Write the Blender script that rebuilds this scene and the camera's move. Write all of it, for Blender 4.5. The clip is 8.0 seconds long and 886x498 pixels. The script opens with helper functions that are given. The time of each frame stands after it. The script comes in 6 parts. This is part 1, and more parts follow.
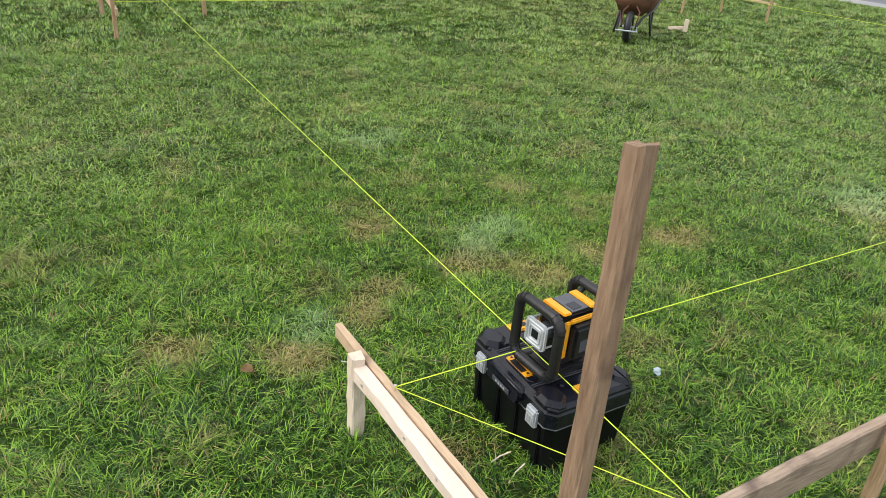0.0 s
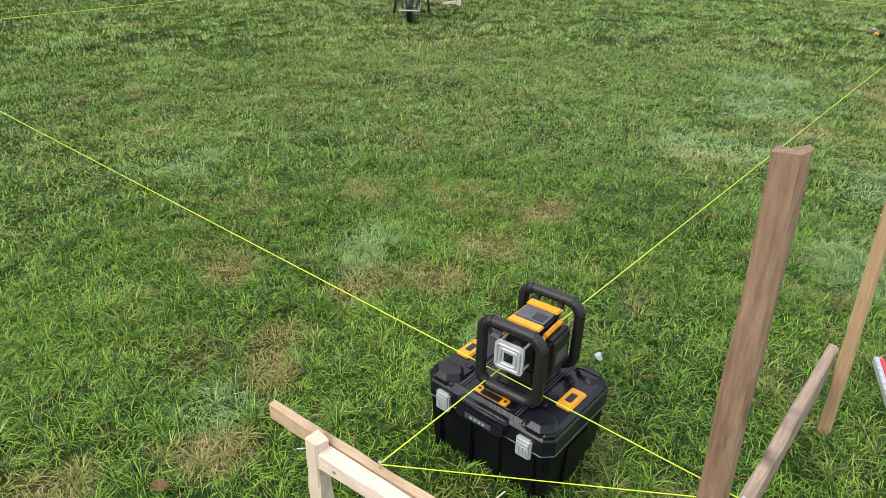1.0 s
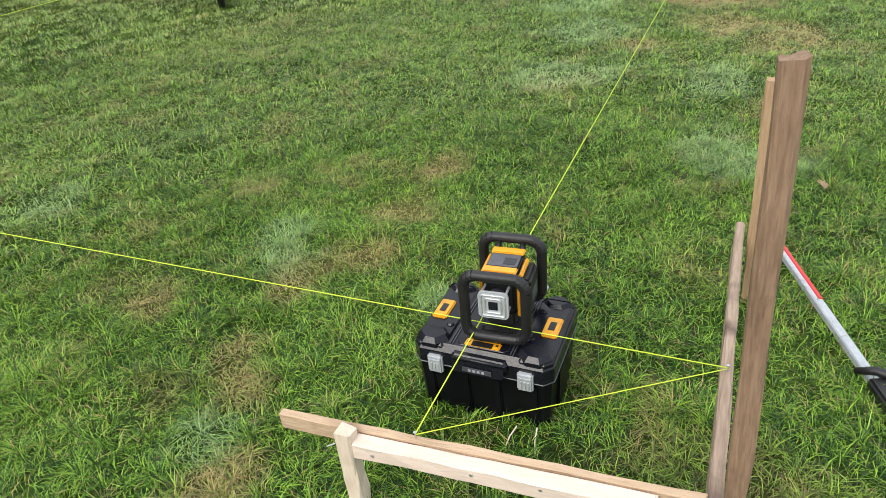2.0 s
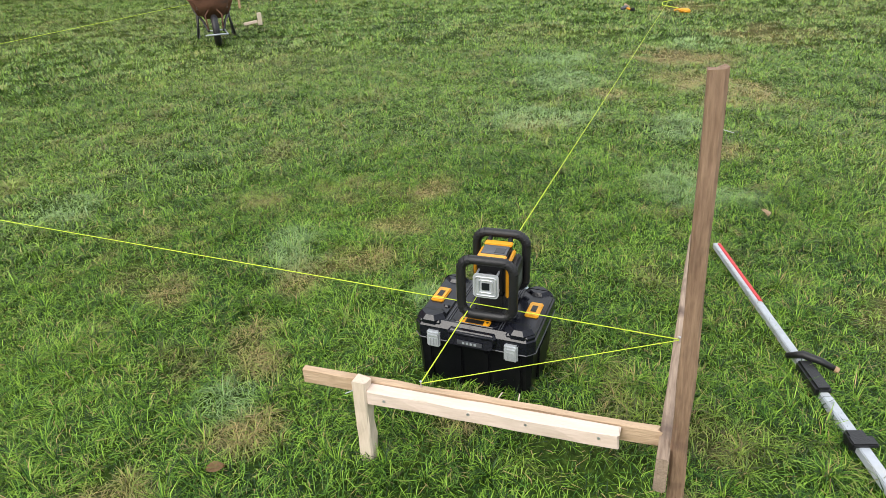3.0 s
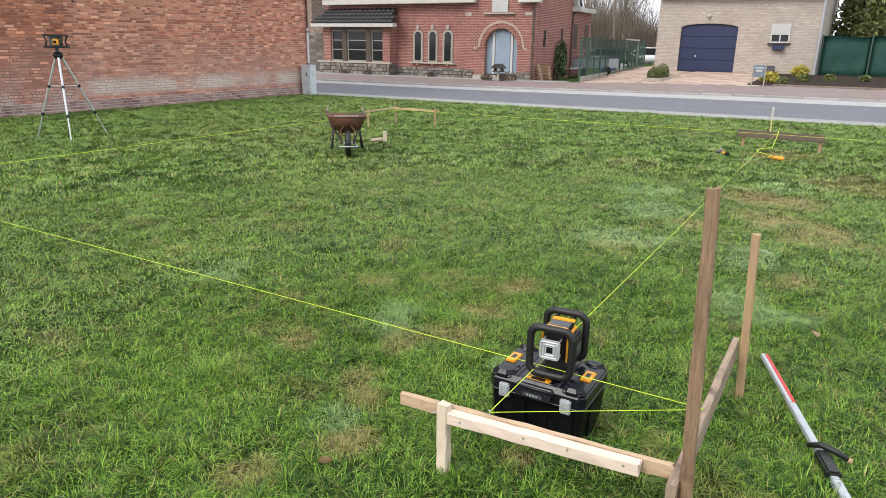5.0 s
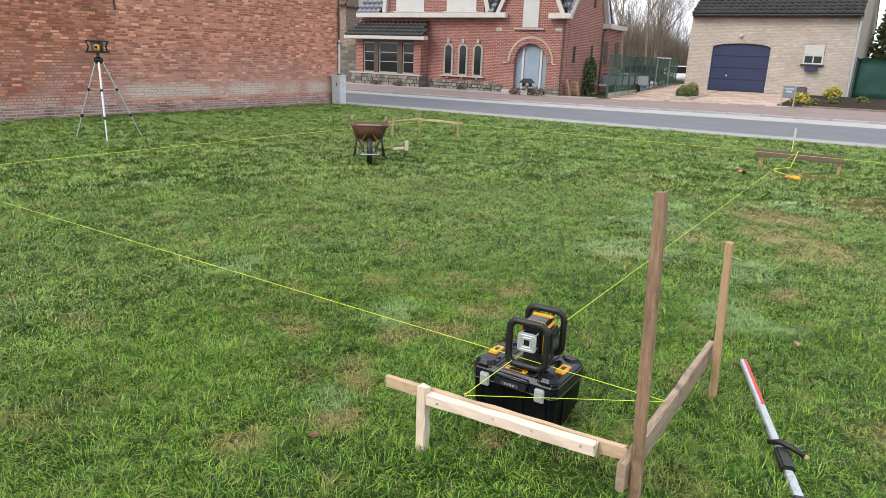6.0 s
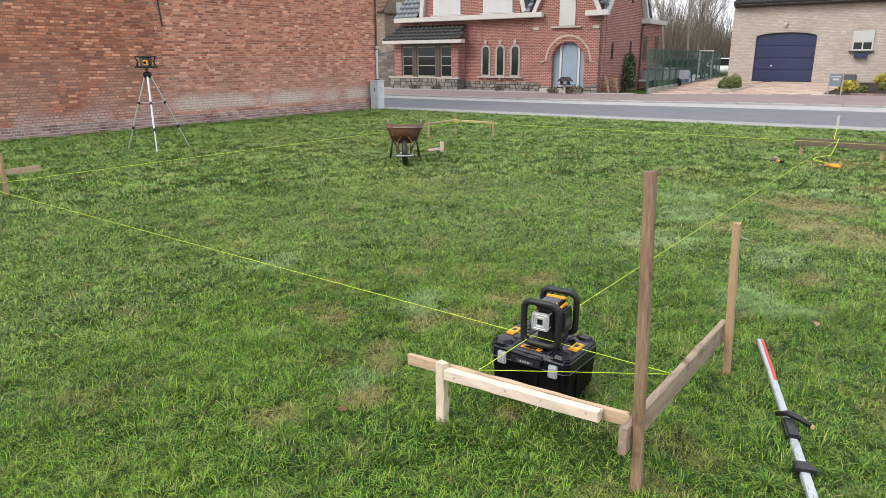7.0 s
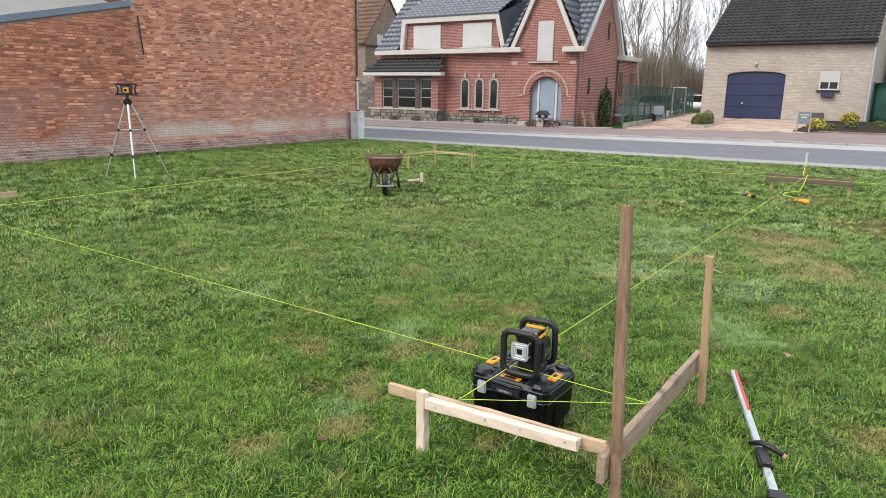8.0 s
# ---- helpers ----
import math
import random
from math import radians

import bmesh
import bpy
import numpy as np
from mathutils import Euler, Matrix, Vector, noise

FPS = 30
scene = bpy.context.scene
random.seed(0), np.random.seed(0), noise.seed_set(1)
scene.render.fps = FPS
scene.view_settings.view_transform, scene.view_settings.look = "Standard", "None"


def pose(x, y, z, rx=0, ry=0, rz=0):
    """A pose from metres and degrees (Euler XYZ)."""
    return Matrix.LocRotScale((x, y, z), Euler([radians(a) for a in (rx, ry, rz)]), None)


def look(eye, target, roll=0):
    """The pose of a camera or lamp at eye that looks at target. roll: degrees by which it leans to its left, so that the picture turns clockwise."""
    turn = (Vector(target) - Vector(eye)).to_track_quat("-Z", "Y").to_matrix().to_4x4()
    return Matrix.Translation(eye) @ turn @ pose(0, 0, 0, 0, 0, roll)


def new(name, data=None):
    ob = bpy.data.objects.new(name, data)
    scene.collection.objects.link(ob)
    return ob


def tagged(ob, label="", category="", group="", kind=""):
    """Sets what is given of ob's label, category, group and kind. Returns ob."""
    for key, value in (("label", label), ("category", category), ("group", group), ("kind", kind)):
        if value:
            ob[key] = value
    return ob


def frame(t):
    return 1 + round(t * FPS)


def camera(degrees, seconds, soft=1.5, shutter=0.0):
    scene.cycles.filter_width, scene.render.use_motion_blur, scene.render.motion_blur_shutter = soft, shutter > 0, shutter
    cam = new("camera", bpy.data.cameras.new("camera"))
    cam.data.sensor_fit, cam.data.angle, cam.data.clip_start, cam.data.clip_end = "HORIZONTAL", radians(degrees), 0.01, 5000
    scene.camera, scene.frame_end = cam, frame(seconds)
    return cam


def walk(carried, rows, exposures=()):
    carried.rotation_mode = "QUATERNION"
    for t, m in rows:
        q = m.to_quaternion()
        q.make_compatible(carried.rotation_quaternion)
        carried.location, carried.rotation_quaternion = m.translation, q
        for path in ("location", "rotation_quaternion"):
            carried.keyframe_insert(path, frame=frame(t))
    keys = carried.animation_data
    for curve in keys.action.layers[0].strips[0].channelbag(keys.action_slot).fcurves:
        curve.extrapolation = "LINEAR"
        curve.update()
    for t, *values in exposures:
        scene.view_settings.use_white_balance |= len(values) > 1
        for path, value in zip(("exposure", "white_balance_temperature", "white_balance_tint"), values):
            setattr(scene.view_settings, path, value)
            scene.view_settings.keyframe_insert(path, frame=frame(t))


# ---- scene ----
cam = camera(66.5, 8.0, soft=0.85)
PATH = [
    (0, (1.144, 0.489, 1.487), (0.376, 2.086, 0.56), 4.4),
    (0.5, (0.908, 0.474, 1.472), (0.349, 2.156, 0.546), 6.1),
    (1, (0.683, 0.643, 1.451), (0.483, 2.4, 0.517), 1.4),
    (1.5, (0.524, 0.648, 1.474), (0.414, 2.374, 0.471), -3.3),
    (2, (0.38, 0.599, 1.494), (0.606, 2.296, 0.458), -5.8),
    (2.2, (0.332, 0.555, 1.498), (0.637, 2.25, 0.481), -4.8),
    (3.3, (0.196, 0.096, 1.514), (0.499, 1.871, 0.645), -0.7),
    (3.5, (0.199, 0.014, 1.53), (0.419, 1.82, 0.701), -0.9),
    (4, (0.213, -0.121, 1.546), (0.322, 1.721, 0.774), -2.7),
    (4.5, (0.194, -0.283, 1.555), (0.336, 1.586, 0.855), -2.2),
    (5, (0.141, -0.432, 1.584), (0.229, 1.479, 1.001), 0.9),
    (5.2, (0.138, -0.485, 1.599), (0.223, 1.429, 1.025), 0.8),
    (6.3, (0.371, -0.75, 1.584), (0.34, 1.175, 1.044), 1.9),
    (6.5, (0.398, -0.805, 1.586), (0.334, 1.118, 1.041), 0.9),
    (7, (0.438, -0.881, 1.571), (0.314, 1.039, 1.027), -0.2),
    (7.5, (0.421, -0.924, 1.583), (0.294, 1.007, 1.08), 0.1),
    (8, (0.423, -0.932, 1.586), (0.363, 1.014, 1.128), 0.8),
]
TURN = pose(0, 0, 0, 0, 0, 33.2)  # world axes run along the string lines and the walls
walk(cam, [(t, TURN @ look(eye, target, roll)) for t, eye, target, roll in PATH])


# ---------------------------------------------------------------- light
world = bpy.data.worlds.new("overcast_sky")
scene.world = world
world.use_nodes = True
wn, wl = world.node_tree.nodes, world.node_tree.links
sky = wn.new("ShaderNodeTexSky")
sky.sky_type, sky.sun_disc = "NISHITA", False
sky.sun_elevation, sky.sun_rotation = radians(42), radians(200)
sky.air_density, sky.dust_density, sky.ozone_density = 1.0, 4.0, 0.6
cloud_noise = wn.new("ShaderNodeTexNoise")
cloud_noise.inputs["Scale"].default_value, cloud_noise.inputs["Detail"].default_value = 2.2, 5
cloud_ramp = wn.new("ShaderNodeValToRGB")
cloud_ramp.color_ramp.elements[0].position, cloud_ramp.color_ramp.elements[0].color = 0.3, (6.0, 6.4, 7.0, 1)
cloud_ramp.color_ramp.elements[1].position, cloud_ramp.color_ramp.elements[1].color = 0.7, (9.0, 9.1, 9.2, 1)
wl.new(cloud_noise.outputs["Fac"], cloud_ramp.inputs["Fac"])
cloud_mix = wn.new("ShaderNodeMix")
cloud_mix.data_type = "RGBA"
cloud_mix.inputs["Factor"].default_value = 0.8
wl.new(sky.outputs["Color"], cloud_mix.inputs["A"])
wl.new(cloud_ramp.outputs["Color"], cloud_mix.inputs["B"])
wl.new(cloud_mix.outputs["Result"], wn["Background"].inputs["Color"])
wn["Background"].inputs["Strength"].default_value = 0.115
sun = new("sun", bpy.data.lights.new("sun", "SUN"))
sun.data.energy, sun.data.angle, sun.data.color = 0.95, radians(24), (1.0, 0.96, 0.9)
sun.matrix_world = look((0, 0, 50), (0 + 50 * math.sin(radians(200)) * -0.9, 50 * math.cos(radians(200)) * -0.9, 5))
scene.view_settings.exposure = 0.95


# ---------------------------------------------------------------- small tools
def sm(t):
    t = np.clip(t, 0, 1)
    return t * t * (3 - 2 * t)


def rise(x, y):
    """Height of the land: flat lawn, climbing gently beyond the road."""
    return 0.38 * sm((np.asarray(x) + 14) / 12) * sm((np.asarray(y) - 17) / 19.5)


def lattice(x, y, seed):
    """Smooth value noise, 0 to 1, on arrays."""
    x, y = np.asarray(x, float), np.asarray(y, float)
    xi, yi = np.floor(x), np.floor(y)
    fx, fy = sm(x - xi), sm(y - yi)

    def h(a, b):
        v = np.sin(a * 127.1 + b * 311.7 + seed * 74.7) * 43758.5453
        return v - np.floor(v)

    return (h(xi, yi) * (1 - fx) + h(xi + 1, yi) * fx) * (1 - fy) + (h(xi, yi + 1) * (1 - fx) + h(xi + 1, yi + 1) * fx) * fy


def road_y(base, x):
    """The road runs a little askew to the walls."""
    return base + 0.075 * (np.asarray(x) + 14)


def bumps(x, y):
    b = (lattice(x * 1.3, y * 1.3, 1) - 0.5) * 0.03 + (lattice(x * 4, y * 4, 2) - 0.5) * 0.02
    return b * sm((road_y(16.0, x) - np.asarray(y)) / 1.0)


def box(bm, x0, x1, y0, y1, z0, z1, bevel=0.0, m=None):
    made = bmesh.ops.create_cube(bm, size=1, matrix=Matrix.LocRotScale(((x0 + x1) / 2, (y0 + y1) / 2, (z0 + z1) / 2), None, (x1 - x0, y1 - y0, z1 - z0)))
    vs = made["verts"]
    if bevel:
        es = list({e for v in vs for e in v.link_edges})
        out = bmesh.ops.bevel(bm, geom=es, offset=bevel, segments=2, affect="EDGES", clamp_overlap=True)
        vs = list({v for f in out["faces"] for v in f.verts} | {v for v in vs if v.is_valid})
    if m is not None:
        bmesh.ops.transform(bm, matrix=m, verts=vs)
    return vs


def tube(bm, pts, radii, n=8, caps=True, squash=1.0):
    """A tapered tube along a line of points."""
    pts = [Vector(p) for p in pts]
    radii = [radii] * len(pts) if isinstance(radii, (int, float)) else radii
    rings, side = [], None
    for i, p in enumerate(pts):
        d = (pts[min(i + 1, len(pts) - 1)] - pts[max(i - 1, 0)]).normalized()
        if side is None:
            side = d.orthogonal().normalized()
        side = (side - d * side.dot(d)).normalized()
        up = d.cross(side)
        rings.append([bm.verts.new(p + (side * math.cos(a) + up * math.sin(a) * squash) * radii[i]) for a in (2 * math.pi * k / n for k in range(n))])
    for a, b in zip(rings, rings[1:]):
        for k in range(n):
            bm.faces.new((a[k], a[(k + 1) % n], b[(k + 1) % n], b[k]))
    if caps:
        bm.faces.new(rings[0][::-1])
        bm.faces.new(rings[-1])


def prism(bm, outline, depth, m=None):
    """Extrudes an outline of (x, z) along +y by depth."""
    a = [bm.verts.new((x, 0, z)) for x, z in outline]
    b = [bm.verts.new((x, depth, z)) for x, z in outline]
    n = len(a)
    bm.faces.new(a), bm.faces.new(b[::-1])
    for k in range(n):
        bm.faces.new((a[k], b[k], b[(k + 1) % n], a[(k + 1) % n]))
    if m is not None:
        bmesh.ops.transform(bm, matrix=m, verts=a + b)


def rounded(w, h, r, n=5):
    """Outline of a rounded rectangle round (0, 0)."""
    out = []
    for cx, cz, a0 in ((w / 2 - r, h / 2 - r, 0), (-w / 2 + r, h / 2 - r, 90), (-w / 2 + r, -h / 2 + r, 180), (w / 2 - r, -h / 2 + r, 270)):
        out += [(cx + r * math.cos(radians(a0 + 90 * k / n)), cz + r * math.sin(radians(a0 + 90 * k / n))) for k in range(n + 1)]
    return out


def part(name, bm, material, parent=None, label="", smooth=False, m=None):
    """Links a bmesh as one mesh object, under a thing or part if one is given."""
    bmesh.ops.recalc_face_normals(bm, faces=bm.faces)
    me = bpy.data.meshes.new(name)
    bm.to_mesh(me)
    bm.free()
    if smooth:
        me.polygons.foreach_set("use_smooth", [True] * len(me.polygons))
    me.materials.append(material)
    ob = new(name, me)
    if parent is not None:
        ob.parent = parent
    if m is not None:
        ob.matrix_basis = m
    if label:
        tagged(ob, label)
    return ob


def thing(name, m, label, category, group="", kind=""):
    ob = new(name)
    ob.empty_display_size = 0.1
    ob.matrix_basis = m
    return tagged(ob, label, category, group, kind)


def slab(*args, bevel=0.0, m=None):
    bm = bmesh.new()
    box(bm, *args, bevel=bevel, m=m)
    return bm


def from_arrays(name, verts, faces, material, attr=None):
    """A large mesh out of numpy arrays; faces all of one size."""
    me = bpy.data.meshes.new(name)
    k = faces.shape[1]
    me.vertices.add(len(verts)), me.loops.add(faces.size), me.polygons.add(len(faces))
    me.vertices.foreach_set("co", verts.astype(np.float32).ravel())
    me.loops.foreach_set("vertex_index", faces.astype(np.int32).ravel())
    me.polygons.foreach_set("loop_start", np.arange(0, faces.size, k, dtype=np.int32))
    me.polygons.foreach_set("use_smooth", np.ones(len(faces), bool))
    for key, values in (attr or {}).items():
        me.attributes.new(key, "FLOAT", "POINT").data.foreach_set("value", values.astype(np.float32))
    me.update(calc_edges=True)
    me.materials.append(material)
    return new(name, me)


# ---------------------------------------------------------------- materials
def nodes_of(name):
    m = bpy.data.materials.new(name)
    m.use_nodes = True
    return m, m.node_tree.nodes, m.node_tree.links, m.node_tree.nodes["Principled BSDF"]


def surface(name, dark, light, rough=0.6, scale=8.0, fine=60.0, bump=0.1, metal=0.0, stretch=(1, 1, 1), per_object=0.0, spec=0.5, stain=None):
    """A base colour between two tones by noise at two scales, with fine relief."""
    m, n, l, b = nodes_of(name)
    co = n.new("ShaderNodeTexCoord")
    mp = n.new("ShaderNodeMapping")
    mp.inputs["Scale"].default_value = stretch
    l.new(co.outputs["Object"], mp.inputs["Vector"])
    big, small = n.new("ShaderNodeTexNoise"), n.new("ShaderNodeTexNoise")
    big.inputs["Scale"].default_value, big.inputs["Detail"].default_value = scale, 4
    small.inputs["Scale"].default_value, small.inputs["Detail"].default_value = fine, 5
    l.new(mp.outputs["Vector"], big.inputs["Vector"]), l.new(mp.outputs["Vector"], small.inputs["Vector"])
    add = n.new("ShaderNodeMath")
    add.operation = "MULTIPLY_ADD"
    l.new(small.outputs["Fac"], add.inputs[0])
    add.inputs[1].default_value = 0.5
    half = n.new("ShaderNodeMath")
    half.operation = "MULTIPLY"
    half.inputs[1].default_value = 0.5
    l.new(big.outputs["Fac"], half.inputs[0]), l.new(half.outputs[0], add.inputs[2])
    fac = add.outputs[0]
    if per_object:
        info = n.new("ShaderNodeObjectInfo")
        sh = n.new("ShaderNodeMath")
        sh.operation = "MULTIPLY_ADD"
        l.new(info.outputs["Random"], sh.inputs[0])
        sh.inputs[1].default_value = per_object
        l.new(fac, sh.inputs[2])
        sub = n.new("ShaderNodeMath")
        sub.operation = "SUBTRACT"
        sub.inputs[1].default_value = per_object / 2
        l.new(sh.outputs[0], sub.inputs[0])
        fac = sub.outputs[0]
    ramp = n.new("ShaderNodeValToRGB")
    ramp.color_ramp.elements[0].position, ramp.color_ramp.elements[0].color = 0.32, (*dark, 1)
    ramp.color_ramp.elements[1].position, ramp.color_ramp.elements[1].color = 0.68, (*light, 1)
    l.new(fac, ramp.inputs["Fac"])
    out = ramp.outputs["Color"]
    if stain:
        st = n.new("ShaderNodeTexNoise")
        st.inputs["Scale"].default_value, st.inputs["Detail"].default_value = stain[1], 6
        l.new(co.outputs["Object"], st.inputs["Vector"])
        sr = n.new("ShaderNodeMapRange")
        sr.inputs["From Min"].default_value, sr.inputs["From Max"].default_value = 0.55, 0.72
        l.new(st.outputs["Fac"], sr.inputs["Value"])
        mx = n.new("ShaderNodeMix")
        mx.data_type = "RGBA"
        mx.inputs["B"].default_value = (*stain[0], 1)
        l.new(sr.outputs["Result"], mx.inputs["Factor"]), l.new(out, mx.inputs["A"])
        out = mx.outputs["Result"]
    l.new(out, b.inputs["Base Color"])
    b.inputs["Roughness"].default_value, b.inputs["Metallic"].default_value = rough, metal
    b.inputs["Specular IOR Level"].default_value = spec
    if bump:
        bp = n.new("ShaderNodeBump")
        bp.inputs["Strength"].default_value, bp.inputs["Distance"].default_value = min(1, bump * 4), 0.01
        l.new(small.outputs["Fac"], bp.inputs["Height"]), l.new(bp.outputs["Normal"], b.inputs["Normal"])
    return m


def masonry(name, colours, mortar, width=0.22, height=0.07, joint=0.012, bands=(), rough=0.85, bump=0.6, stain=0.25):
    """Brickwork on upright walls along x or y. colours: two brick tones and a third for odd bricks; bands: (z0, z1, colour, amount) of bloom or repair."""
    m, n, l, b = nodes_of(name)
    geo, sep, comb = n.new("ShaderNodeNewGeometry"), n.new("ShaderNodeSeparateXYZ"), n.new("ShaderNodeCombineXYZ")
    l.new(geo.outputs["Position"], sep.inputs[0])
    add = n.new("ShaderNodeMath")
    l.new(sep.outputs["X"], add.inputs[0]), l.new(sep.outputs["Y"], add.inputs[1])
    l.new(add.outputs[0], comb.inputs["X"]), l.new(sep.outputs["Z"], comb.inputs["Y"])
    wob = n.new("ShaderNodeTexNoise")
    wob.inputs["Scale"].default_value = 6
    l.new(geo.outputs["Position"], wob.inputs["Vector"])
    wm = n.new("ShaderNodeVectorMath")
    wm.operation = "MULTIPLY_ADD"
    wm.inputs[1].default_value = (0.02, 0.012, 0)
    l.new(wob.outputs["Color"], wm.inputs[0]), l.new(comb.outputs[0], wm.inputs[2])
    br = n.new("ShaderNodeTexBrick")
    br.inputs["Color1"].default_value, br.inputs["Color2"].default_value = (*colours[0], 1), (*colours[1], 1)
    br.inputs["Mortar"].default_value = (*mortar, 1)
    br.inputs["Scale"].default_value, br.inputs["Mortar Size"].default_value, br.inputs["Mortar Smooth"].default_value = 1, joint / 2, 0.3
    br.inputs["Brick Width"].default_value, br.inputs["Row Height"].default_value = width, height
    l.new(wm.outputs[0], br.inputs["Vector"])
    odd, oramp = n.new("ShaderNodeTexNoise"), n.new("ShaderNodeMapRange")
    odd.inputs["Scale"].default_value, odd.inputs["Detail"].default_value = 1.0, 1
    snap = n.new("ShaderNodeVectorMath")
    snap.operation = "SNAP"
    snap.inputs[1].default_value = (width, height, 1)
    l.new(wm.outputs[0], snap.inputs[0])
    sc = n.new("ShaderNodeVectorMath")
    sc.operation = "MULTIPLY"
    sc.inputs[1].default_value = (7.3, 23.1, 1)
    l.new(snap.outputs[0], sc.inputs[0]), l.new(sc.outputs[0], odd.inputs["Vector"])
    oramp.inputs["From Min"].default_value, oramp.inputs["From Max"].default_value = 0.52, 0.68
    l.new(odd.outputs["Fac"], oramp.inputs["Value"])
    keep = n.new("ShaderNodeMath")
    keep.operation = "SUBTRACT"
    l.new(oramp.outputs["Result"], keep.inputs[0]), l.new(br.outputs["Fac"], keep.inputs[1])
    keep.use_clamp = True
    m1 = n.new("ShaderNodeMix")
    m1.data_type = "RGBA"
    m1.inputs["B"].default_value = (*colours[2], 1)
    l.new(keep.outputs[0], m1.inputs["Factor"]), l.new(br.outputs["Color"], m1.inputs["A"])
    out = m1.outputs["Result"]
    st, sr = n.new("ShaderNodeTexNoise"), n.new("ShaderNodeMapRange")
    st.inputs["Scale"].default_value, st.inputs["Detail"].default_value = 0.8, 7
    l.new(geo.outputs["Position"], st.inputs["Vector"])
    sr.inputs["From Min"].default_value, sr.inputs["From Max"].default_value, sr.inputs["To Max"].default_value = 0.4, 0.75, stain
    l.new(st.outputs["Fac"], sr.inputs["Value"])
    m2 = n.new("ShaderNodeMix")
    m2.data_type, m2.blend_type = "RGBA", "MULTIPLY"
    m2.inputs["B"].default_value = (0.45, 0.4, 0.38, 1)
    l.new(sr.outputs["Result"], m2.inputs["Factor"]), l.new(out, m2.inputs["A"])
    out = m2.outputs["Result"]
    for z0, z1, colour, amount in bands:
        patch, pr, zr, zf = n.new("ShaderNodeTexNoise"), n.new("ShaderNodeMapRange"), n.new("ShaderNodeMapRange"), n.new("ShaderNodeMapRange")
        patch.inputs["Scale"].default_value, patch.inputs["Detail"].default_value = 1.6, 8
        l.new(geo.outputs["Position"], patch.inputs["Vector"])
        pr.inputs["From Min"].default_value, pr.inputs["From Max"].default_value, pr.inputs["To Max"].default_value = 0.42, 0.62, amount
        l.new(patch.outputs["Fac"], pr.inputs["Value"])
        soft = 0.25 * (z1 - z0)
        zr.inputs["From Min"].default_value, zr.inputs["From Max"].default_value = z0 - soft, z0 + soft
        zf.inputs["From Min"].default_value, zf.inputs["From Max"].default_value = z1 + soft, z1 - soft
        l.new(sep.outputs["Z"], zr.inputs["Value"]), l.new(sep.outputs["Z"], zf.inputs["Value"])
        p1, p2 = n.new("ShaderNodeMath"), n.new("ShaderNodeMath")
        p1.operation = p2.operation = "MULTIPLY"
        l.new(pr.outputs["Result"], p1.inputs[0]), l.new(zr.outputs["Result"], p1.inputs[1])
        l.new(p1.outputs[0], p2.inputs[0]), l.new(zf.outputs["Result"], p2.inputs[1])
        mx = n.new("ShaderNodeMix")
        mx.data_type = "RGBA"
        mx.inputs["B"].default_value = (*colour, 1)
        l.new(p2.outputs[0], mx.inputs["Factor"]), l.new(out, mx.inputs["A"])
        out = mx.outputs["Result"]
    l.new(out, b.inputs["Base Color"])
    b.inputs["Roughness"].default_value = rough
    inv = n.new("ShaderNodeMath")
    inv.operation = "SUBTRACT"
    inv.inputs[0].default_value = 1
    l.new(br.outputs["Fac"], inv.inputs[1])
    bp = n.new("ShaderNodeBump")
    bp.inputs["Strength"].default_value, bp.inputs["Distance"].default_value = bump, 0.012
    l.new(inv.outputs[0], bp.inputs["Height"]), l.new(bp.outputs["Normal"], b.inputs["Normal"])
    return m


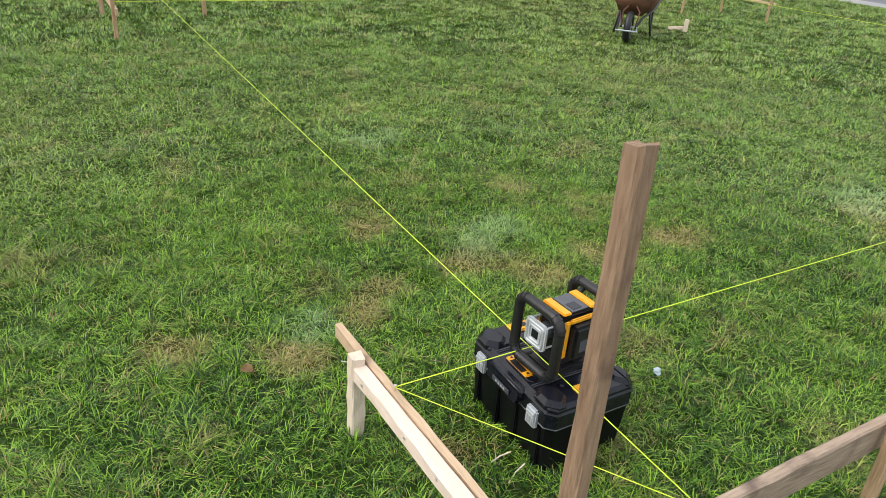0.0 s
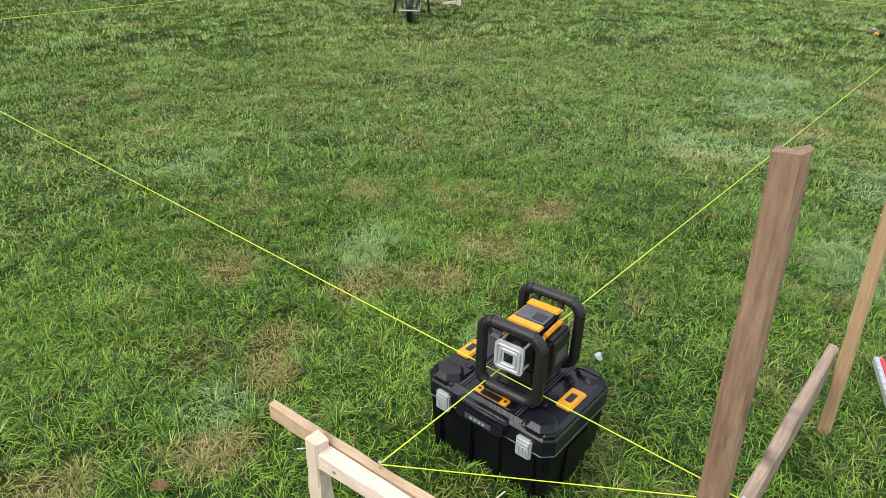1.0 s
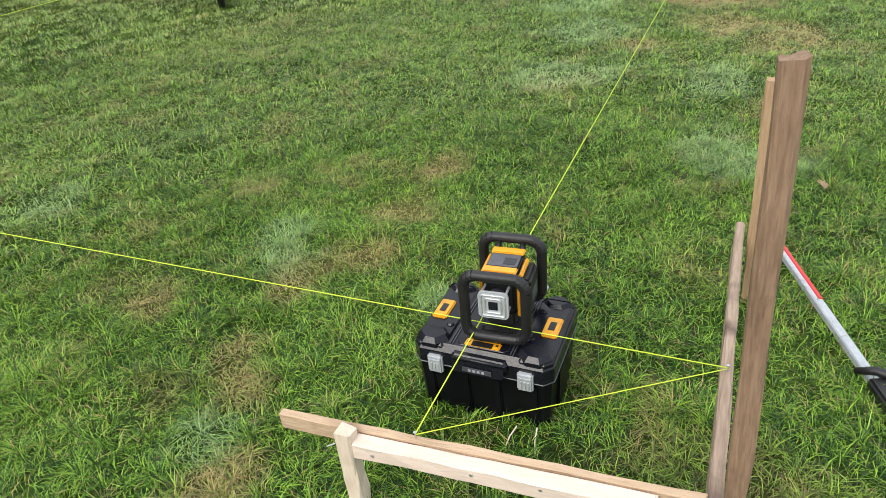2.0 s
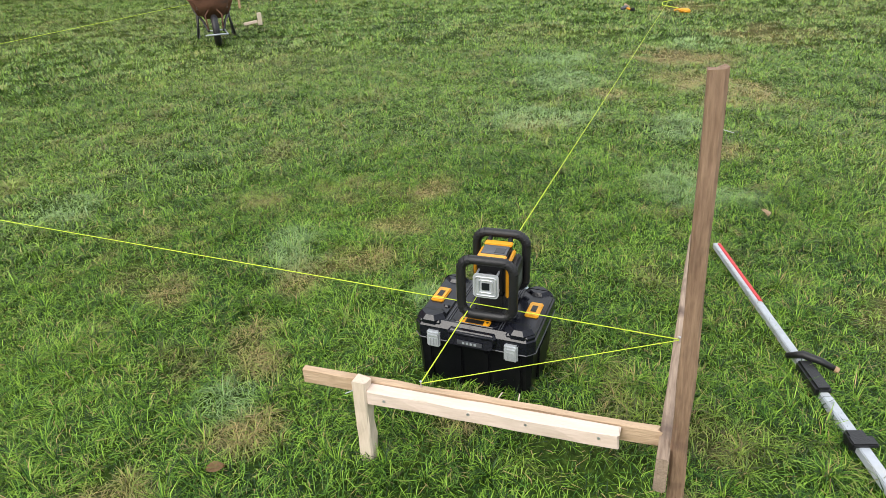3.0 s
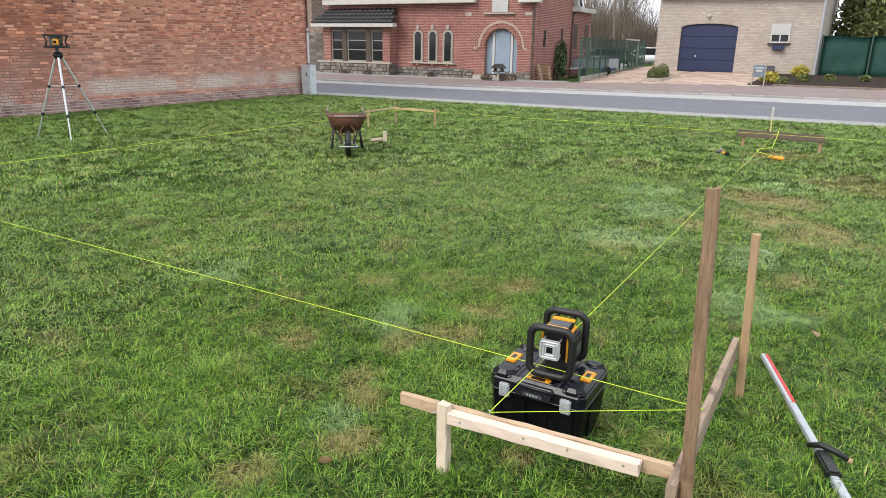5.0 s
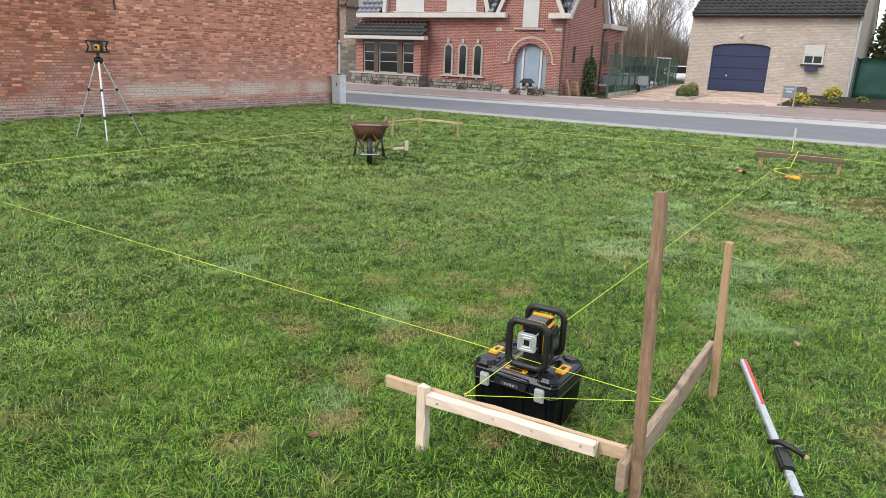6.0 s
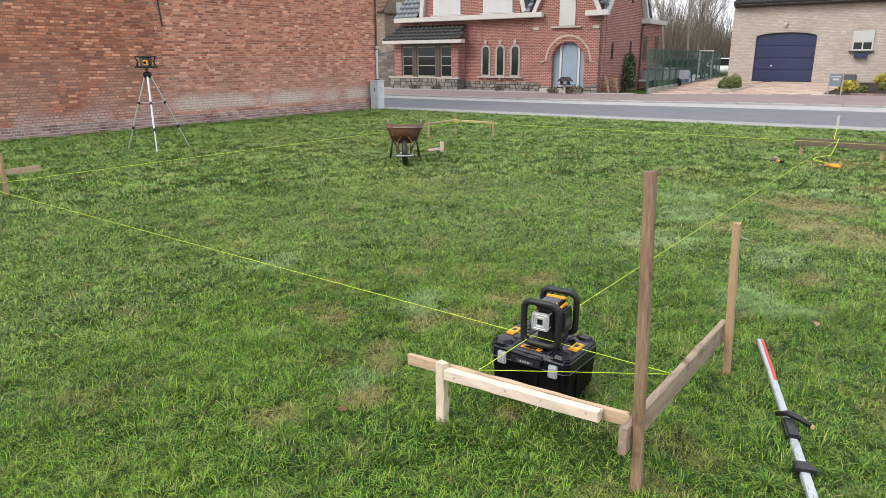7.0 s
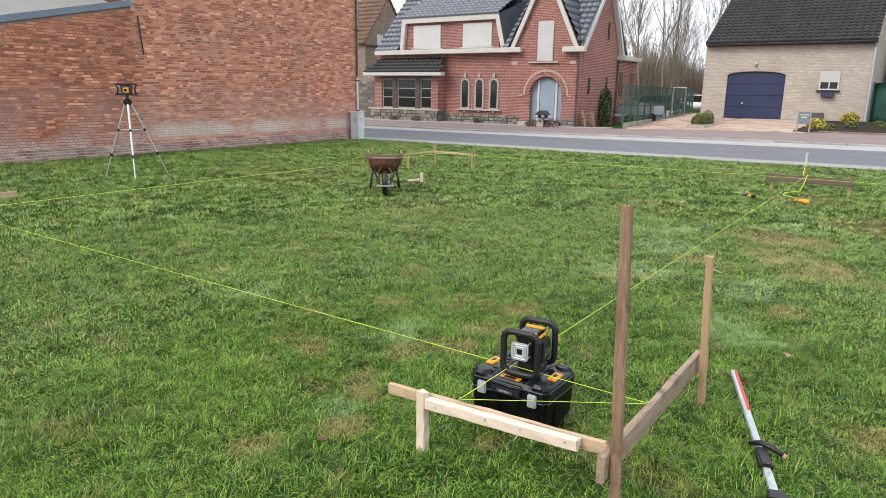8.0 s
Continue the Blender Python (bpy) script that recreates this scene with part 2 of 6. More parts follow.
def turf(name, blades):
    """Grass: greens by place and blade, straw where the 'dry' attribute says so."""
    m, n, l, b = nodes_of(name)
    geo, at = n.new("ShaderNodeNewGeometry"), n.new("ShaderNodeAttribute")
    at.attribute_name = "dry"
    big = n.new("ShaderNodeTexNoise")
    big.inputs["Scale"].default_value, big.inputs["Detail"].default_value = 1.1, 6
    l.new(geo.outputs["Position"], big.inputs["Vector"])
    ramp = n.new("ShaderNodeValToRGB")
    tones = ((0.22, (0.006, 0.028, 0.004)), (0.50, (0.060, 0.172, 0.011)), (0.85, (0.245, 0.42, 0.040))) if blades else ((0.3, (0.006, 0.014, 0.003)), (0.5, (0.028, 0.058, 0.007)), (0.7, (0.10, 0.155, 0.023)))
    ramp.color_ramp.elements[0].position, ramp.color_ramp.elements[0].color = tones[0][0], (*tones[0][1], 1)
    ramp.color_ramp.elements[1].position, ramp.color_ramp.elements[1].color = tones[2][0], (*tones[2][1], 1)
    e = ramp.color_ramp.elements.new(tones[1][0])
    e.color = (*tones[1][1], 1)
    if blades:
        mixv = n.new("ShaderNodeMath")
        mixv.operation = "MULTIPLY_ADD"
        l.new(geo.outputs["Random Per Island"], mixv.inputs[0])
        mixv.inputs[1].default_value = 0.96
        hb = n.new("ShaderNodeMath")
        hb.operation = "MULTIPLY_ADD"
        hb.inputs[1].default_value, hb.inputs[2].default_value = 0.55, -0.255
        l.new(big.outputs["Fac"], hb.inputs[0]), l.new(hb.outputs[0], mixv.inputs[2])
        l.new(mixv.outputs[0], ramp.inputs["Fac"])
    else:
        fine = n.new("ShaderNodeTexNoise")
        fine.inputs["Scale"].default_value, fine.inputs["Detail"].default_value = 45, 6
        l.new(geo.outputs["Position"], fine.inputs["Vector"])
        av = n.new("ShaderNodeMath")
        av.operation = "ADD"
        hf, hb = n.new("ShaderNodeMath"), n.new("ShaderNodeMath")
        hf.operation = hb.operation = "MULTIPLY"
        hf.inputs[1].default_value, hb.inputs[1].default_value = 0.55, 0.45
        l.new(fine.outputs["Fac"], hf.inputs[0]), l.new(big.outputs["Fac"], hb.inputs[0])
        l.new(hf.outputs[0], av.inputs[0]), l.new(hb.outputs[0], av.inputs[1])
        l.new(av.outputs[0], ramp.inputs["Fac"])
        bp = n.new("ShaderNodeBump")
        bp.inputs["Strength"].default_value, bp.inputs["Distance"].default_value = 0.9, 0.03
        l.new(fine.outputs["Fac"], bp.inputs["Height"]), l.new(bp.outputs["Normal"], b.inputs["Normal"])
    mx = n.new("ShaderNodeMix")
    mx.data_type = "RGBA"
    mx.inputs["B"].default_value = (0.42, 0.30, 0.135, 1) if blades else (0.16, 0.11, 0.05, 1)
    l.new(at.outputs["Fac"], mx.inputs["Factor"]), l.new(ramp.outputs["Color"], mx.inputs["A"])
    pale, at2 = n.new("ShaderNodeMix"), n.new("ShaderNodeAttribute")
    at2.attribute_name, pale.data_type = "pale", "RGBA"
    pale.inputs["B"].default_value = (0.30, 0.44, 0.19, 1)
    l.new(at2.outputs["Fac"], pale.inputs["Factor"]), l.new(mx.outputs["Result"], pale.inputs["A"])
    l.new(pale.outputs["Result"], b.inputs["Base Color"])
    b.inputs["Roughness"].default_value = 0.48 if blades else 0.9
    b.inputs["Specular IOR Level"].default_value = 0.26 if blades else 0.1
    return m


def glassy(name, tint, rough=0.06):
    m, n, l, b = nodes_of(name)
    b.inputs["Base Color"].default_value = (*tint, 1)
    b.inputs["Roughness"].default_value = rough
    b.inputs["Specular IOR Level"].default_value = 0.35
    return m


def old_brick(name, dark, light, bloom):
    """Single old bricks: tone by piece, soot and grain by noise, patchy white bloom low on the wall."""
    m, n, l, b = nodes_of(name)
    geo, info, sep = n.new("ShaderNodeNewGeometry"), n.new("ShaderNodeObjectInfo"), n.new("ShaderNodeSeparateXYZ")
    l.new(geo.outputs["Position"], sep.inputs[0])
    both = n.new("ShaderNodeMath")
    l.new(geo.outputs["Random Per Island"], both.inputs[0]), l.new(info.outputs["Random"], both.inputs[1])
    fr = n.new("ShaderNodeMath")
    fr.operation = "FRACT"
    l.new(both.outputs[0], fr.inputs[0])
    ramp = n.new("ShaderNodeValToRGB")
    ramp.color_ramp.elements[0].color, ramp.color_ramp.elements[1].color = (*(0.78 * c for c in dark), 1), (*(min(0.85, 1.25 * c + 0.05) for c in light), 1)
    for at, share in ((0.22, 0.0), (0.60, 0.55), (0.88, 0.85)):
        ramp.color_ramp.elements.new(at).color = tuple((1 - share) * d + share * c for d, c in zip(dark, light)) + (1,)
    l.new(fr.outputs[0], ramp.inputs["Fac"])
    ns, sr = n.new("ShaderNodeTexNoise"), n.new("ShaderNodeMapRange")
    ns.inputs["Scale"].default_value, ns.inputs["Detail"].default_value = 0.9, 9
    l.new(geo.outputs["Position"], ns.inputs["Vector"])
    sr.inputs["From Min"].default_value, sr.inputs["From Max"].default_value, sr.inputs["To Max"].default_value = 0.45, 0.75, 0.5
    l.new(ns.outputs["Fac"], sr.inputs["Value"])
    soot = n.new("ShaderNodeMix")
    soot.data_type, soot.blend_type = "RGBA", "MULTIPLY"
    soot.inputs["B"].default_value = (0.5, 0.45, 0.43, 1)
    l.new(sr.outputs["Result"], soot.inputs["Factor"]), l.new(ramp.outputs["Color"], soot.inputs["A"])
    out = soot.outputs["Result"]
    for z0, z1, z2, z3, colour, amount, scale in bloom:
        nz, nr = n.new("ShaderNodeTexNoise"), n.new("ShaderNodeMapRange")
        nz.inputs["Scale"].default_value, nz.inputs["Detail"].default_value = scale, 9
        l.new(geo.outputs["Position"], nz.inputs["Vector"])
        nr.inputs["From Min"].default_value, nr.inputs["From Max"].default_value, nr.inputs["To Max"].default_value = 0.33, 0.55, amount
        l.new(nz.outputs["Fac"], nr.inputs["Value"])
        up, down, a1, a2 = n.new("ShaderNodeMapRange"), n.new("ShaderNodeMapRange"), n.new("ShaderNodeMath"), n.new("ShaderNodeMath")
        up.inputs["From Min"].default_value, up.inputs["From Max"].default_value = z0, z1
        down.inputs["From Min"].default_value, down.inputs["From Max"].default_value = z3, z2
        l.new(sep.outputs["Z"], up.inputs["Value"]), l.new(sep.outputs["Z"], down.inputs["Value"])
        a1.operation = a2.operation = "MULTIPLY"
        l.new(up.outputs["Result"], a1.inputs[0]), l.new(down.outputs["Result"], a1.inputs[1])
        l.new(a1.outputs[0], a2.inputs[0]), l.new(nr.outputs["Result"], a2.inputs[1])
        mx = n.new("ShaderNodeMix")
        mx.data_type = "RGBA"
        mx.inputs["B"].default_value = (*colour, 1)
        l.new(a2.outputs[0], mx.inputs["Factor"]), l.new(out, mx.inputs["A"])
        out = mx.outputs["Result"]
    l.new(out, b.inputs["Base Color"])
    b.inputs["Roughness"].default_value = 0.88
    g = n.new("ShaderNodeTexNoise")
    g.inputs["Scale"].default_value, g.inputs["Detail"].default_value = 90, 4
    l.new(geo.outputs["Position"], g.inputs["Vector"])
    bp = n.new("ShaderNodeBump")
    bp.inputs["Strength"].default_value, bp.inputs["Distance"].default_value = 0.4, 0.006
    l.new(g.outputs["Fac"], bp.inputs["Height"]), l.new(bp.outputs["Normal"], b.inputs["Normal"])
    return m


M = {
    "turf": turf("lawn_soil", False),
    "blades": turf("grass_blade", True),
    "asphalt": surface("asphalt", (0.10, 0.105, 0.125), (0.145, 0.15, 0.17), 0.7, 1.2, 180, 0.15),
    "kerb": surface("concrete_kerb", (0.28, 0.275, 0.275), (0.40, 0.39, 0.385), 0.85, 2, 60, 0.1, per_object=0.2),
    "strip": surface("concrete_edge", (0.22, 0.22, 0.21), (0.33, 0.33, 0.32), 0.9, 1.5, 50, 0.1),
    "pavement": surface("red_concrete_paving", (0.15, 0.11, 0.105), (0.23, 0.175, 0.165), 0.85, 1.5, 40, 0.1, per_object=0.2),
    "pavers": surface("driveway_pavers", (0.33, 0.235, 0.185), (0.48, 0.365, 0.295), 0.85, 1.4, 30, 0.1, per_object=0.35),
    "brick_wall": masonry("old_red_brick", ((0.44, 0.16, 0.088), (0.36, 0.125, 0.072), (0.50, 0.22, 0.13)), (0.30, 0.20, 0.155), 0.22, 0.068, 0.016, bands=((0.0, 0.28, (0.42, 0.26, 0.23), 0.5), (0.34, 0.62, (0.60, 0.52, 0.47), 0.9)), stain=0.45),
    "brick_piece": old_brick("old_red_brick_piece", (0.40, 0.128, 0.078), (0.72, 0.31, 0.20), ((0.28, 0.40, 0.56, 0.80, (0.66, 0.58, 0.53), 0.95, 1.1), (0.0, 0.05, 0.9, 1.7, (0.42, 0.27, 0.24), 0.40, 0.7))),
    "brick_brownish": old_brick("sooty_red_brick_piece", (0.36, 0.115, 0.068), (0.66, 0.265, 0.155), ((0.0, 0.05, 0.7, 1.7, (0.42, 0.275, 0.245), 0.65, 0.8), (-0.1, 0.0, 0.36, 0.55, (0.62, 0.52, 0.49), 0.5, 2.2))),
    "plinth_piece": old_brick("pinkish_plinth_brick", (0.22, 0.10, 0.095), (0.42, 0.235, 0.205), ((-0.5, -0.4, 0.25, 0.35, (0.50, 0.42, 0.39), 0.35, 3.0),)),
    "mortar": surface("sandy_lime_mortar", (0.36, 0.255, 0.21), (0.50, 0.38, 0.32), 0.95, 2, 60, 0.15),
    "mortar_dark": surface("sooty_lime_mortar", (0.21, 0.135, 0.11), (0.33, 0.23, 0.19), 0.95, 2, 60, 0.15),
    "mortar_pale": surface("whitish_mortar", (0.46, 0.40, 0.36), (0.62, 0.56, 0.52), 0.95, 2, 60, 0.15),
    "brick_plinth": masonry("plinth_brick", ((0.31, 0.15, 0.125), (0.23, 0.11, 0.105), (0.44, 0.27, 0.23)), (0.56, 0.50, 0.46), 0.225, 0.075, 0.02, stain=0.4),
    "brick_house": masonry("dark_red_brick", ((0.26, 0.082, 0.066), (0.185, 0.058, 0.05), (0.32, 0.125, 0.10)), (0.46, 0.33, 0.28), 0.21, 0.07, 0.018, stain=0.35),
    "brick_yellow": masonry("yellow_brick", ((0.48, 0.415, 0.36), (0.41, 0.355, 0.305), (0.54, 0.48, 0.42)), (0.33, 0.295, 0.265), 0.21, 0.068, 0.016, stain=0.25),
    "brick_brown": masonry("brown_brick", ((0.24, 0.175, 0.14), (0.18, 0.13, 0.105), (0.32, 0.25, 0.21)), (0.33, 0.26, 0.21), 0.21, 0.065, 0.012),
    "stone": masonry("rough_stone_plinth", ((0.16, 0.14, 0.12), (0.10, 0.09, 0.08), (0.25, 0.22, 0.19)), (0.10, 0.09, 0.08), 0.42, 0.17, 0.02, stain=0.5),
    "stone_piece": surface("rough_plinth_stone", (0.12, 0.107, 0.095), (0.27, 0.245, 0.22), 0.9, 5, 25, 0.2, per_object=0.35),
    "white_paint": surface("white_painted_wood", (0.44, 0.42, 0.39), (0.55, 0.53, 0.50), 0.5, 3, 40, 0.03),
    "shutter": surface("cream_roller_shutter", (0.46, 0.46, 0.45), (0.54, 0.54, 0.53), 0.5, 2, 20, 0.02),
    "limestone": surface("pale_stone", (0.33, 0.29, 0.25), (0.45, 0.40, 0.35), 0.85, 6, 50, 0.1),
    "slate": surface("blue_grey_roof_tile", (0.075, 0.085, 0.11), (0.15, 0.165, 0.20), 0.35, 2.5, 25, 0.06, per_object=0.2),
    "tile_dark": surface("weathered_dark_roof_tile", (0.008, 0.008, 0.0085), (0.030, 0.030, 0.031), 0.55, 1.5, 14, 0.12, spec=0.35),
    "tile_brown": surface("brown_roof_tile", (0.10, 0.058, 0.042), (0.19, 0.11, 0.08), 0.8, 2, 20, 0.1),
    "glass": glassy("dark_window_glass", (0.018, 0.02, 0.022)),
    "timber_frame": surface("grey_window_timber", (0.26, 0.24, 0.21), (0.36, 0.34, 0.30), 0.6, 5, 60, 0.04),
    "brown_frame": surface("dark_brown_timber", (0.05, 0.035, 0.028), (0.09, 0.06, 0.045), 0.5, 5, 60, 0.04),
    "door_blue": surface("grey_blue_door_paint", (0.20, 0.26, 0.33), (0.27, 0.335, 0.41), 0.45, 2, 40, 0.03),
    "garage_blue": surface("navy_garage_door", (0.014, 0.021, 0.066), (0.022, 0.032, 0.088), 0.4, 2, 40, 0.03),
    "zinc_blue": surface("blue_grey_painted_zinc", (0.12, 0.16, 0.22), (0.18, 0.23, 0.30), 0.45, 2, 30, 0.03),
    "zinc": surface("zinc_sheet", (0.36, 0.39, 0.43), (0.48, 0.51, 0.55), 0.45, 2, 30, 0.03, metal=0.3),
    "dark_metal": surface("dark_gutter_metal", (0.025, 0.022, 0.022), (0.05, 0.045, 0.045), 0.45, 4, 60, 0.03),
    "grey_plastic": surface("light_grey_cabinet", (0.50, 0.53, 0.57), (0.60, 0.63, 0.67), 0.45, 2, 50, 0.02, stain=((0.36, 0.36, 0.35), 4)),
    "wood_old": surface("weathered_brown_timber", (0.15, 0.085, 0.050), (0.34, 0.225, 0.142), 0.75, 5, 30, 0.16, stretch=(6, 6, 0.6), stain=((0.10, 0.055, 0.04), 9)),
    "wood_plank": surface("grey_brown_plank", (0.20, 0.14, 0.10), (0.42, 0.32, 0.235), 0.8, 4, 26, 0.16, stretch=(6, 0.6, 6), stain=((0.12, 0.08, 0.06), 7)),
    "wood_stake": surface("tan_softwood_stake", (0.30, 0.19, 0.10), (0.47, 0.32, 0.19), 0.7, 5, 30, 0.12, stretch=(6, 6, 0.6)),
    "wood_board": surface("tan_softwood_board", (0.40, 0.275, 0.17), (0.56, 0.41, 0.275), 0.7, 5, 30, 0.12, stretch=(0.6, 6, 6), stain=((0.30, 0.20, 0.12), 8)),
    "wood_new": surface("fresh_planed_pine", (0.60, 0.47, 0.38), (0.72, 0.595, 0.51), 0.6, 4, 26, 0.05, stretch=(0.7, 7, 7)),
    "wood_new_up": surface("fresh_pine_stake", (0.58, 0.47, 0.36), (0.70, 0.60, 0.48), 0.6, 4, 26, 0.06, stretch=(7, 7, 0.7)),
    "wood_dark": surface("wet_dark_board", (0.09, 0.065, 0.05), (0.17, 0.125, 0.095), 0.8, 4, 26, 0.12, stretch=(0.6, 6, 6)),
    "case_black": surface("black_case_plastic", (0.003, 0.0032, 0.004), (0.006, 0.0063, 0.008), 0.30, 9, 160, 0.012, spec=0.1, stain=((0.010, 0.010, 0.010), 6)),
    "lid_black": surface("dusty_black_lid", (0.004, 0.0045, 0.007), (0.010, 0.0108, 0.017), 0.22, 14, 120, 0.014, spec=0.28, stain=((0.013, 0.013, 0.018), 16)),
    "rubber": surface("black_rubber", (0.006, 0.006, 0.007), (0.012, 0.012, 0.0135), 0.46, 20, 200, 0.05),
    "yellow": surface("yellow_plastic", (0.68, 0.29, 0.010), (0.78, 0.38, 0.018), 0.4, 14, 90, 0.03, stain=((0.42, 0.2, 0.02), 14)),
    "alu": surface("brushed_aluminium", (0.52, 0.54, 0.56), (0.68, 0.70, 0.72), 0.35, 20, 120, 0.03, metal=0.6),
    "silver": surface("silver_plastic", (0.38, 0.40, 0.43), (0.50, 0.53, 0.55), 0.35, 20, 120, 0.03, metal=0.25),
    "grey_dark": surface("charcoal_plastic", (0.05, 0.052, 0.06), (0.085, 0.088, 0.10), 0.4, 10, 80, 0.03),
    "lens": glassy("dark_lens_glass", (0.01, 0.012, 0.016), 0.03),
    "string": surface("neon_yellow_line", (0.50, 0.66, 0.03), (0.62, 0.78, 0.05), 0.6, 200, 900, 0.02),
    "steel_nail": surface("galvanised_steel", (0.45, 0.46, 0.47), (0.6, 0.61, 0.62), 0.4, 60, 200, 0.02, metal=0.8),
    "red": surface("red_paint", (0.50, 0.022, 0.025), (0.62, 0.04, 0.04), 0.45, 10, 80, 0.02),
    "rod_white": surface("pale_rod_coating", (0.33, 0.36, 0.40), (0.45, 0.48, 0.52), 0.4, 6, 60, 0.03, stain=((0.42, 0.43, 0.42), 8)),
    "rust": surface("rusty_steel_tray", (0.085, 0.034, 0.018), (0.17, 0.075, 0.042), 0.75, 7, 60, 0.15, stain=((0.06, 0.045, 0.04), 5)),
    "tray_inside": surface("cement_stained_steel", (0.16, 0.125, 0.095), (0.27, 0.22, 0.17), 0.85, 6, 60, 0.15),
    "black_frame": surface("black_painted_tube", (0.014, 0.015, 0.017), (0.035, 0.034, 0.034), 0.5, 10, 80, 0.05),
    "orange": surface("orange_plastic", (0.70, 0.26, 0.01), (0.80, 0.36, 0.02), 0.45, 10, 80, 0.03),
    "leaf_brown": surface("dead_leaf", (0.20, 0.11, 0.05), (0.36, 0.22, 0.11), 0.7, 20, 90, 0.05),
    "litter": surface("pale_blue_plastic", (0.30, 0.37, 0.41), (0.44, 0.52, 0.55), 0.4, 20, 90, 0.05),
    "bark": surface("grey_bark", (0.13, 0.108, 0.088), (0.24, 0.205, 0.17), 0.9, 3, 20, 0.1),
    "twig": surface("winter_twigs", (0.12, 0.093, 0.070), (0.22, 0.178, 0.14), 0.9, 1, 8, 0.0),
    "hedge": surface("clipped_box_leaf", (0.07, 0.10, 0.028), (0.19, 0.20, 0.065), 0.6, 6, 60, 0.1),
    "evergreen": surface("dark_conifer_leaf", (0.028, 0.055, 0.026), (0.075, 0.115, 0.055), 0.6, 2, 20, 0.05),
    "ivy": surface("ivy_leaf", (0.035, 0.06, 0.022), (0.085, 0.12, 0.048), 0.5, 6, 40, 0.05),
    "yellow_shrub": surface("yellow_flowering_shrub", (0.26, 0.23, 0.045), (0.52, 0.44, 0.07), 0.6, 6, 40, 0.05),
    "soil": surface("dark_garden_soil", (0.030, 0.019, 0.013), (0.085, 0.056, 0.040), 0.95, 5, 60, 0.2),
    "screen_green": surface("green_screen_sheet", (0.022, 0.085, 0.068), (0.06, 0.17, 0.145), 0.5, 1.5, 40, 0.03),
    "fence_green": surface("green_fence_paint", (0.022, 0.06, 0.045), (0.04, 0.09, 0.07), 0.5, 4, 40, 0.02),
    "car_dark": surface("dark_car_paint", (0.02, 0.024, 0.03), (0.04, 0.045, 0.055), 0.25, 2, 20, 0.0),
    "car_white": surface("white_van_paint", (0.55, 0.57, 0.6), (0.66, 0.68, 0.7), 0.3, 2, 20, 0.0),
    "blue_plastic": surface("blue_plastic_sheet", (0.05, 0.12, 0.32), (0.10, 0.20, 0.45), 0.5, 4, 30, 0.05),
    "plate_blue": surface("grey_blue_plate", (0.12, 0.16, 0.205), (0.17, 0.21, 0.26), 0.45, 4, 30, 0.02),
}

# ---------------------------------------------------------------- ground, lawn
DRY = ((-1.57, 2.55, 0.17), (-1.40, 2.80, 0.15), (-1.40, 3.18, 0.19), (-1.37, 1.92, 0.15), (-1.2, 1.61, 0.13), (-1.35, 3.67, 0.2), (-1.15, 5.09, 0.3), (-1.42, 1.19, 0.15), (-1.53, 2.12, 0.13), (-0.19, 7.78, 0.6), (0.54, 9.21, 0.8), (-0.15, 6.8, 0.45), (-0.48, 11.28, 0.6), (-2.09, 2.26, 0.16), (-0.75, 6.02, 0.35), (-0.43, 7.75, 0.4), (0.24, 6.38, 0.5), (-2.22, 3.22, 0.2), (-0.55, 1.9, 0.10), (0.9, 3.0, 0.2), (0.2, 4.9, 0.25))

PALE = ((-1.71, 2.68, 0.17), (-1.23, 6.5, 0.42), (-1.26, 5.28, 0.3), (-1.8, 2.87, 0.14), (-1.45, 7.43, 0.4), (-0.09, 4.22, 0.25), (-3.3, 2.77, 0.22), (-0.11, 5.3, 0.3), (0.13, 4.03, 0.22), (-0.97, 5.32, 0.3), (-0.19, 8.62, 0.5), (-0.95, 2.55, 0.12), (-1.35, 1.75, 0.12))


def dryness(x, y):
    d = 0.34 * sm((lattice(x * 2.6 + 9, y * 2.6, 5) * 0.4 + lattice(x * 8, y * 8, 6) * 0.6 - 0.62) / 0.25)
    d = d + 0.12 * sm((lattice(x * 0.45, y * 0.45, 7) - 0.55) / 0.4)
    for px, py, r in DRY:
        q = np.hypot(x - px, y - py) / r + (lattice(x * 7, y * 7, 8) - 0.5) * 0.9
        d = d + 0.72 * sm((1.15 - q) / 1.0)
    return np.clip(d, 0, 1)


def make_ground():
    xs = np.r_[-900, -400, -200, -120, -80, -60, -45, -36, -30, -25, -21, -18, np.arange(-16, 6.01, 0.2), 8, 11, 15, 20, 28, 40, 60, 90, 150, 300, 900]
    ys = np.r_[-900, -300, -120, -60, -30, -15, -9, -6, np.arange(-4, 18.01, 0.2), 19, 21, 24, 27, 30, 33, 36, 40, 46, 55, 70, 100, 160, 300, 900]
    X, Y = np.meshgrid(xs, ys)
    Z = rise(X, Y) + bumps(X, Y) - 0.10 * (Y > road_y(16.12, X)) * (Y < 28.2) * (np.abs(X) < 160)
    n, w = X.size, len(xs)
    i = (np.arange(len(ys) - 1)[:, None] * w + np.arange(w - 1)).ravel()
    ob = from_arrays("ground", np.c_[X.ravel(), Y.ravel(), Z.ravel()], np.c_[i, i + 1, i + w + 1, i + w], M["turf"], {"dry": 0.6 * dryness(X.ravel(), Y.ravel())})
    tagged(ob, "uneven lawn ground with bare and straw patches", "ground", kind="structure")


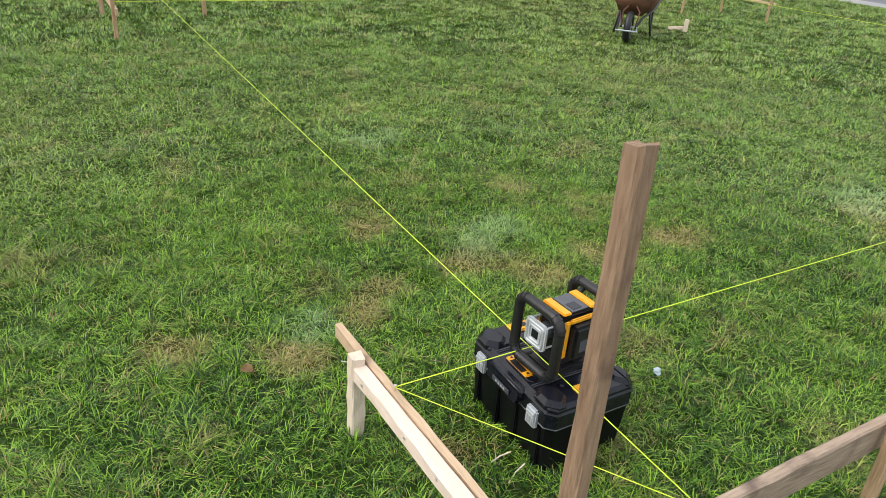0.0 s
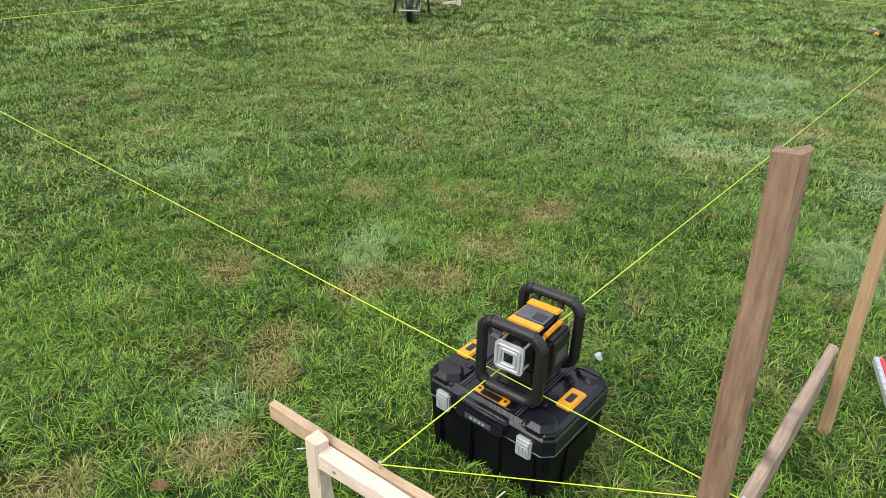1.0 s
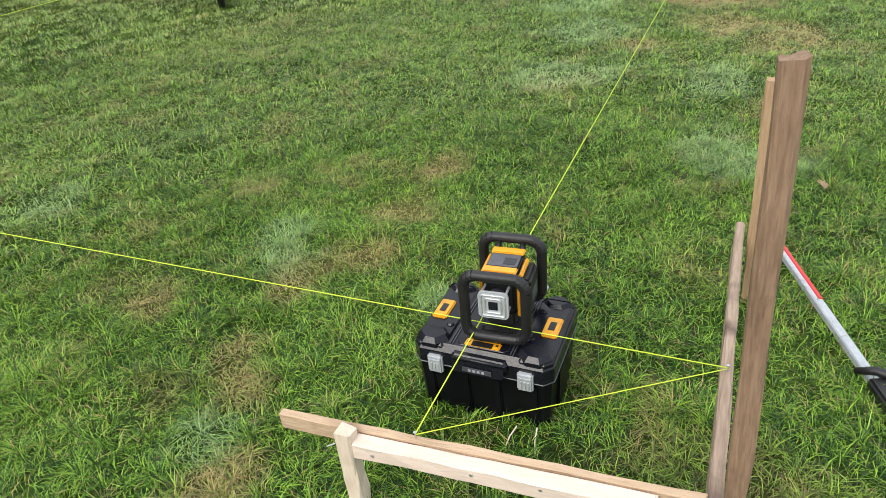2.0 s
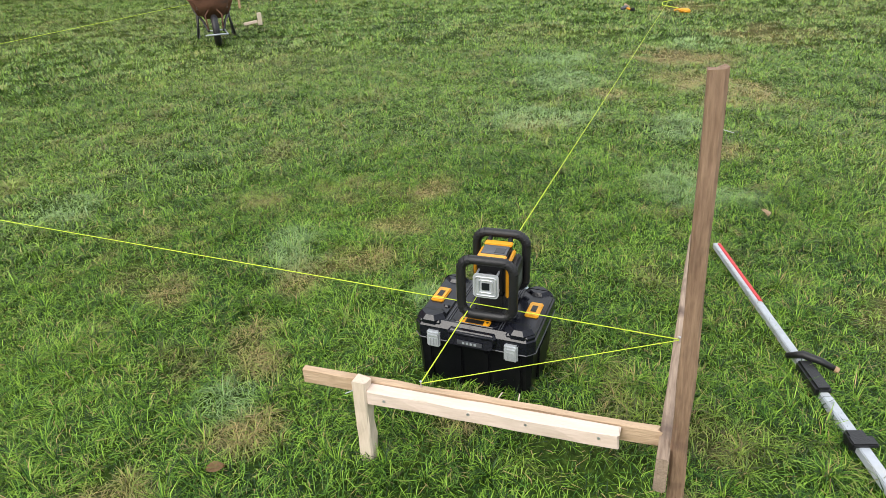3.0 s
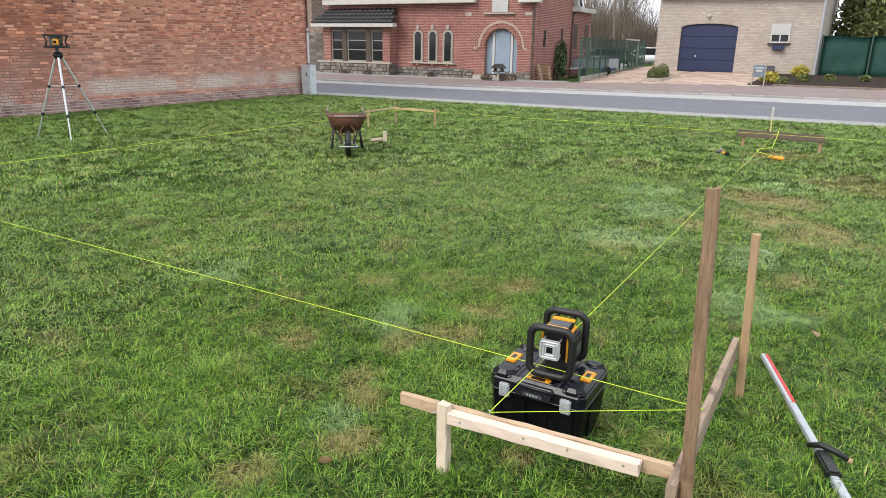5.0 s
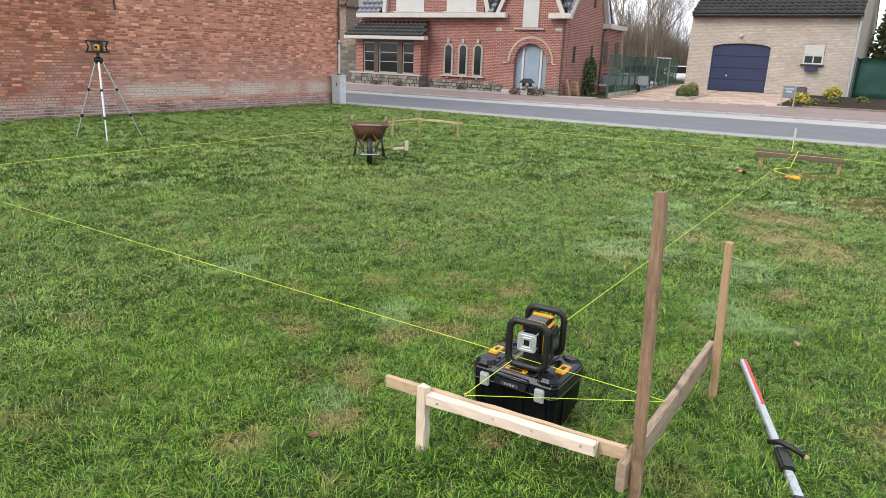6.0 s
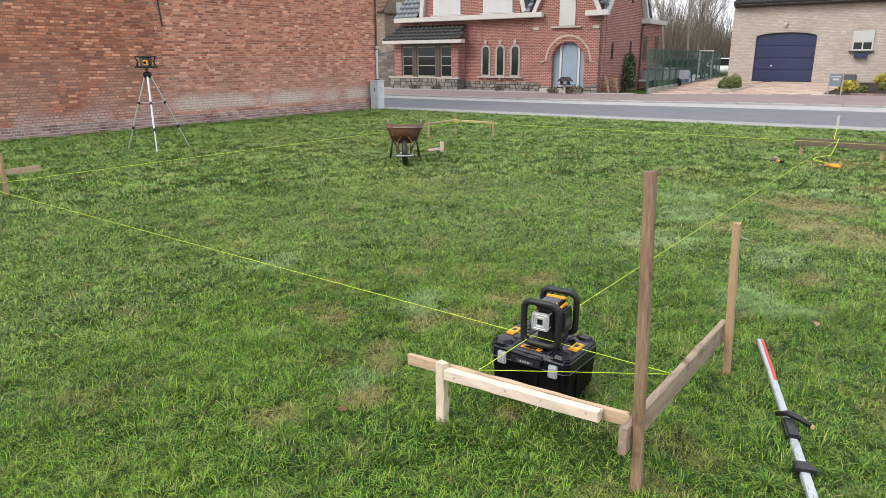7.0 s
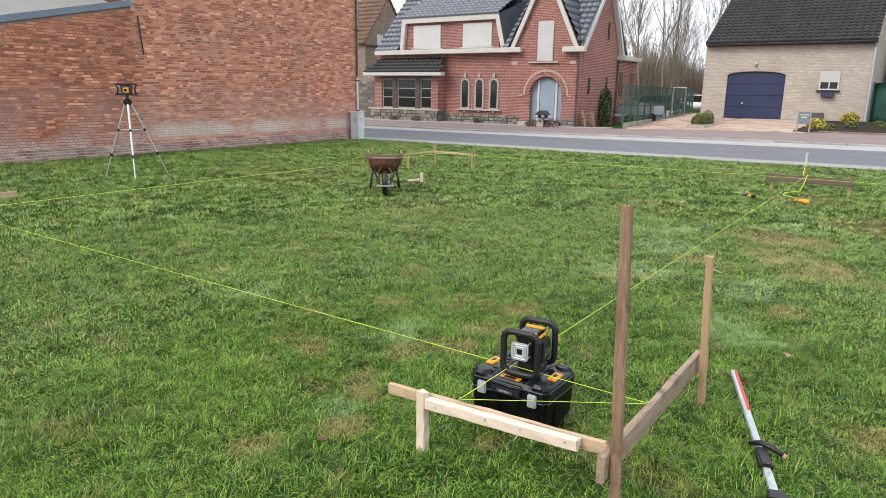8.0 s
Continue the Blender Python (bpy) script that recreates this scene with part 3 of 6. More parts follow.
def make_blades(name, x0, x1, y0, y1, count, length, width, label, seed, keep=None, crowd=60, share=0.5, tilt=1.12, gap=9.0, joints=2, far_pale=0.0):
    rng = np.random.default_rng(seed)
    x, y = rng.uniform(x0, x1, count), rng.uniform(y0, y1, count)
    # a share of the blades grow out of tufts and fan outwards from the tuft's heart
    tufts = int((x1 - x0) * (y1 - y0) * crowd)
    tx, ty = rng.uniform(x0, x1, tufts), rng.uniform(y0, y1, tufts)
    tall = rng.uniform(0.8, 1.4, tufts)
    straw = np.where(rng.random(tufts) < 0.12, rng.uniform(0.15, 0.75, tufts), 0)
    own = rng.integers(0, tufts, count)
    fan = rng.random(count) < share
    angle, reach = rng.uniform(0, 2 * math.pi, count), np.abs(rng.normal(0, 1, count))
    spot = 0.34 / math.sqrt(crowd)
    x = np.where(fan, tx[own] + np.cos(angle) * reach * spot, x)
    y = np.where(fan, ty[own] + np.sin(angle) * reach * spot, y)
    thick = (0.42 if joints == 2 else 0.72) + (0.58 if joints == 2 else 0.28) * sm((lattice(x * gap * 0.3, y * gap * 0.3, 11) * 0.35 + lattice(x * gap, y * gap, 12) * 0.65 - 0.30) / 0.28)
    ok = (rng.random(count) < thick) & (y < road_y(16.05, x)) & (x > -14.3)
    if keep is not None:
        ok &= keep(x, y)
    x, y = x[ok], y[ok]
    n = len(x)
    fan, angle, reach, tall, straw = fan[ok], angle[ok], reach[ok], tall[own][ok], straw[own][ok]
    tuft = lattice(x * 4.4, y * 4.4, 13) * 0.55 + lattice(x * 12, y * 12, 14) * 0.45
    dry = dryness(x, y)
    h = length * (0.45 + 1.1 * tuft) * rng.uniform(0.6, 1.25, n) * (1 - 0.3 * dry)
    swirl = lattice(x * 3.0, y * 3.0, 15) * 11 + lattice(x * 9, y * 9, 16) * 6
    a = np.where(fan, angle + rng.normal(0, 0.45, n), swirl + rng.normal(0, 0.85, n))
    h = np.where(fan, h * tall, h * 0.85)
    lean = np.clip(rng.normal(tilt, 0.34, n) + 0.2 * dry - np.where(fan, 0.35 - 0.25 * np.minimum(reach, 2.0), 0), 0.2, 1.65)
    dx, dy = np.cos(a), np.sin(a)
    sx, sy = -dy, dx
    z = rise(x, y) + bumps(x, y) - 0.006
    w = width * rng.uniform(0.6, 1.3, n)
    # a blade is a bent kite of two faces, or one long face where the lawn is far off
    shape = ((0, 0), (0.45, 1), (0.45, -1), (1, 0)) if joints == 2 else ((0, 1), (0, -1), (1, 0))
    corners = len(shape)
    v = np.empty((n, corners, 3))
    for k, (t, f) in enumerate(shape):
        bend = lean * t * (0.6 + 0.5 * t)
        out, up = np.sin(bend) * h * t, np.cos(bend) * h * t
        v[:, k, 0], v[:, k, 1], v[:, k, 2] = x + dx * out + sx * w * f / 2, y + dy * out + sy * w * f / 2, z + up
    b = np.arange(n)[:, None] * corners
    faces = np.concatenate([b + (0, 2, 1), b + (1, 2, 3)]) if joints == 2 else b + (0, 1, 2)
    d = np.clip(dry * rng.uniform(0.3, 1.5, n), 0, 1)
    d = np.where(rng.random(n) < 0.05, rng.uniform(0.5, 1, n), d * 0.9)
    d = np.where(fan, np.maximum(d, straw * rng.uniform(0.2, 1.0, n)), d)
    # middle and far lawns are mixed drier and paler than the near lawn
    d = np.clip(d + 0.14 * far_pale * rng.random(n), 0, 1)
    pale = 0.0 * x
    for px, py, r in PALE:
        pale = pale + sm(1.35 - np.hypot(x - px, y - py) / r + (lattice(x * 6, y * 6, 18) - 0.5) * 0.8)
    pale = np.clip(pale, 0, 1) * rng.uniform(0.1, 0.8, n) + (0.06 + 0.3 * far_pale) * rng.random(n)
    ob = from_arrays(name, v.reshape(-1, 3), faces, M["blades"], {"dry": np.repeat(d, corners), "pale": np.repeat(pale, corners)})
    tagged(ob, label, "grass", kind="stuff")


make_ground()


def stretch(inner, outer):
    """A ring of lawn round the tool case, thinned out where the lawn lies behind the walker."""
    def keep(x, y):
        r = np.hypot(x + 0.2, y - 1.9)
        edge = np.abs(np.sin(x * 91.7 + y * 57.3) * 43758.5) % 1.0
        walked = (y > -0.4) & (x < 2.2 + 0.06 * y)
        r = r + (edge - 0.5) * 0.9 * (inner > 0 or outer < 99)
        return (r >= inner) & (r < outer) & (walked | (edge < 0.06))
    return keep


make_blades("grass_near", -3.6, 3.0, -1.0, 5.3, 1000000, 0.064, 0.0028, "tufted green lawn grass with straw blades", 1, stretch(0, 2.9), 150, 0.34, 1.15, 16.0)
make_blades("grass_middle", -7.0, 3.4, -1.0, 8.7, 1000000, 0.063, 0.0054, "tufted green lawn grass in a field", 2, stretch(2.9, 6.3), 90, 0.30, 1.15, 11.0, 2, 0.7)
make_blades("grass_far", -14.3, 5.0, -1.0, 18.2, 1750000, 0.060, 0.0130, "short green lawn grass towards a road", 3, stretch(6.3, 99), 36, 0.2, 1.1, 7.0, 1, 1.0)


# ---------------------------------------------------------------- road
def ribbon(name, a, b, lift, material, label, x0=-120.0, x1=70.0, step=2.0, thick=0.12, flat_to=None):
    """A strip of paving between two lines along the road, laid on the land."""
    bm = bmesh.new()
    rows = []
    for x in np.arange(x0, x1 + 0.01, step):
        ya, yb = float(road_y(a, x)), float(road_y(b, x)) if flat_to is None else flat_to
        za, zb = float(rise(x, ya)), float(rise(x, yb))
        rows.append([bm.verts.new(p) for p in ((x, ya, za + lift - thick), (x, ya, za + lift), (x, (ya + yb) / 2, (za + zb) / 2 + lift), (x, yb, zb + lift), (x, yb, zb + lift - thick))])
    for p, q in zip(rows, rows[1:]):
        for k in range(4):
            bm.faces.new((p[k], q[k], q[k + 1], p[k + 1]))
    bm.faces.new(rows[0]), bm.faces.new(rows[-1][::-1])
    return tagged(part(name, bm, material), label, name, kind="structure")


ribbon("road_edge", 16.12, 16.95, 0.005, M["strip"], "pale concrete strip along the lawn edge")
ribbon("road", 16.95, 21.25, -0.005, M["asphalt"], "grey asphalt village road")
ribbon("gutter", 21.25, 22.6, 0.0, M["kerb"], "pale concrete gutter beside the asphalt road")
kerb = tagged(new("kerb"), "row of pale concrete kerb stones", "kerb", kind="structure")
for i in range(48):
    x = -34 + i * 1.0
    y = float(road_y(22.62, x + 0.5))
    if i == 0:
        kerb_mesh = part("kerb_stone", slab(0.005, 0.995, 0, 0.18, -0.1, 0.055, bevel=0.015), M["kerb"], kerb)
        k = kerb_mesh
    else:
        k = new("kerb_stone", kerb_mesh.data)
        k.parent = kerb
    k.matrix_basis = pose(x, y, float(rise(x + 0.5, y)), 0, 0, 4.3)
ribbon("pavement", 22.8, 26.9, 0.05, M["pavement"], "reddish concrete slab pavement along the houses", thick=0.2)
front = ribbon("forecourt", 26.9, 28.0, 0.045, M["strip"], "narrow grey paved strip before a brick house", x0=-60.0, x1=-9.7, step=0.7, flat_to=28.32)

# ---------------------------------------------------------------- side wall with cabinet
side = tagged(new("wall_west"), "tall old red brick side wall with whitish bloom", "wall", kind="structure")
bm = bmesh.new()
prism(bm, [(-16.0, -0.3), (8.7, -0.3), (8.7, 3.36), (-16.0, -0.3 + 1.0)][:3] + [(5.0, 2.58), (-16.0, 2.58 - 0.35)], 0.34, Matrix(((0, -1, 0, -14.45), (1, 0, 0, 0), (0, 0, 1, 0), (0, 0, 0, 1))))
part("lower_wall", bm, M["mortar_dark"], side)
part("tall_wall", slab(-14.79, -14.45, 8.7, 16.42, -0.3, 7.6), M["mortar"], side)
part("gable_return", slab(-22.0, -14.79, 16.08, 16.42, -0.3, 7.6), M["brick_wall"], side)
part("plinth", slab(-14.448, -14.430, -16.0, 16.42, -0.3, 0.236), M["mortar_pale"], side, "whitish plinth joints")
bm = bmesh.new()
tube(bm, [(-14.41, 8.83, 3.16), (-14.41, 8.86, 2.72), (-14.41, 8.9, 2.3)], 0.018, 6)
part("wall_anchor", bm, M["dark_metal"], side, "rusty iron wall anchor")
coping = thing("coping", pose(0, 0, 0), "sloping blue-grey zinc coping on a brick wall", "coping", kind="structure")
bm = bmesh.new()
prism(bm, [(5.0, 2.585), (8.69, 3.365), (8.69, 3.50), (5.0, 2.72), (-16.0, 2.37), (-16.0, 2.235)], 0.42, Matrix(((0, -1, 0, -14.41), (1, 0, 0, 0), (0, 0, 1, 0), (0, 0, 0, 1))))
part("coping_sheet", bm, M["zinc_blue"], coping)
lean_to = thing("lean_to_roof", pose(0, 0, 0), "pale flat roof of an annexe behind the wall", "roof", kind="structure")
bm = bmesh.new()
low, high = [(-14.82, -16.0, 2.2), (-14.82, 5.0, 2.62), (-14.82, 8.66, 3.36)], [(-18.5, -16.0, 4.2), (-18.5, 5.0, 4.35), (-18.5, 8.66, 4.4)]
lo_v, hi_v = [bm.verts.new(v) for v in low], [bm.verts.new(v) for v in high]
for k in range(2):
    bm.faces.new((lo_v[k], lo_v[k + 1], hi_v[k + 1], hi_v[k]))
bmesh.ops.solidify(bm, geom=list(bm.faces), thickness=0.06)
part("roof_sheet", bm, M["shutter"], lean_to)

rear = thing("annexe", pose(0, 0, 0), "red brick rear wall behind a flat roof", "house", kind="structure")
part("rear_wall", slab(-20.2, -19.9, -16, 16.0, -0.3, 8.0), M["brick_wall"], rear)

downpipe = thing("downpipe", pose(-14.40, 16.30, 0), "wall downpipe, dark above and pale below", "downpipe", kind="structure")
bm = bmesh.new()
tube(bm, [(0, 0, 1.9), (0, 0, 7.4)], 0.026, 10)
part("upper_pipe", bm, M["brown_frame"], downpipe, "dark brown metal pipe")
bm = bmesh.new()
tube(bm, [(0, 0, 0.0), (0, 0, 1.95)], 0.033, 10)
part("lower_pipe", bm, M["grey_plastic"], downpipe, "pale grey standpipe")
for z in (0.9, 1.85, 3.4, 5.2):
    part("pipe_clip", slab(-0.05, 0.06, -0.06, 0.06, z - 0.015, z + 0.015, bevel=0.004), M["dark_metal"], downpipe)

cabinet = thing("utility_cabinet", pose(-14.16, 16.02, 0.0), "light grey plastic utility cabinet beside the wall", "cabinet")
part("body", slab(-0.17, 0.17, -0.15, 0.15, 0.30, 0.85, bevel=0.01), M["grey_plastic"], cabinet)
part("base", slab(-0.165, 0.165, -0.145, 0.145, -0.1, 0.298, bevel=0.008), M["grey_plastic"], cabinet)
part("lid", slab(-0.185, 0.185, -0.165, 0.165, 0.852, 0.885, bevel=0.012), M["grey_plastic"], cabinet)
part("door", slab(-0.15, 0.15, -0.162, -0.152, 0.33, 0.83, bevel=0.004), M["grey_plastic"], cabinet)
part("latch", slab(0.03, 0.06, -0.175, -0.162, 0.55, 0.66, bevel=0.003), M["rubber"], cabinet, "black latch")

# ---------------------------------------------------------------- batter boards near the camera


def rough_post(length, w, d, seed, taper=0.0, n=9, chamfer=0.15):
    """A sawn stake along z with worn, uneven edges."""
    rng = random.Random(seed)
    bm = bmesh.new()
    rings = []
    cut = chamfer * min(w, d)
    base = [(-w / 2 + cut, -d / 2), (w / 2 - cut, -d / 2), (w / 2, -d / 2 + cut), (w / 2, d / 2 - cut), (w / 2 - cut, d / 2), (-w / 2 + cut, d / 2), (-w / 2, d / 2 - cut), (-w / 2, -d / 2 + cut)]
    for i in range(n + 1):
        t = i / n
        k = 1 - taper * t
        rings.append([bm.verts.new((x * k + rng.gauss(0, 0.0011), y * k + rng.gauss(0, 0.0011), length * t + (rng.gauss(0, 0.003) if i == n else 0))) for x, y in base])
    for a, b in zip(rings, rings[1:]):
        for k in range(8):
            bm.faces.new((a[k], a[(k + 1) % 8], b[(k + 1) % 8], b[k]))
    bm.faces.new(rings[0][::-1])
    top = bm.verts.new((0, 0, length + 0.002))
    for k in range(8):
        bm.faces.new((rings[-1][k], rings[-1][(k + 1) % 8], top))
    return bm


def lying(bm, axis):
    """Turns a post along z to lie along x or y."""
    m = Matrix.Rotation(radians(90), 4, "Y") if axis == "x" else Matrix.Rotation(radians(-90), 4, "X")
    bmesh.ops.transform(bm, matrix=m, verts=bm.verts)
    return bm


def nail(parent, x, y, z, m="steel_nail", h=0.02):
    bm = bmesh.new()
    tube(bm, [(x, y, z - 0.01), (x, y, z + h), (x, y, z + h + 0.002)], [0.0016, 0.0016, 0.0045], 6)
    part("nail", bm, M[m], parent)


post = thing("timber_post", pose(0.1105, 1.694, -0.1, -1.5, -2.35, 4), "tall weathered brown timber post at a batter corner", "post")
part("shaft", rough_post(1.303, 0.040, 0.042, 1, 0.06, 14), M["wood_old"], post)

stake = thing("timber_stake", pose(0.121, 2.885, -0.1, 0, -2.5, 0), "slim tan wooden stake holding a plank", "stake", "batter stakes")
part("shaft", rough_post(0.902, 0.036, 0.034, 2, 0.05, 10), M["wood_stake"], stake)
bm = bmesh.new()
tube(bm, [(-0.02, 0.0, 0.83), (0.02, 0.0, 0.835), (0.06, 0.012, 0.82)], 0.0016, 5)
part("nail", bm, M["steel_nail"], stake)

plank = thing("batter_plank", pose(0, 0, 0), "weathered grey-brown plank on edge between post and stake", "plank")
bm = lying(rough_post(1.31, 0.030, 0.110, 3, 0.0, 12, 0.18), "y")
part("board", bm, M["wood_plank"], plank, m=pose(0.060, 1.638, 0.222))
nail(plank, 0.060, 2.152, 0.277)

board = thing("batter_board", pose(0, 0, 0), "tan softwood board on edge carrying a string nail", "board")
bm = lying(rough_post(1.03, 0.050, 0.022, 4, 0.0, 10, 0.1), "x")
part("plank", bm, M["wood_board"], board, m=pose(-0.985, 1.683, 0.246, 0, -1.0, 2.7))
nail(board, -0.608, 1.701, 0.276)

rail = thing("pine_rail", pose(0, 0, 0), "fresh pale pine rail screwed before a board", "rail")
bm = lying(rough_post(0.70, 0.046, 0.040, 5, 0.0, 8, 0.08), "x")
part("batten", bm, M["wood_new"], rail, m=pose(-0.752, 1.660, 0.248, 0, -1.4, 2.4))
for x in (-0.70, -0.45, -0.29, -0.10):
    bm = bmesh.new()
    z = 0.248 + 0.0244 * (x + 0.752) + 0.008 * math.sin(x * 40)
    tube(bm, [(x, 1.6405 + 0.042 * (x + 0.752), z), (x, 1.6380 + 0.042 * (x + 0.752), z)], 0.0045, 8)
    part("screw", bm, M["steel_nail"], rail)

peg = thing("pine_stake", pose(-0.776, 1.657, -0.12, 0, 0, 2), "fresh pale pine stake at the rail's end", "stake", "batter stakes")
part("shaft", rough_post(0.415, 0.044, 0.042, 6, 0.0, 8, 0.1), M["wood_new_up"], peg)
bm = bmesh.new()
tube(bm, [(-0.02, -0.02, 0.385), (-0.04, -0.03, 0.378)], 0.0018, 5)
part("nail", bm, M["steel_nail"], peg)


# ---------------------------------------------------------------- far batter boards
def low_stake(x, y, h, w=0.045, seed=0, material="wood_stake"):
    ob = thing("batter_stake", pose(x, y, -0.1, random.Random(seed).uniform(-2, 2), random.Random(seed + 1).uniform(-2, 2), seed * 17), "short tan wooden stake of a far batter corner", "stake", "far batter stakes")
    part("shaft", rough_post(h + 0.1, w, w, seed + 20, 0.05, 4), M[material], ob)


def low_board(x0, y0, x1, y1, z, h, material, label):
    ln, ang = math.hypot(x1 - x0, y1 - y0), math.degrees(math.atan2(y1 - y0, x1 - x0))
    ob = thing("batter_board", pose(x0, y0, z, 0, 0, ang), label, "board", "far batter boards")
    part("plank", lying(rough_post(ln, h, 0.024, int(ln * 100), 0.0, 6), "x"), M[material], ob)


for k, (x, y, h) in enumerate(((-7.66, 10.35, 0.36), (-7.70, 11.36, 0.42), (-6.68, 11.25, 0.36), (-8.22, 1.64, 0.42), (-6.83, 1.64, 0.40), (-8.16, 2.76, 0.50), (-1.12, 11.98, 0.26), (0.02, 11.95, 0.26))):
    low_stake(x, y, h, 0.034 if k < 3 else 0.042, k + 1)
low_board(-7.70, 10.30, -7.72, 11.40, 0.295, 0.034, "wood_board", "pale narrow board on low stakes")
low_board(-7.74, 11.33, -6.62, 11.29, 0.295, 0.034, "wood_board", "pale narrow board on low stakes by a road")
low_board(-8.30, 1.67, -6.75, 1.67, 0.27, 0.07, "wood_board", "tan board on low stakes in a lawn")
low_board(-8.19, 1.55, -8.19, 3.2, 0.27, 0.07, "wood_board", "tan board on low stakes beside a lawn")
low_board(-1.22, 11.92, 0.06, 11.90, 0.235, 0.115, "wood_dark", "dark wet board on low stakes")
marker = thing("marker_stake", pose(-0.97, 14.6, -0.1), "white-topped marker stake in the lawn by a road", "stake")
part("shaft", rough_post(0.33, 0.034, 0.03, 41, 0, 4), M["wood_stake"], marker)
part("white_top", slab(-0.02, 0.02, -0.018, 0.018, 0.32, 0.58, bevel=0.004), M["white_paint"], marker, "white painted top")


def line(label, a, b, r=0.0018, sag=0.0):
    bm = bmesh.new()
    a, b = Vector(a), Vector(b)
    n = 12
    tube(bm, [a.lerp(b, i / n) - Vector((0, 0, sag * 4 * (i / n) * (1 - i / n))) for i in range(n + 1)], r, 6)
    return tagged(part("string_line", bm, M["string"], smooth=True), label, "string", "mason lines")


line("taut neon yellow string from the pine board to a far board", (-0.608, 1.701, 0.292), (-0.61, 11.9, 0.300), 0.0018)
line("taut neon yellow string across the tool case", (0.060, 2.152, 0.290), (-8.19, 2.17, 0.305), 0.0016)
line("short slack neon yellow string between two nails", (-0.608, 1.701, 0.290), (0.060, 2.152, 0.287), 0.0013)
line("far neon yellow string along the brick wall side", (-7.2, 1.67, 0.305), (-7.2, 11.3, 0.32), 0.0022)
line("far neon yellow string parallel to the road", (-7.7, 10.85, 0.32), (0.6, 11.35, 0.32), 0.0022)


# ---------------------------------------------------------------- tool case
CASE = pose(-0.582, 2.225, 0.0)
case = thing("tool_case", CASE, "black plastic tool case with metal latches in the grass", "tool case")
case.scale = (0.965, 0.975, 1.0)


def cut_box(w, d, z0, z1, cut, shrink=0.0, top=0.0):
    """A block with cut corners in plan, its foot drawn in and its top edge chamfered."""
    bm = bmesh.new()

    def ring(k, z):
        a, c = w / 2 - k, d / 2 - k
        q = max(0.004, cut - 0.4 * k)
        return [bm.verts.new((x, y, z)) for x, y in ((-a + q, -c), (a - q, -c), (a, -c + q), (a, c - q), (a - q, c), (-a + q, c), (-a, c - q), (-a, -c + q))]

    rings = [ring(shrink, z0), ring(0, z1 - top)] + ([ring(top * 0.9, z1)] if top else [])
    for a, c in zip(rings, rings[1:]):
        for k in range(8):
            bm.faces.new((a[k], a[(k + 1) % 8], c[(k + 1) % 8], c[k]))
    bm.faces.new(rings[0][::-1]), bm.faces.new(rings[-1])
    bmesh.ops.bevel(bm, geom=[e for e in bm.edges if e.calc_face_angle(0) > 0.2], offset=0.005, segments=2, affect="EDGES", clamp_overlap=True)
    return bm


part("tub", cut_box(0.425, 0.318, -0.02, 0.178, 0.018, 0.012), M["case_black"], case)
for x in (-0.165, -0.05, 0.05, 0.165):
    part("rib", slab(x - 0.012, x + 0.012, -0.1625, -0.150, 0.0, 0.165, bevel=0.004), M["case_black"], case)
for x in (-0.214, 0.204):
    part("side_rib", slab(x, x + 0.010, -0.06, 0.06, 0.01, 0.15, bevel=0.004), M["case_black"], case)
part("lid", cut_box(0.438, 0.332, 0.180, 0.250, 0.026, 0.0, 0.020), M["lid_black"], case, "scuffed black lid")
bm = bmesh.new()
edge = [(-0.219, -0.140), (-0.193, -0.166), (0.193, -0.166), (0.219, -0.140), (0.219, 0.140), (0.193, 0.166), (-0.193, 0.166), (-0.219, 0.140)]
tube(bm, [(x, y, 0.1815) for x, y in edge + edge[:1]], 0.0022, 6, caps=False)
part("seam", bm, M["grey_dark"], case, "grey lid seam")
for sx in (-1, 1):
    part("lid_block", cut_box(0.112, 0.318, 0.232, 0.256, 0.020, 0.0, 0.012), M["lid_black"], case, m=pose(sx * 0.158, 0, 0))
    for y, d in ((-0.122, 0.084), (0.128, 0.070)):
        part("corner_block", cut_box(0.104, d, 0.238, 0.266, 0.030, 0.0, 0.014), M["lid_black"], case, m=pose(sx * 0.160, y, 0))
    for y in (-0.066, 0.070):
        part("boss", cut_box(0.024, 0.018, 0.252, 0.262, 0.006, 0.0, 0.004), M["lid_black"], case, m=pose(sx * 0.128, y, 0))
part("centre_pad", cut_box(0.168, 0.29, 0.240, 0.252, 0.014, 0.0, 0.006), M["lid_black"], case)
part("label_shelf", cut_box(0.176, 0.040, 0.212, 0.240, 0.008, 0.0, 0.010), M["lid_black"], case, m=pose(0, -0.160, 0))
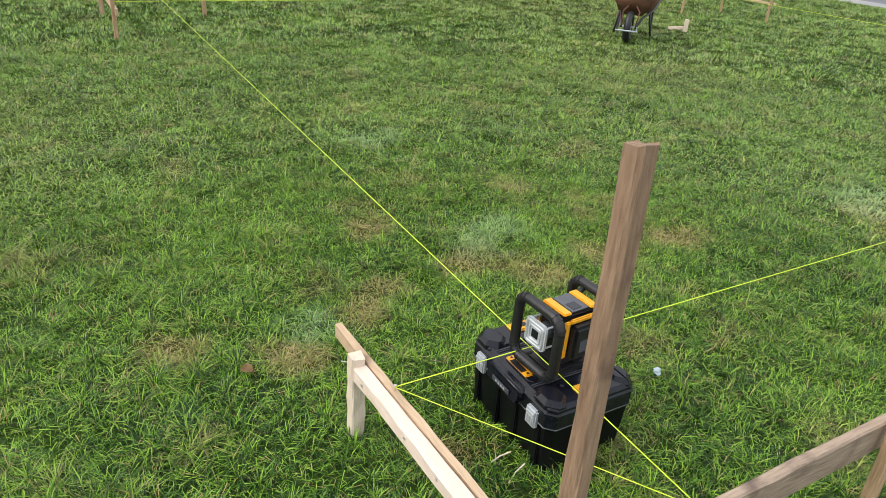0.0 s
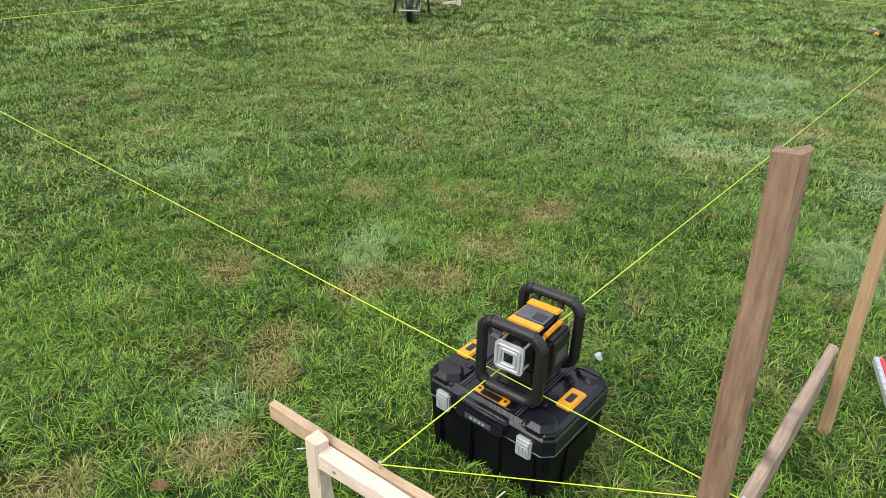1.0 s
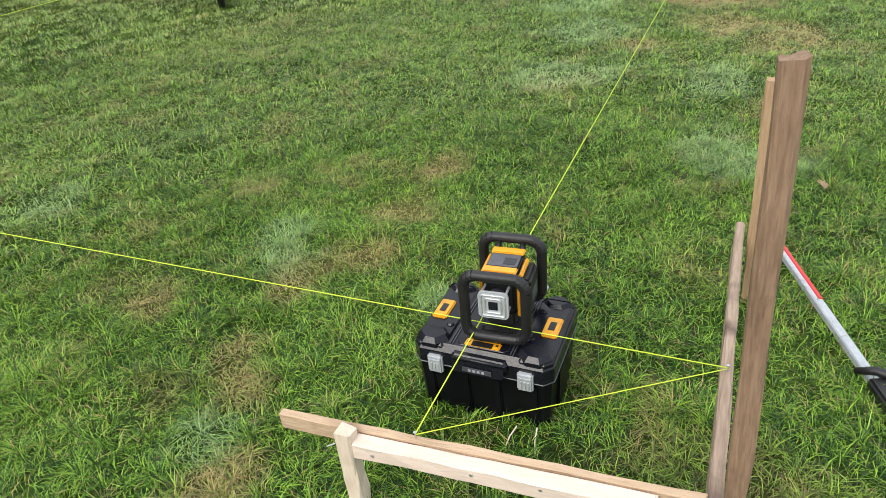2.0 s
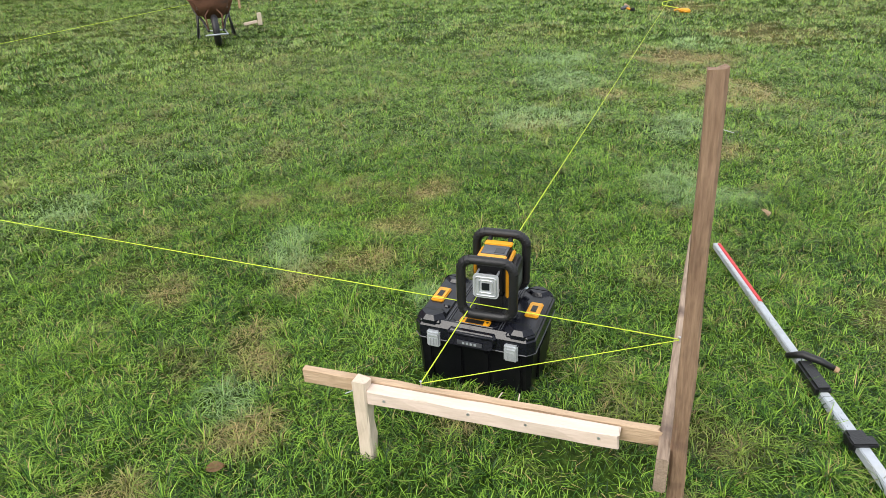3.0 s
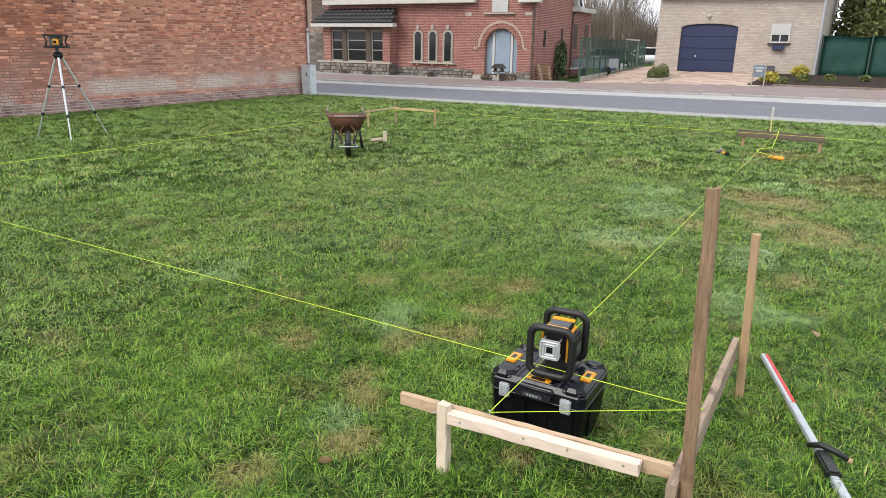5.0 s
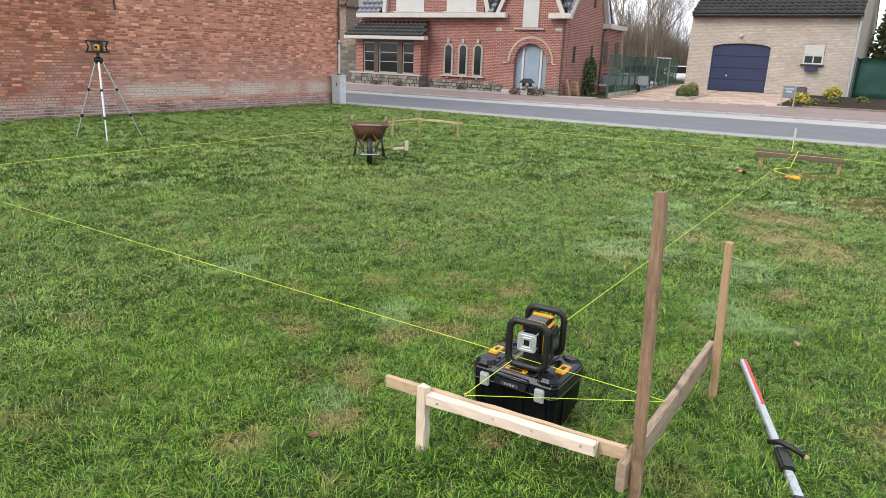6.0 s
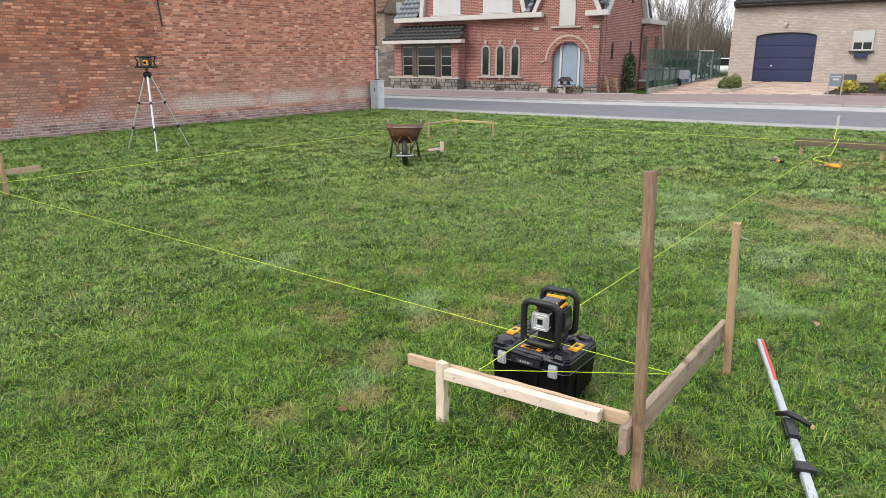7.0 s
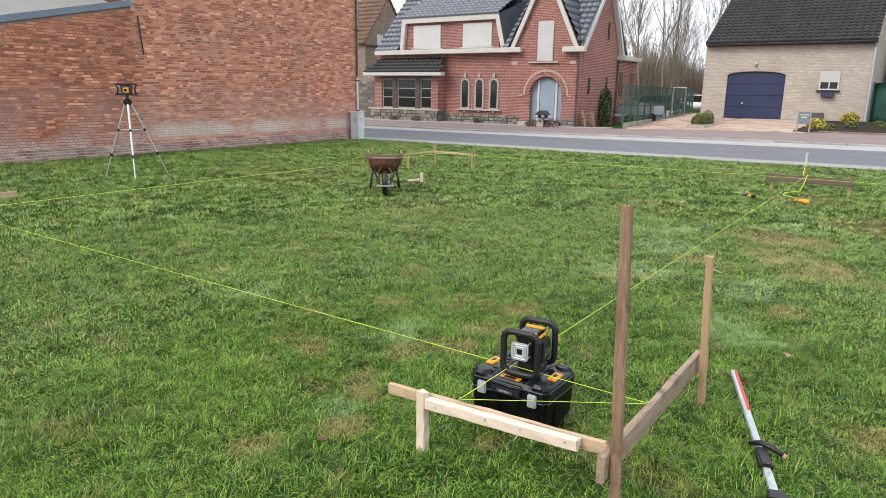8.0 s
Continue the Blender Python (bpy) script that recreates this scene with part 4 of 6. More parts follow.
for sx in (-1, 1):
    for k in (0.090, 0.098):
        part("groove_rib", slab(sx * k - 0.0015, sx * k + 0.0015, -0.145, 0.145, 0.246, 0.2535, bevel=0.0007), M["grey_dark"], case)
    clip = part("side_clip", slab(sx * 0.176 - 0.024, sx * 0.176 + 0.024, -0.046, 0.046, 0.250, 0.2640, bevel=0.004), M["yellow"], case, "yellow stacking clip")
    part("slot", slab(sx * 0.176 - 0.010, sx * 0.176 + 0.010, -0.020, 0.020, 0.2640, 0.2652, bevel=0.0005), M["rubber"], clip)
    latch = part("latch", slab(sx * 0.141 - 0.024, sx * 0.141 + 0.024, -0.178, -0.160, 0.155, 0.218, bevel=0.005), M["silver"], case, "bright metal latch")
    part("latch_ridge", slab(sx * 0.141 - 0.02, sx * 0.141 + 0.02, -0.1815, -0.177, 0.200, 0.208, bevel=0.002), M["silver"], latch)
    for k in (-0.011, 0.0, 0.011):
        part("latch_rib", slab(sx * 0.141 + k - 0.003, sx * 0.141 + k + 0.003, -0.1805, -0.177, 0.166, 0.192, bevel=0.001), M["silver"], latch)
bm = bmesh.new()
prism(bm, rounded(0.16, 0.034, 0.01), 0.018)
part("handle", bm, M["lid_black"], case, m=pose(0, -0.186, 0.208, -18))
bm = bmesh.new()
tube(bm, [(-0.085, -0.168, 0.222), (-0.075, -0.176, 0.230), (0.075, -0.176, 0.230), (0.085, -0.168, 0.222)], 0.007, 8)
part("handle_rim", bm, M["lid_black"], case, smooth=True)
part("label_plate", slab(-0.045, 0.045, -0.1925, -0.189, 0.198, 0.214, bevel=0.001), M["grey_dark"], case, "grey name plate")
for k in range(4):
    part("label_bar", slab(-0.026 + k * 0.014, -0.018 + k * 0.014, -0.1935, -0.1925, 0.202, 0.210), M["zinc"], case, "plain pale bar")
front_clip = part("front_clip", slab(-0.055, 0.055, -0.142, -0.112, 0.2515, 0.258, bevel=0.003), M["yellow"], case, "yellow front clip")
part("slot", slab(-0.032, 0.032, -0.1425, -0.122, 0.2575, 0.2592), M["rubber"], front_clip)
for sx in (-1, 1):
    part("slot", slab(sx * 0.044 - 0.004, sx * 0.044 + 0.004, -0.131, -0.123, 0.258, 0.2588), M["rubber"], front_clip)

# ---------------------------------------------------------------- rotary laser on the case
laser = thing("rotary_laser", CASE @ pose(0.030, -0.005, 0.262, 0, 0, 4), "black and yellow rotary laser with two roll-cage handles", "laser level")


def loop_handle(y):
    pts = [(x, y, z + 0.118) for x, z in rounded(0.175, 0.205, 0.038, 4)]
    bm = bmesh.new()
    tube(bm, pts + pts[:1], 0.0155, 10, caps=False)
    h = part("cage_handle", bm, M["rubber"], laser, "ribbed black rubber cage handle", smooth=True)
    for cx, cz in ((-1, 1), (1, 1), (1, -1), (-1, -1)):
        for k in range(4):
            t = radians(45 + (k - 1.5) * 20)
            c = Vector((cx * (0.0495 + 0.038 * math.cos(t)), y, 0.118 + cz * (0.0645 + 0.038 * math.sin(t))))
            d = Vector((-cx * math.sin(t), 0, cz * math.cos(t)))
            bm = bmesh.new()
            tube(bm, [c - d * 0.003, c + d * 0.003], 0.0170, 10)
            part("grip_ring", bm, M["rubber"], h)
    return h


loop_handle(-0.105)
loop_handle(0.105)
part("body", slab(-0.050, 0.052, -0.060, 0.085, 0.066, 0.192, bevel=0.014), M["rubber"], laser, "black housing")
part("pedestal", slab(-0.040, 0.042, -0.050, 0.070, 0.016, 0.068, bevel=0.006), M["rubber"], laser)
part("base", slab(-0.062, 0.062, -0.085, 0.085, -0.008, 0.018, bevel=0.006), M["rubber"], laser)
part("top_plate", slab(-0.046, 0.048, -0.056, 0.080, 0.188, 0.202, bevel=0.006), M["rubber"], laser)
for y in (-0.056, 0.046):
    part("top_stripe", slab(-0.047, 0.049, y, y + 0.030, 0.198, 0.2065, bevel=0.003), M["yellow"], laser, "yellow top stripe")
part("display", slab(-0.042, 0.044, -0.022, 0.042, 0.201, 0.2045, bevel=0.001), M["grey_dark"], laser, "grey label panel")
part("screen", slab(0.002, 0.036, -0.012, 0.022, 0.2045, 0.2055), M["lens"], laser, "dark display")
bm = bmesh.new()
prism(bm, rounded(0.086, 0.086, 0.014), 0.008)
bmesh.ops.bevel(bm, geom=[e for e in bm.edges if e.calc_face_angle(0) > 1.0], offset=0.002, segments=2, affect="EDGES")
head = part("head_window", bm, M["silver"], laser, "silver square emitter guard", m=pose(-0.004, -0.108, 0.128))
for k in (0.034, 0.023):
    bm = bmesh.new()
    pts = [(x, -0.0012, z) for x, z in rounded(2 * k, 2 * k, 0.007, 3)]
    tube(bm, pts + pts[:1], 0.0026, 6, caps=False)
    part("guard_ring", bm, M["alu"], head, smooth=True)
part("emitter", slab(-0.013, 0.013, -0.0030, 0.001, -0.013, 0.013, bevel=0.001), M["lens"], head, "dark emitter window")
for sx in (-1, 1):
    for sz in (-1, 1):
        bm = bmesh.new()
        tube(bm, [(sx * 0.034, 0.006, sz * 0.034), (sx * 0.034, 0.052, sz * 0.034)], 0.0035, 6)
        part("guard_rod", bm, M["silver"], head)
bm = bmesh.new()
tube(bm, [(0, 0.007, 0), (0, 0.050, 0)], [0.022, 0.027], 14)
part("turret", bm, M["grey_dark"], head, "dark rotating turret", smooth=True)
part("side_frame", slab(0.050, 0.062, -0.056, -0.036, 0.060, 0.185, bevel=0.004), M["yellow"], laser, "yellow side frame")
part("side_frame", slab(0.050, 0.062, -0.035, 0.060, 0.172, 0.188, bevel=0.004), M["yellow"], laser, "yellow side frame")
battery = part("battery", slab(0.052, 0.084, -0.033, 0.072, 0.056, 0.170, bevel=0.009), M["rubber"], laser, "black battery pack")
part("battery_label", slab(0.0842, 0.0850, -0.012, 0.050, 0.085, 0.125), M["grey_dark"], battery, "dull grey label")
part("side_frame", slab(-0.060, -0.048, -0.05, 0.07, 0.08, 0.185, bevel=0.004), M["yellow"], laser, "yellow side frame")
for sx in (-1, 1):
    for y in (-0.105, 0.105):
        bm = bmesh.new()
        tube(bm, [(sx * 0.035, y * 0.95, 0.212), (sx * 0.038, y * 0.55, 0.186)], 0.009, 8)
        part("bracket", bm, M["rubber"], laser, smooth=True)
        bm = bmesh.new()
        tube(bm, [(sx * 0.055, y * 0.95, 0.016), (sx * 0.05, y * 0.6, 0.010)], 0.010, 8)
        part("foot_bracket", bm, M["rubber"], laser, smooth=True)

# ---------------------------------------------------------------- levelling rod on the grass
dx, dy = 0.49, -1.40
rod = thing("levelling_rod", pose(0.165, 3.375, 0.035, 0, 0, math.degrees(math.atan2(dy, dx))), "pale telescopic levelling rod with red tip lying in grass", "levelling rod")
part("rod_body", slab(0.0, 1.10, -0.0150, 0.0150, -0.012, 0.014, bevel=0.003), M["rod_white"], rod)
part("rod_sleeve", slab(1.10, 2.3, -0.0165, 0.0165, -0.014, 0.015, bevel=0.003), M["rod_white"], rod)
part("red_scale", slab(0.01, 0.52, 0.001, 0.0160, 0.008, 0.0165, bevel=0.002), M["red"], rod, "red painted scale strip")
for k in range(12):
    part("scale_mark", slab(0.03 + k * 0.04, 0.042 + k * 0.04, -0.0155, -0.004, 0.0138, 0.0150), M["silver"], rod, "plain grey bar")
clamp = part("clamp", slab(0.92, 1.08, -0.026, 0.026, -0.018, 0.028, bevel=0.008), M["rubber"], rod, "black receiver clamp")
bm = bmesh.new()
tube(bm, [(0.88, -0.040, 0.015), (0.91, 0.0, 0.04), (0.94, 0.045, 0.035), (0.965, 0.085, 0.02)], [0.010, 0.014, 0.013, 0.010], 8)
part("clamp_arm", bm, M["rubber"], clamp, smooth=True)
bm = bmesh.new()
tube(bm, [(0.965, 0.084, 0.020), (0.972, 0.096, 0.017)], [0.012, 0.010], 8)
part("clamp_screw", bm, M["wood_stake"], clamp, "pale worn screw end")
part("collar", slab(1.26, 1.32, -0.029, 0.029, -0.02, 0.024, bevel=0.006), M["rubber"], rod, "black locking collar")
part("collar_lever", slab(1.29, 1.33, -0.034, 0.042, 0.01, 0.026, bevel=0.004), M["rubber"], rod)


# ---------------------------------------------------------------- wheelbarrow
barrow = thing("wheelbarrow", pose(-5.80, 7.40, 0.0, 0, 0, 40), "rusty brown wheelbarrow with a single rubber tyre", "wheelbarrow")
# the barrow's +y runs from its wheel to its handles
bm = bmesh.new()
tyre_pts = [(0, 0.148 * math.cos(a), 0.185 + 0.148 * math.sin(a)) for a in (2 * math.pi * k / 20 for k in range(20))]
tube(bm, tyre_pts + tyre_pts[:1], 0.042, 10, caps=False)
wheel = part("wheel", bm, M["rubber"], barrow, "black pneumatic tyre", smooth=True)
bm = bmesh.new()
tube(bm, [(-0.025, 0, 0.185), (0.025, 0, 0.185)], 0.115, 16)
part("rim", bm, M["silver"], wheel, "pale metal rim")
bm = bmesh.new()
tube(bm, [(-0.10, 0, 0.185), (0.10, 0, 0.185)], 0.012, 8)
part("axle", bm, M["steel_nail"], wheel)
bm = bmesh.new()
lo, hi = [(-0.16, 0.22), (0.16, 0.22), (0.20, 0.66), (-0.20, 0.66)], [(-0.27, 0.04), (0.27, 0.04), (0.31, 0.92), (-0.31, 0.92)]
vl = [bm.verts.new((x, y, 0.29 if y < 0.4 else 0.31)) for x, y in lo]
vh = [bm.verts.new((x, y, 0.55 if y < 0.4 else 0.515)) for x, y in hi]
bm.faces.new(vl[::-1])
for k in range(4):
    bm.faces.new((vl[k], vl[(k + 1) % 4], vh[(k + 1) % 4], vh[k]))
bmesh.ops.bevel(bm, geom=[e for e in bm.edges if not e.is_boundary], offset=0.05, segments=3, affect="EDGES")
bmesh.ops.solidify(bm, geom=list(bm.faces), thickness=0.006)
part("tray", bm, M["rust"], barrow, smooth=True)
bm = bmesh.new()
tube(bm, [(x, y, 0.551 if y < 0.4 else 0.516) for x, y in hi + hi[:1]], 0.008, 8)
part("tray_rim", bm, M["rust"], barrow, "worn tray rim", smooth=True)
part("load", slab(-0.22, 0.22, 0.14, 0.84, 0.42, 0.495, bevel=0.03), M["tray_inside"], barrow, "dried cement load")
for sx in (-1, 1):
    bm = bmesh.new()
    tube(bm, [(sx * 0.09, -0.02, 0.185), (sx * 0.13, 0.2, 0.27), (sx * 0.22, 0.75, 0.33), (sx * 0.27, 1.1, 0.45), (sx * 0.28, 1.36, 0.545)], 0.016, 8)
    part("side_tube", bm, M["black_frame"], barrow, smooth=True)
    bm = bmesh.new()
    tube(bm, [(sx * 0.28, 1.25, 0.51), (sx * 0.28, 1.40, 0.56)], 0.018, 8)
    part("grip", bm, M["tray_inside"], barrow, "worn handle grip", smooth=True)
    bm = bmesh.new()
    tube(bm, [(sx * 0.19, 0.50, 0.31), (sx * 0.24, 0.58, 0.02), (sx * 0.22, 0.72, 0.02), (sx * 0.20, 0.84, 0.36)], 0.014, 8)
    part("leg", bm, M["black_frame"], barrow, smooth=True)
    bm = bmesh.new()
    tube(bm, [(sx * 0.085, -0.005, 0.185), (sx * 0.10, 0.06, 0.36), (sx * 0.05, 0.09, 0.42)], 0.009, 6)
    part("front_stay", bm, M["rust"], barrow, "rusty steel stay", smooth=True)
bm = bmesh.new()
tube(bm, [(-0.13, -0.19, 0.16), (-0.10, -0.21, 0.165), (0.10, -0.21, 0.165), (0.13, -0.19, 0.16), (0.10, 0.0, 0.19)], 0.009, 8)
part("nose_guard", bm, M["zinc"], barrow, "pale bent wheel guard", smooth=True)

# ---------------------------------------------------------------- tripod with laser
TR = (-10.58, 6.15, 0.0)
tripod = thing("tripod", pose(*TR), "aluminium survey tripod with dark clamps on the lawn", "tripod")
for fx, fy in ((-0.49, -0.25), (0.45, -0.25), (0.0, 0.67)):
    d = Vector((fx, fy, -1.30))
    top = Vector((fx * 0.07, fy * 0.07, 1.30))
    foot = Vector((fx, fy, 0.0))
    knee, mid = top.lerp(foot, 0.70), top.lerp(foot, 0.36)
    bm = bmesh.new()
    tube(bm, [top, mid, knee], [0.017, 0.017, 0.017], 8)
    leg = part("leg", bm, M["alu"], tripod)
    bm = bmesh.new()
    tube(bm, [knee, foot], [0.011, 0.010], 8)
    part("leg_extension", bm, M["alu"], leg)
    bm = bmesh.new()
    tube(bm, [top.lerp(foot, 0.685), top.lerp(foot, 0.72)], 0.025, 8)
    part("leg_clamp", bm, M["rubber"], leg, "black clamp")
    bm = bmesh.new()
    tube(bm, [top.lerp(foot, 0.35), top.lerp(foot, 0.38)], 0.024, 8)
    part("brace_clamp", bm, M["rubber"], leg, "black brace clamp")
    bm = bmesh.new()
    tube(bm, [mid, (0, 0, 0.83)], 0.007, 6)
    part("brace", bm, M["alu"], leg)
bm = bmesh.new()
tube(bm, [(0, 0, 0.62), (0, 0, 1.40)], [0.013, 0.013], 8)
part("centre_column", bm, M["alu"], tripod)
bm = bmesh.new()
tube(bm, [(0, 0, 1.25), (0, 0, 1.30), (0, 0, 1.33), (0, 0, 1.36)], [0.05, 0.075, 0.075, 0.04], 10)
part("head", bm, M["rubber"], tripod, "black tripod head")
bm = bmesh.new()
tube(bm, [(0, 0, 1.36), (0, 0, 1.42)], 0.028, 10)
part("mount", bm, M["grey_dark"], tripod)
laser2 = thing("laser_level", pose(TR[0], TR[1], 1.42, 0, 0, 33), "black laser level with a yellow front on a tripod", "laser level")
bm = bmesh.new()
box(bm, -0.16, 0.16, -0.11, 0.11, 0.0, 0.035, bevel=0.01)
part("bottom_guard", bm, M["rubber"], laser2)
part("top_guard", slab(-0.155, 0.155, -0.11, 0.11, 0.175, 0.20, bevel=0.01), M["rubber"], laser2)
part("housing", slab(-0.075, 0.075, -0.075, 0.075, 0.03, 0.18, bevel=0.012), M["grey_dark"], laser2)
part("front_panel", slab(-0.015, 0.085, -0.092, -0.07, 0.045, 0.135, bevel=0.01), M["yellow"], laser2, "yellow front panel")
part("emitter", slab(0.0, 0.05, -0.097, -0.09, 0.07, 0.11, bevel=0.003), M["lens"], laser2)
for sx in (-1, 1):
    for y in (-0.09, 0.09):
        bm = bmesh.new()
        tube(bm, [(sx * 0.125, y, 0.02), (sx * 0.10, y, 0.10), (sx * 0.14, y, 0.19)], 0.014, 8)
        part("pillar", bm, M["rubber"], laser2, smooth=True)


# ---------------------------------------------------------------- odds and ends on the lawn
def leaf(x, y, size, turn, material="leaf_brown", label="curled brown dead leaf on the grass", z=0.05):
    bm = bmesh.new()
    n = 7
    rows = [[bm.verts.new((size * (k / n - 0.5), s * size * 0.34 * (math.sin(math.pi * (k + 0.35) / (n + 0.7)) ** 0.8), 0.16 * size * abs(s) + 0.05 * size * math.sin(5.0 * k / n))) for k in range(n + 1)] for s in (-1, 0, 1)]
    for a, c in zip(rows, rows[1:]):
        for k in range(n):
            bm.faces.new((a[k], a[k + 1], c[k + 1], c[k]))
    bmesh.ops.solidify(bm, geom=list(bm.faces), thickness=0.0012)
    ob = part("dead_leaf", bm, M[material], m=pose(x, y, z, 12, -8, turn))
    return tagged(ob, label, "leaf", "leaves")


leaf(-1.17, 1.43, 0.055, 30, z=0.035)
leaf(0.38, 3.74, 0.065, 110, "wood_board", "pale straw-coloured dead leaf in grass", 0.07)
scrap = thing("plastic_scrap", pose(-0.57, 2.72, 0.045, 20, 10, 40), "crumpled pale blue plastic scrap in the grass", "litter")
bm = bmesh.new()
bmesh.ops.create_icosphere(bm, subdivisions=2, radius=0.02)
for v in bm.verts:
    v.co *= 0.7 + 0.6 * noise.noise(v.co * 60)
    v.co.z *= 0.5
part("crumpled_film", bm, M["litter"], scrap)
for k, (x, y, a) in enumerate(((-0.47, 1.99, 70), (-0.40, 2.0, 100))):
    bm = bmesh.new()
    tube(bm, [(-0.035, 0, 0.0), (0, 0.003, 0.012), (0.035, 0, 0.018)], 0.0022, 6)
    tagged(part("wood_splinter", bm, M["wood_new"], m=pose(x, y, 0.025, 0, -20, a)), "pale wood splinter in the grass", "splinter")

offcut = thing("wood_offcut", pose(-6.34, 8.84, 0.0, 0, 0, 40), "pale pine offcut pieces nailed in an L on the lawn", "offcut")
part("upright_piece", slab(0.10, 0.16, -0.03, 0.03, 0.0, 0.17, bevel=0.005), M["wood_new_up"], offcut)
part("lying_piece", slab(-0.10, 0.10, -0.02, 0.02, 0.02, 0.06, bevel=0.005), M["wood_new"], offcut, m=pose(0, 0, 0, 0, -8, 0))

drill = thing("cordless_drill", pose(-1.28, 10.75, 0.02, 0, 0, 60) @ Matrix.Scale(0.72, 4), "grey and orange power tool lying in grass", "power tool")
bm = bmesh.new()
tube(bm, [(-0.10, 0, 0.05), (-0.03, 0, 0.06), (0.05, 0, 0.07), (0.09, 0, 0.07)], [0.025, 0.036, 0.036, 0.016], 10)
part("motor_housing", bm, M["grey_dark"], drill, smooth=True)
bm = bmesh.new()
tube(bm, [(0.02, 0.0, 0.06), (0.05, -0.06, 0.04), (0.06, -0.12, 0.03)], 0.02, 8)
part("grip", bm, M["orange"], drill, "orange grip", smooth=True)
part("battery", slab(0.03, 0.11, -0.18, -0.11, 0.0, 0.06, bevel=0.01), M["rubber"], drill)
part("wood_block", slab(0.02, 0.16, 0.02, 0.07, 0.10, 0.135, bevel=0.004), M["wood_board"], drill, m=pose(0, 0, 0.02, 0, 28, 0))

reel = thing("string_reel", pose(-0.46, 10.70, 0.0, 0, 0, -30) @ Matrix.Scale(0.75, 4), "orange and yellow string reel with loose line on grass", "string reel")
bm = bmesh.new()
tube(bm, [(-0.10, 0, 0.055), (-0.05, 0, 0.06), (0.06, 0.01, 0.06), (0.11, 0.02, 0.05)], [0.03, 0.045, 0.045, 0.025], 12)
part("spool", bm, M["orange"], reel, smooth=True)
bm = bmesh.new()
pts = [((0.13 + 0.02 * math.sin(2.3 * a)) * math.cos(a) - 0.05, 0.10 * math.sin(a), 0.065 + 0.015 * math.sin(3 * a)) for a in np.linspace(0, 19, 60)]
tube(bm, pts, 0.006, 6)
part("loose_coil", bm, M["yellow"], reel, "yellow line loosely coiled", smooth=True)
loose = bmesh.new()
tube(loose, [(-0.55, 10.75, 0.07), (-0.78, 10.95, 0.08), (-0.80, 11.25, 0.08), (-0.62, 11.45, 0.10), (-0.60, 11.75, 0.24), (-0.60, 11.92, 0.31), (-0.66, 12.3, 0.20), (-0.85, 13.4, 0.12), (-0.97, 14.56, 0.24)], 0.005, 6)
tagged(part("string_line", loose, M["string"], smooth=True), "loose neon yellow line from a reel to a stake", "string", "mason lines")


# ---------------------------------------------------------------- houses over the road
def tiled_roof(name, parent, origin, along, up, tile=(0.30, 0.34), material="slate", depth=0.08, label="", clip=None, per=4):
    """A roof plane of single overlapping tiles, one small curved sheet each, joined."""
    o, a, u = Vector(origin), Vector(along), Vector(up)
    la, lu = a.length, u.length
    a, u = a / la, u / lu
    nrm = a.cross(u).normalized()
    if nrm.z < 0:
        nrm = -nrm
    verts, faces = [], []
    rows, cols = max(1, round(lu / tile[1])), max(1, round(la / tile[0]))
    rng = random.Random(len(name) + rows * cols)
    for r in range(rows):
        for c in range(cols):
            s0, t0, t1 = c * la / cols, r * lu / rows, (r + 1) * lu / rows
            if clip and not clip((c + 0.5) / cols, (r + 0.5) / rows):
                continue
            k = len(verts)
            lift = rng.uniform(0, 0.006)
            for t, base in ((t0 - 0.02, depth), (t1 + 0.02, 0.012)):
                for j in range(per + 1):
                    f = j / per
                    wave = 0.5 + 0.5 * math.cos(2 * math.pi * (f - 0.2))
                    wave = wave ** 1.5
                    p = o + a * (s0 + f * la / cols) + u * t + nrm * (base + lift + 0.06 * wave)
                    verts.append(p)
            lip = len(verts)
            for j in range(per + 1):
                f = j / per
                verts.append(o + a * (s0 + f * la / cols) + u * (t0 - 0.02) + nrm * 0.0)
            for j in range(per):
                faces.append((k + j, k + j + 1, k + per + 2 + j, k + per + 1 + j))
                faces.append((lip + j, lip + j + 1, k + j + 1, k + j))
    ob = from_arrays(name, np.array([tuple(v) for v in verts]), np.array(faces), M[material])
    ob.parent = parent
    tagged(ob, label, kind="stuff")
    return ob


def window(parent, x0, x1, y, z0, z1, frame="timber_frame", bars=(), posts=(), fr=0.06, glass="glass", name="window"):
    """A window of frame, pane and glazing bars, set in a wall that faces -y."""
    w = part(name, slab(x0, x1, y - 0.02, y + 0.05, z0, z0 + fr), M[frame], parent)
    part("frame_head", slab(x0, x1, y - 0.02, y + 0.05, z1 - fr, z1), M[frame], w)
    part("frame_side", slab(x0, x0 + fr, y - 0.02, y + 0.05, z0 + fr, z1 - fr), M[frame], w)
    part("frame_side", slab(x1 - fr, x1, y - 0.02, y + 0.05, z0 + fr, z1 - fr), M[frame], w)
    part("pane", slab(x0 + fr, x1 - fr, y + 0.02, y + 0.03, z0 + fr, z1 - fr), M[glass], w, "dark reflecting pane")
    for z in bars:
        part("glazing_bar", slab(x0 + fr, x1 - fr, y - 0.01, y + 0.018, z - 0.02, z + 0.02), M[frame], w)
    for x in posts:
        part("mullion", slab(x - 0.025, x + 0.025, y - 0.012, y + 0.018, z0 + fr, z1 - fr), M[frame], w)
    return w


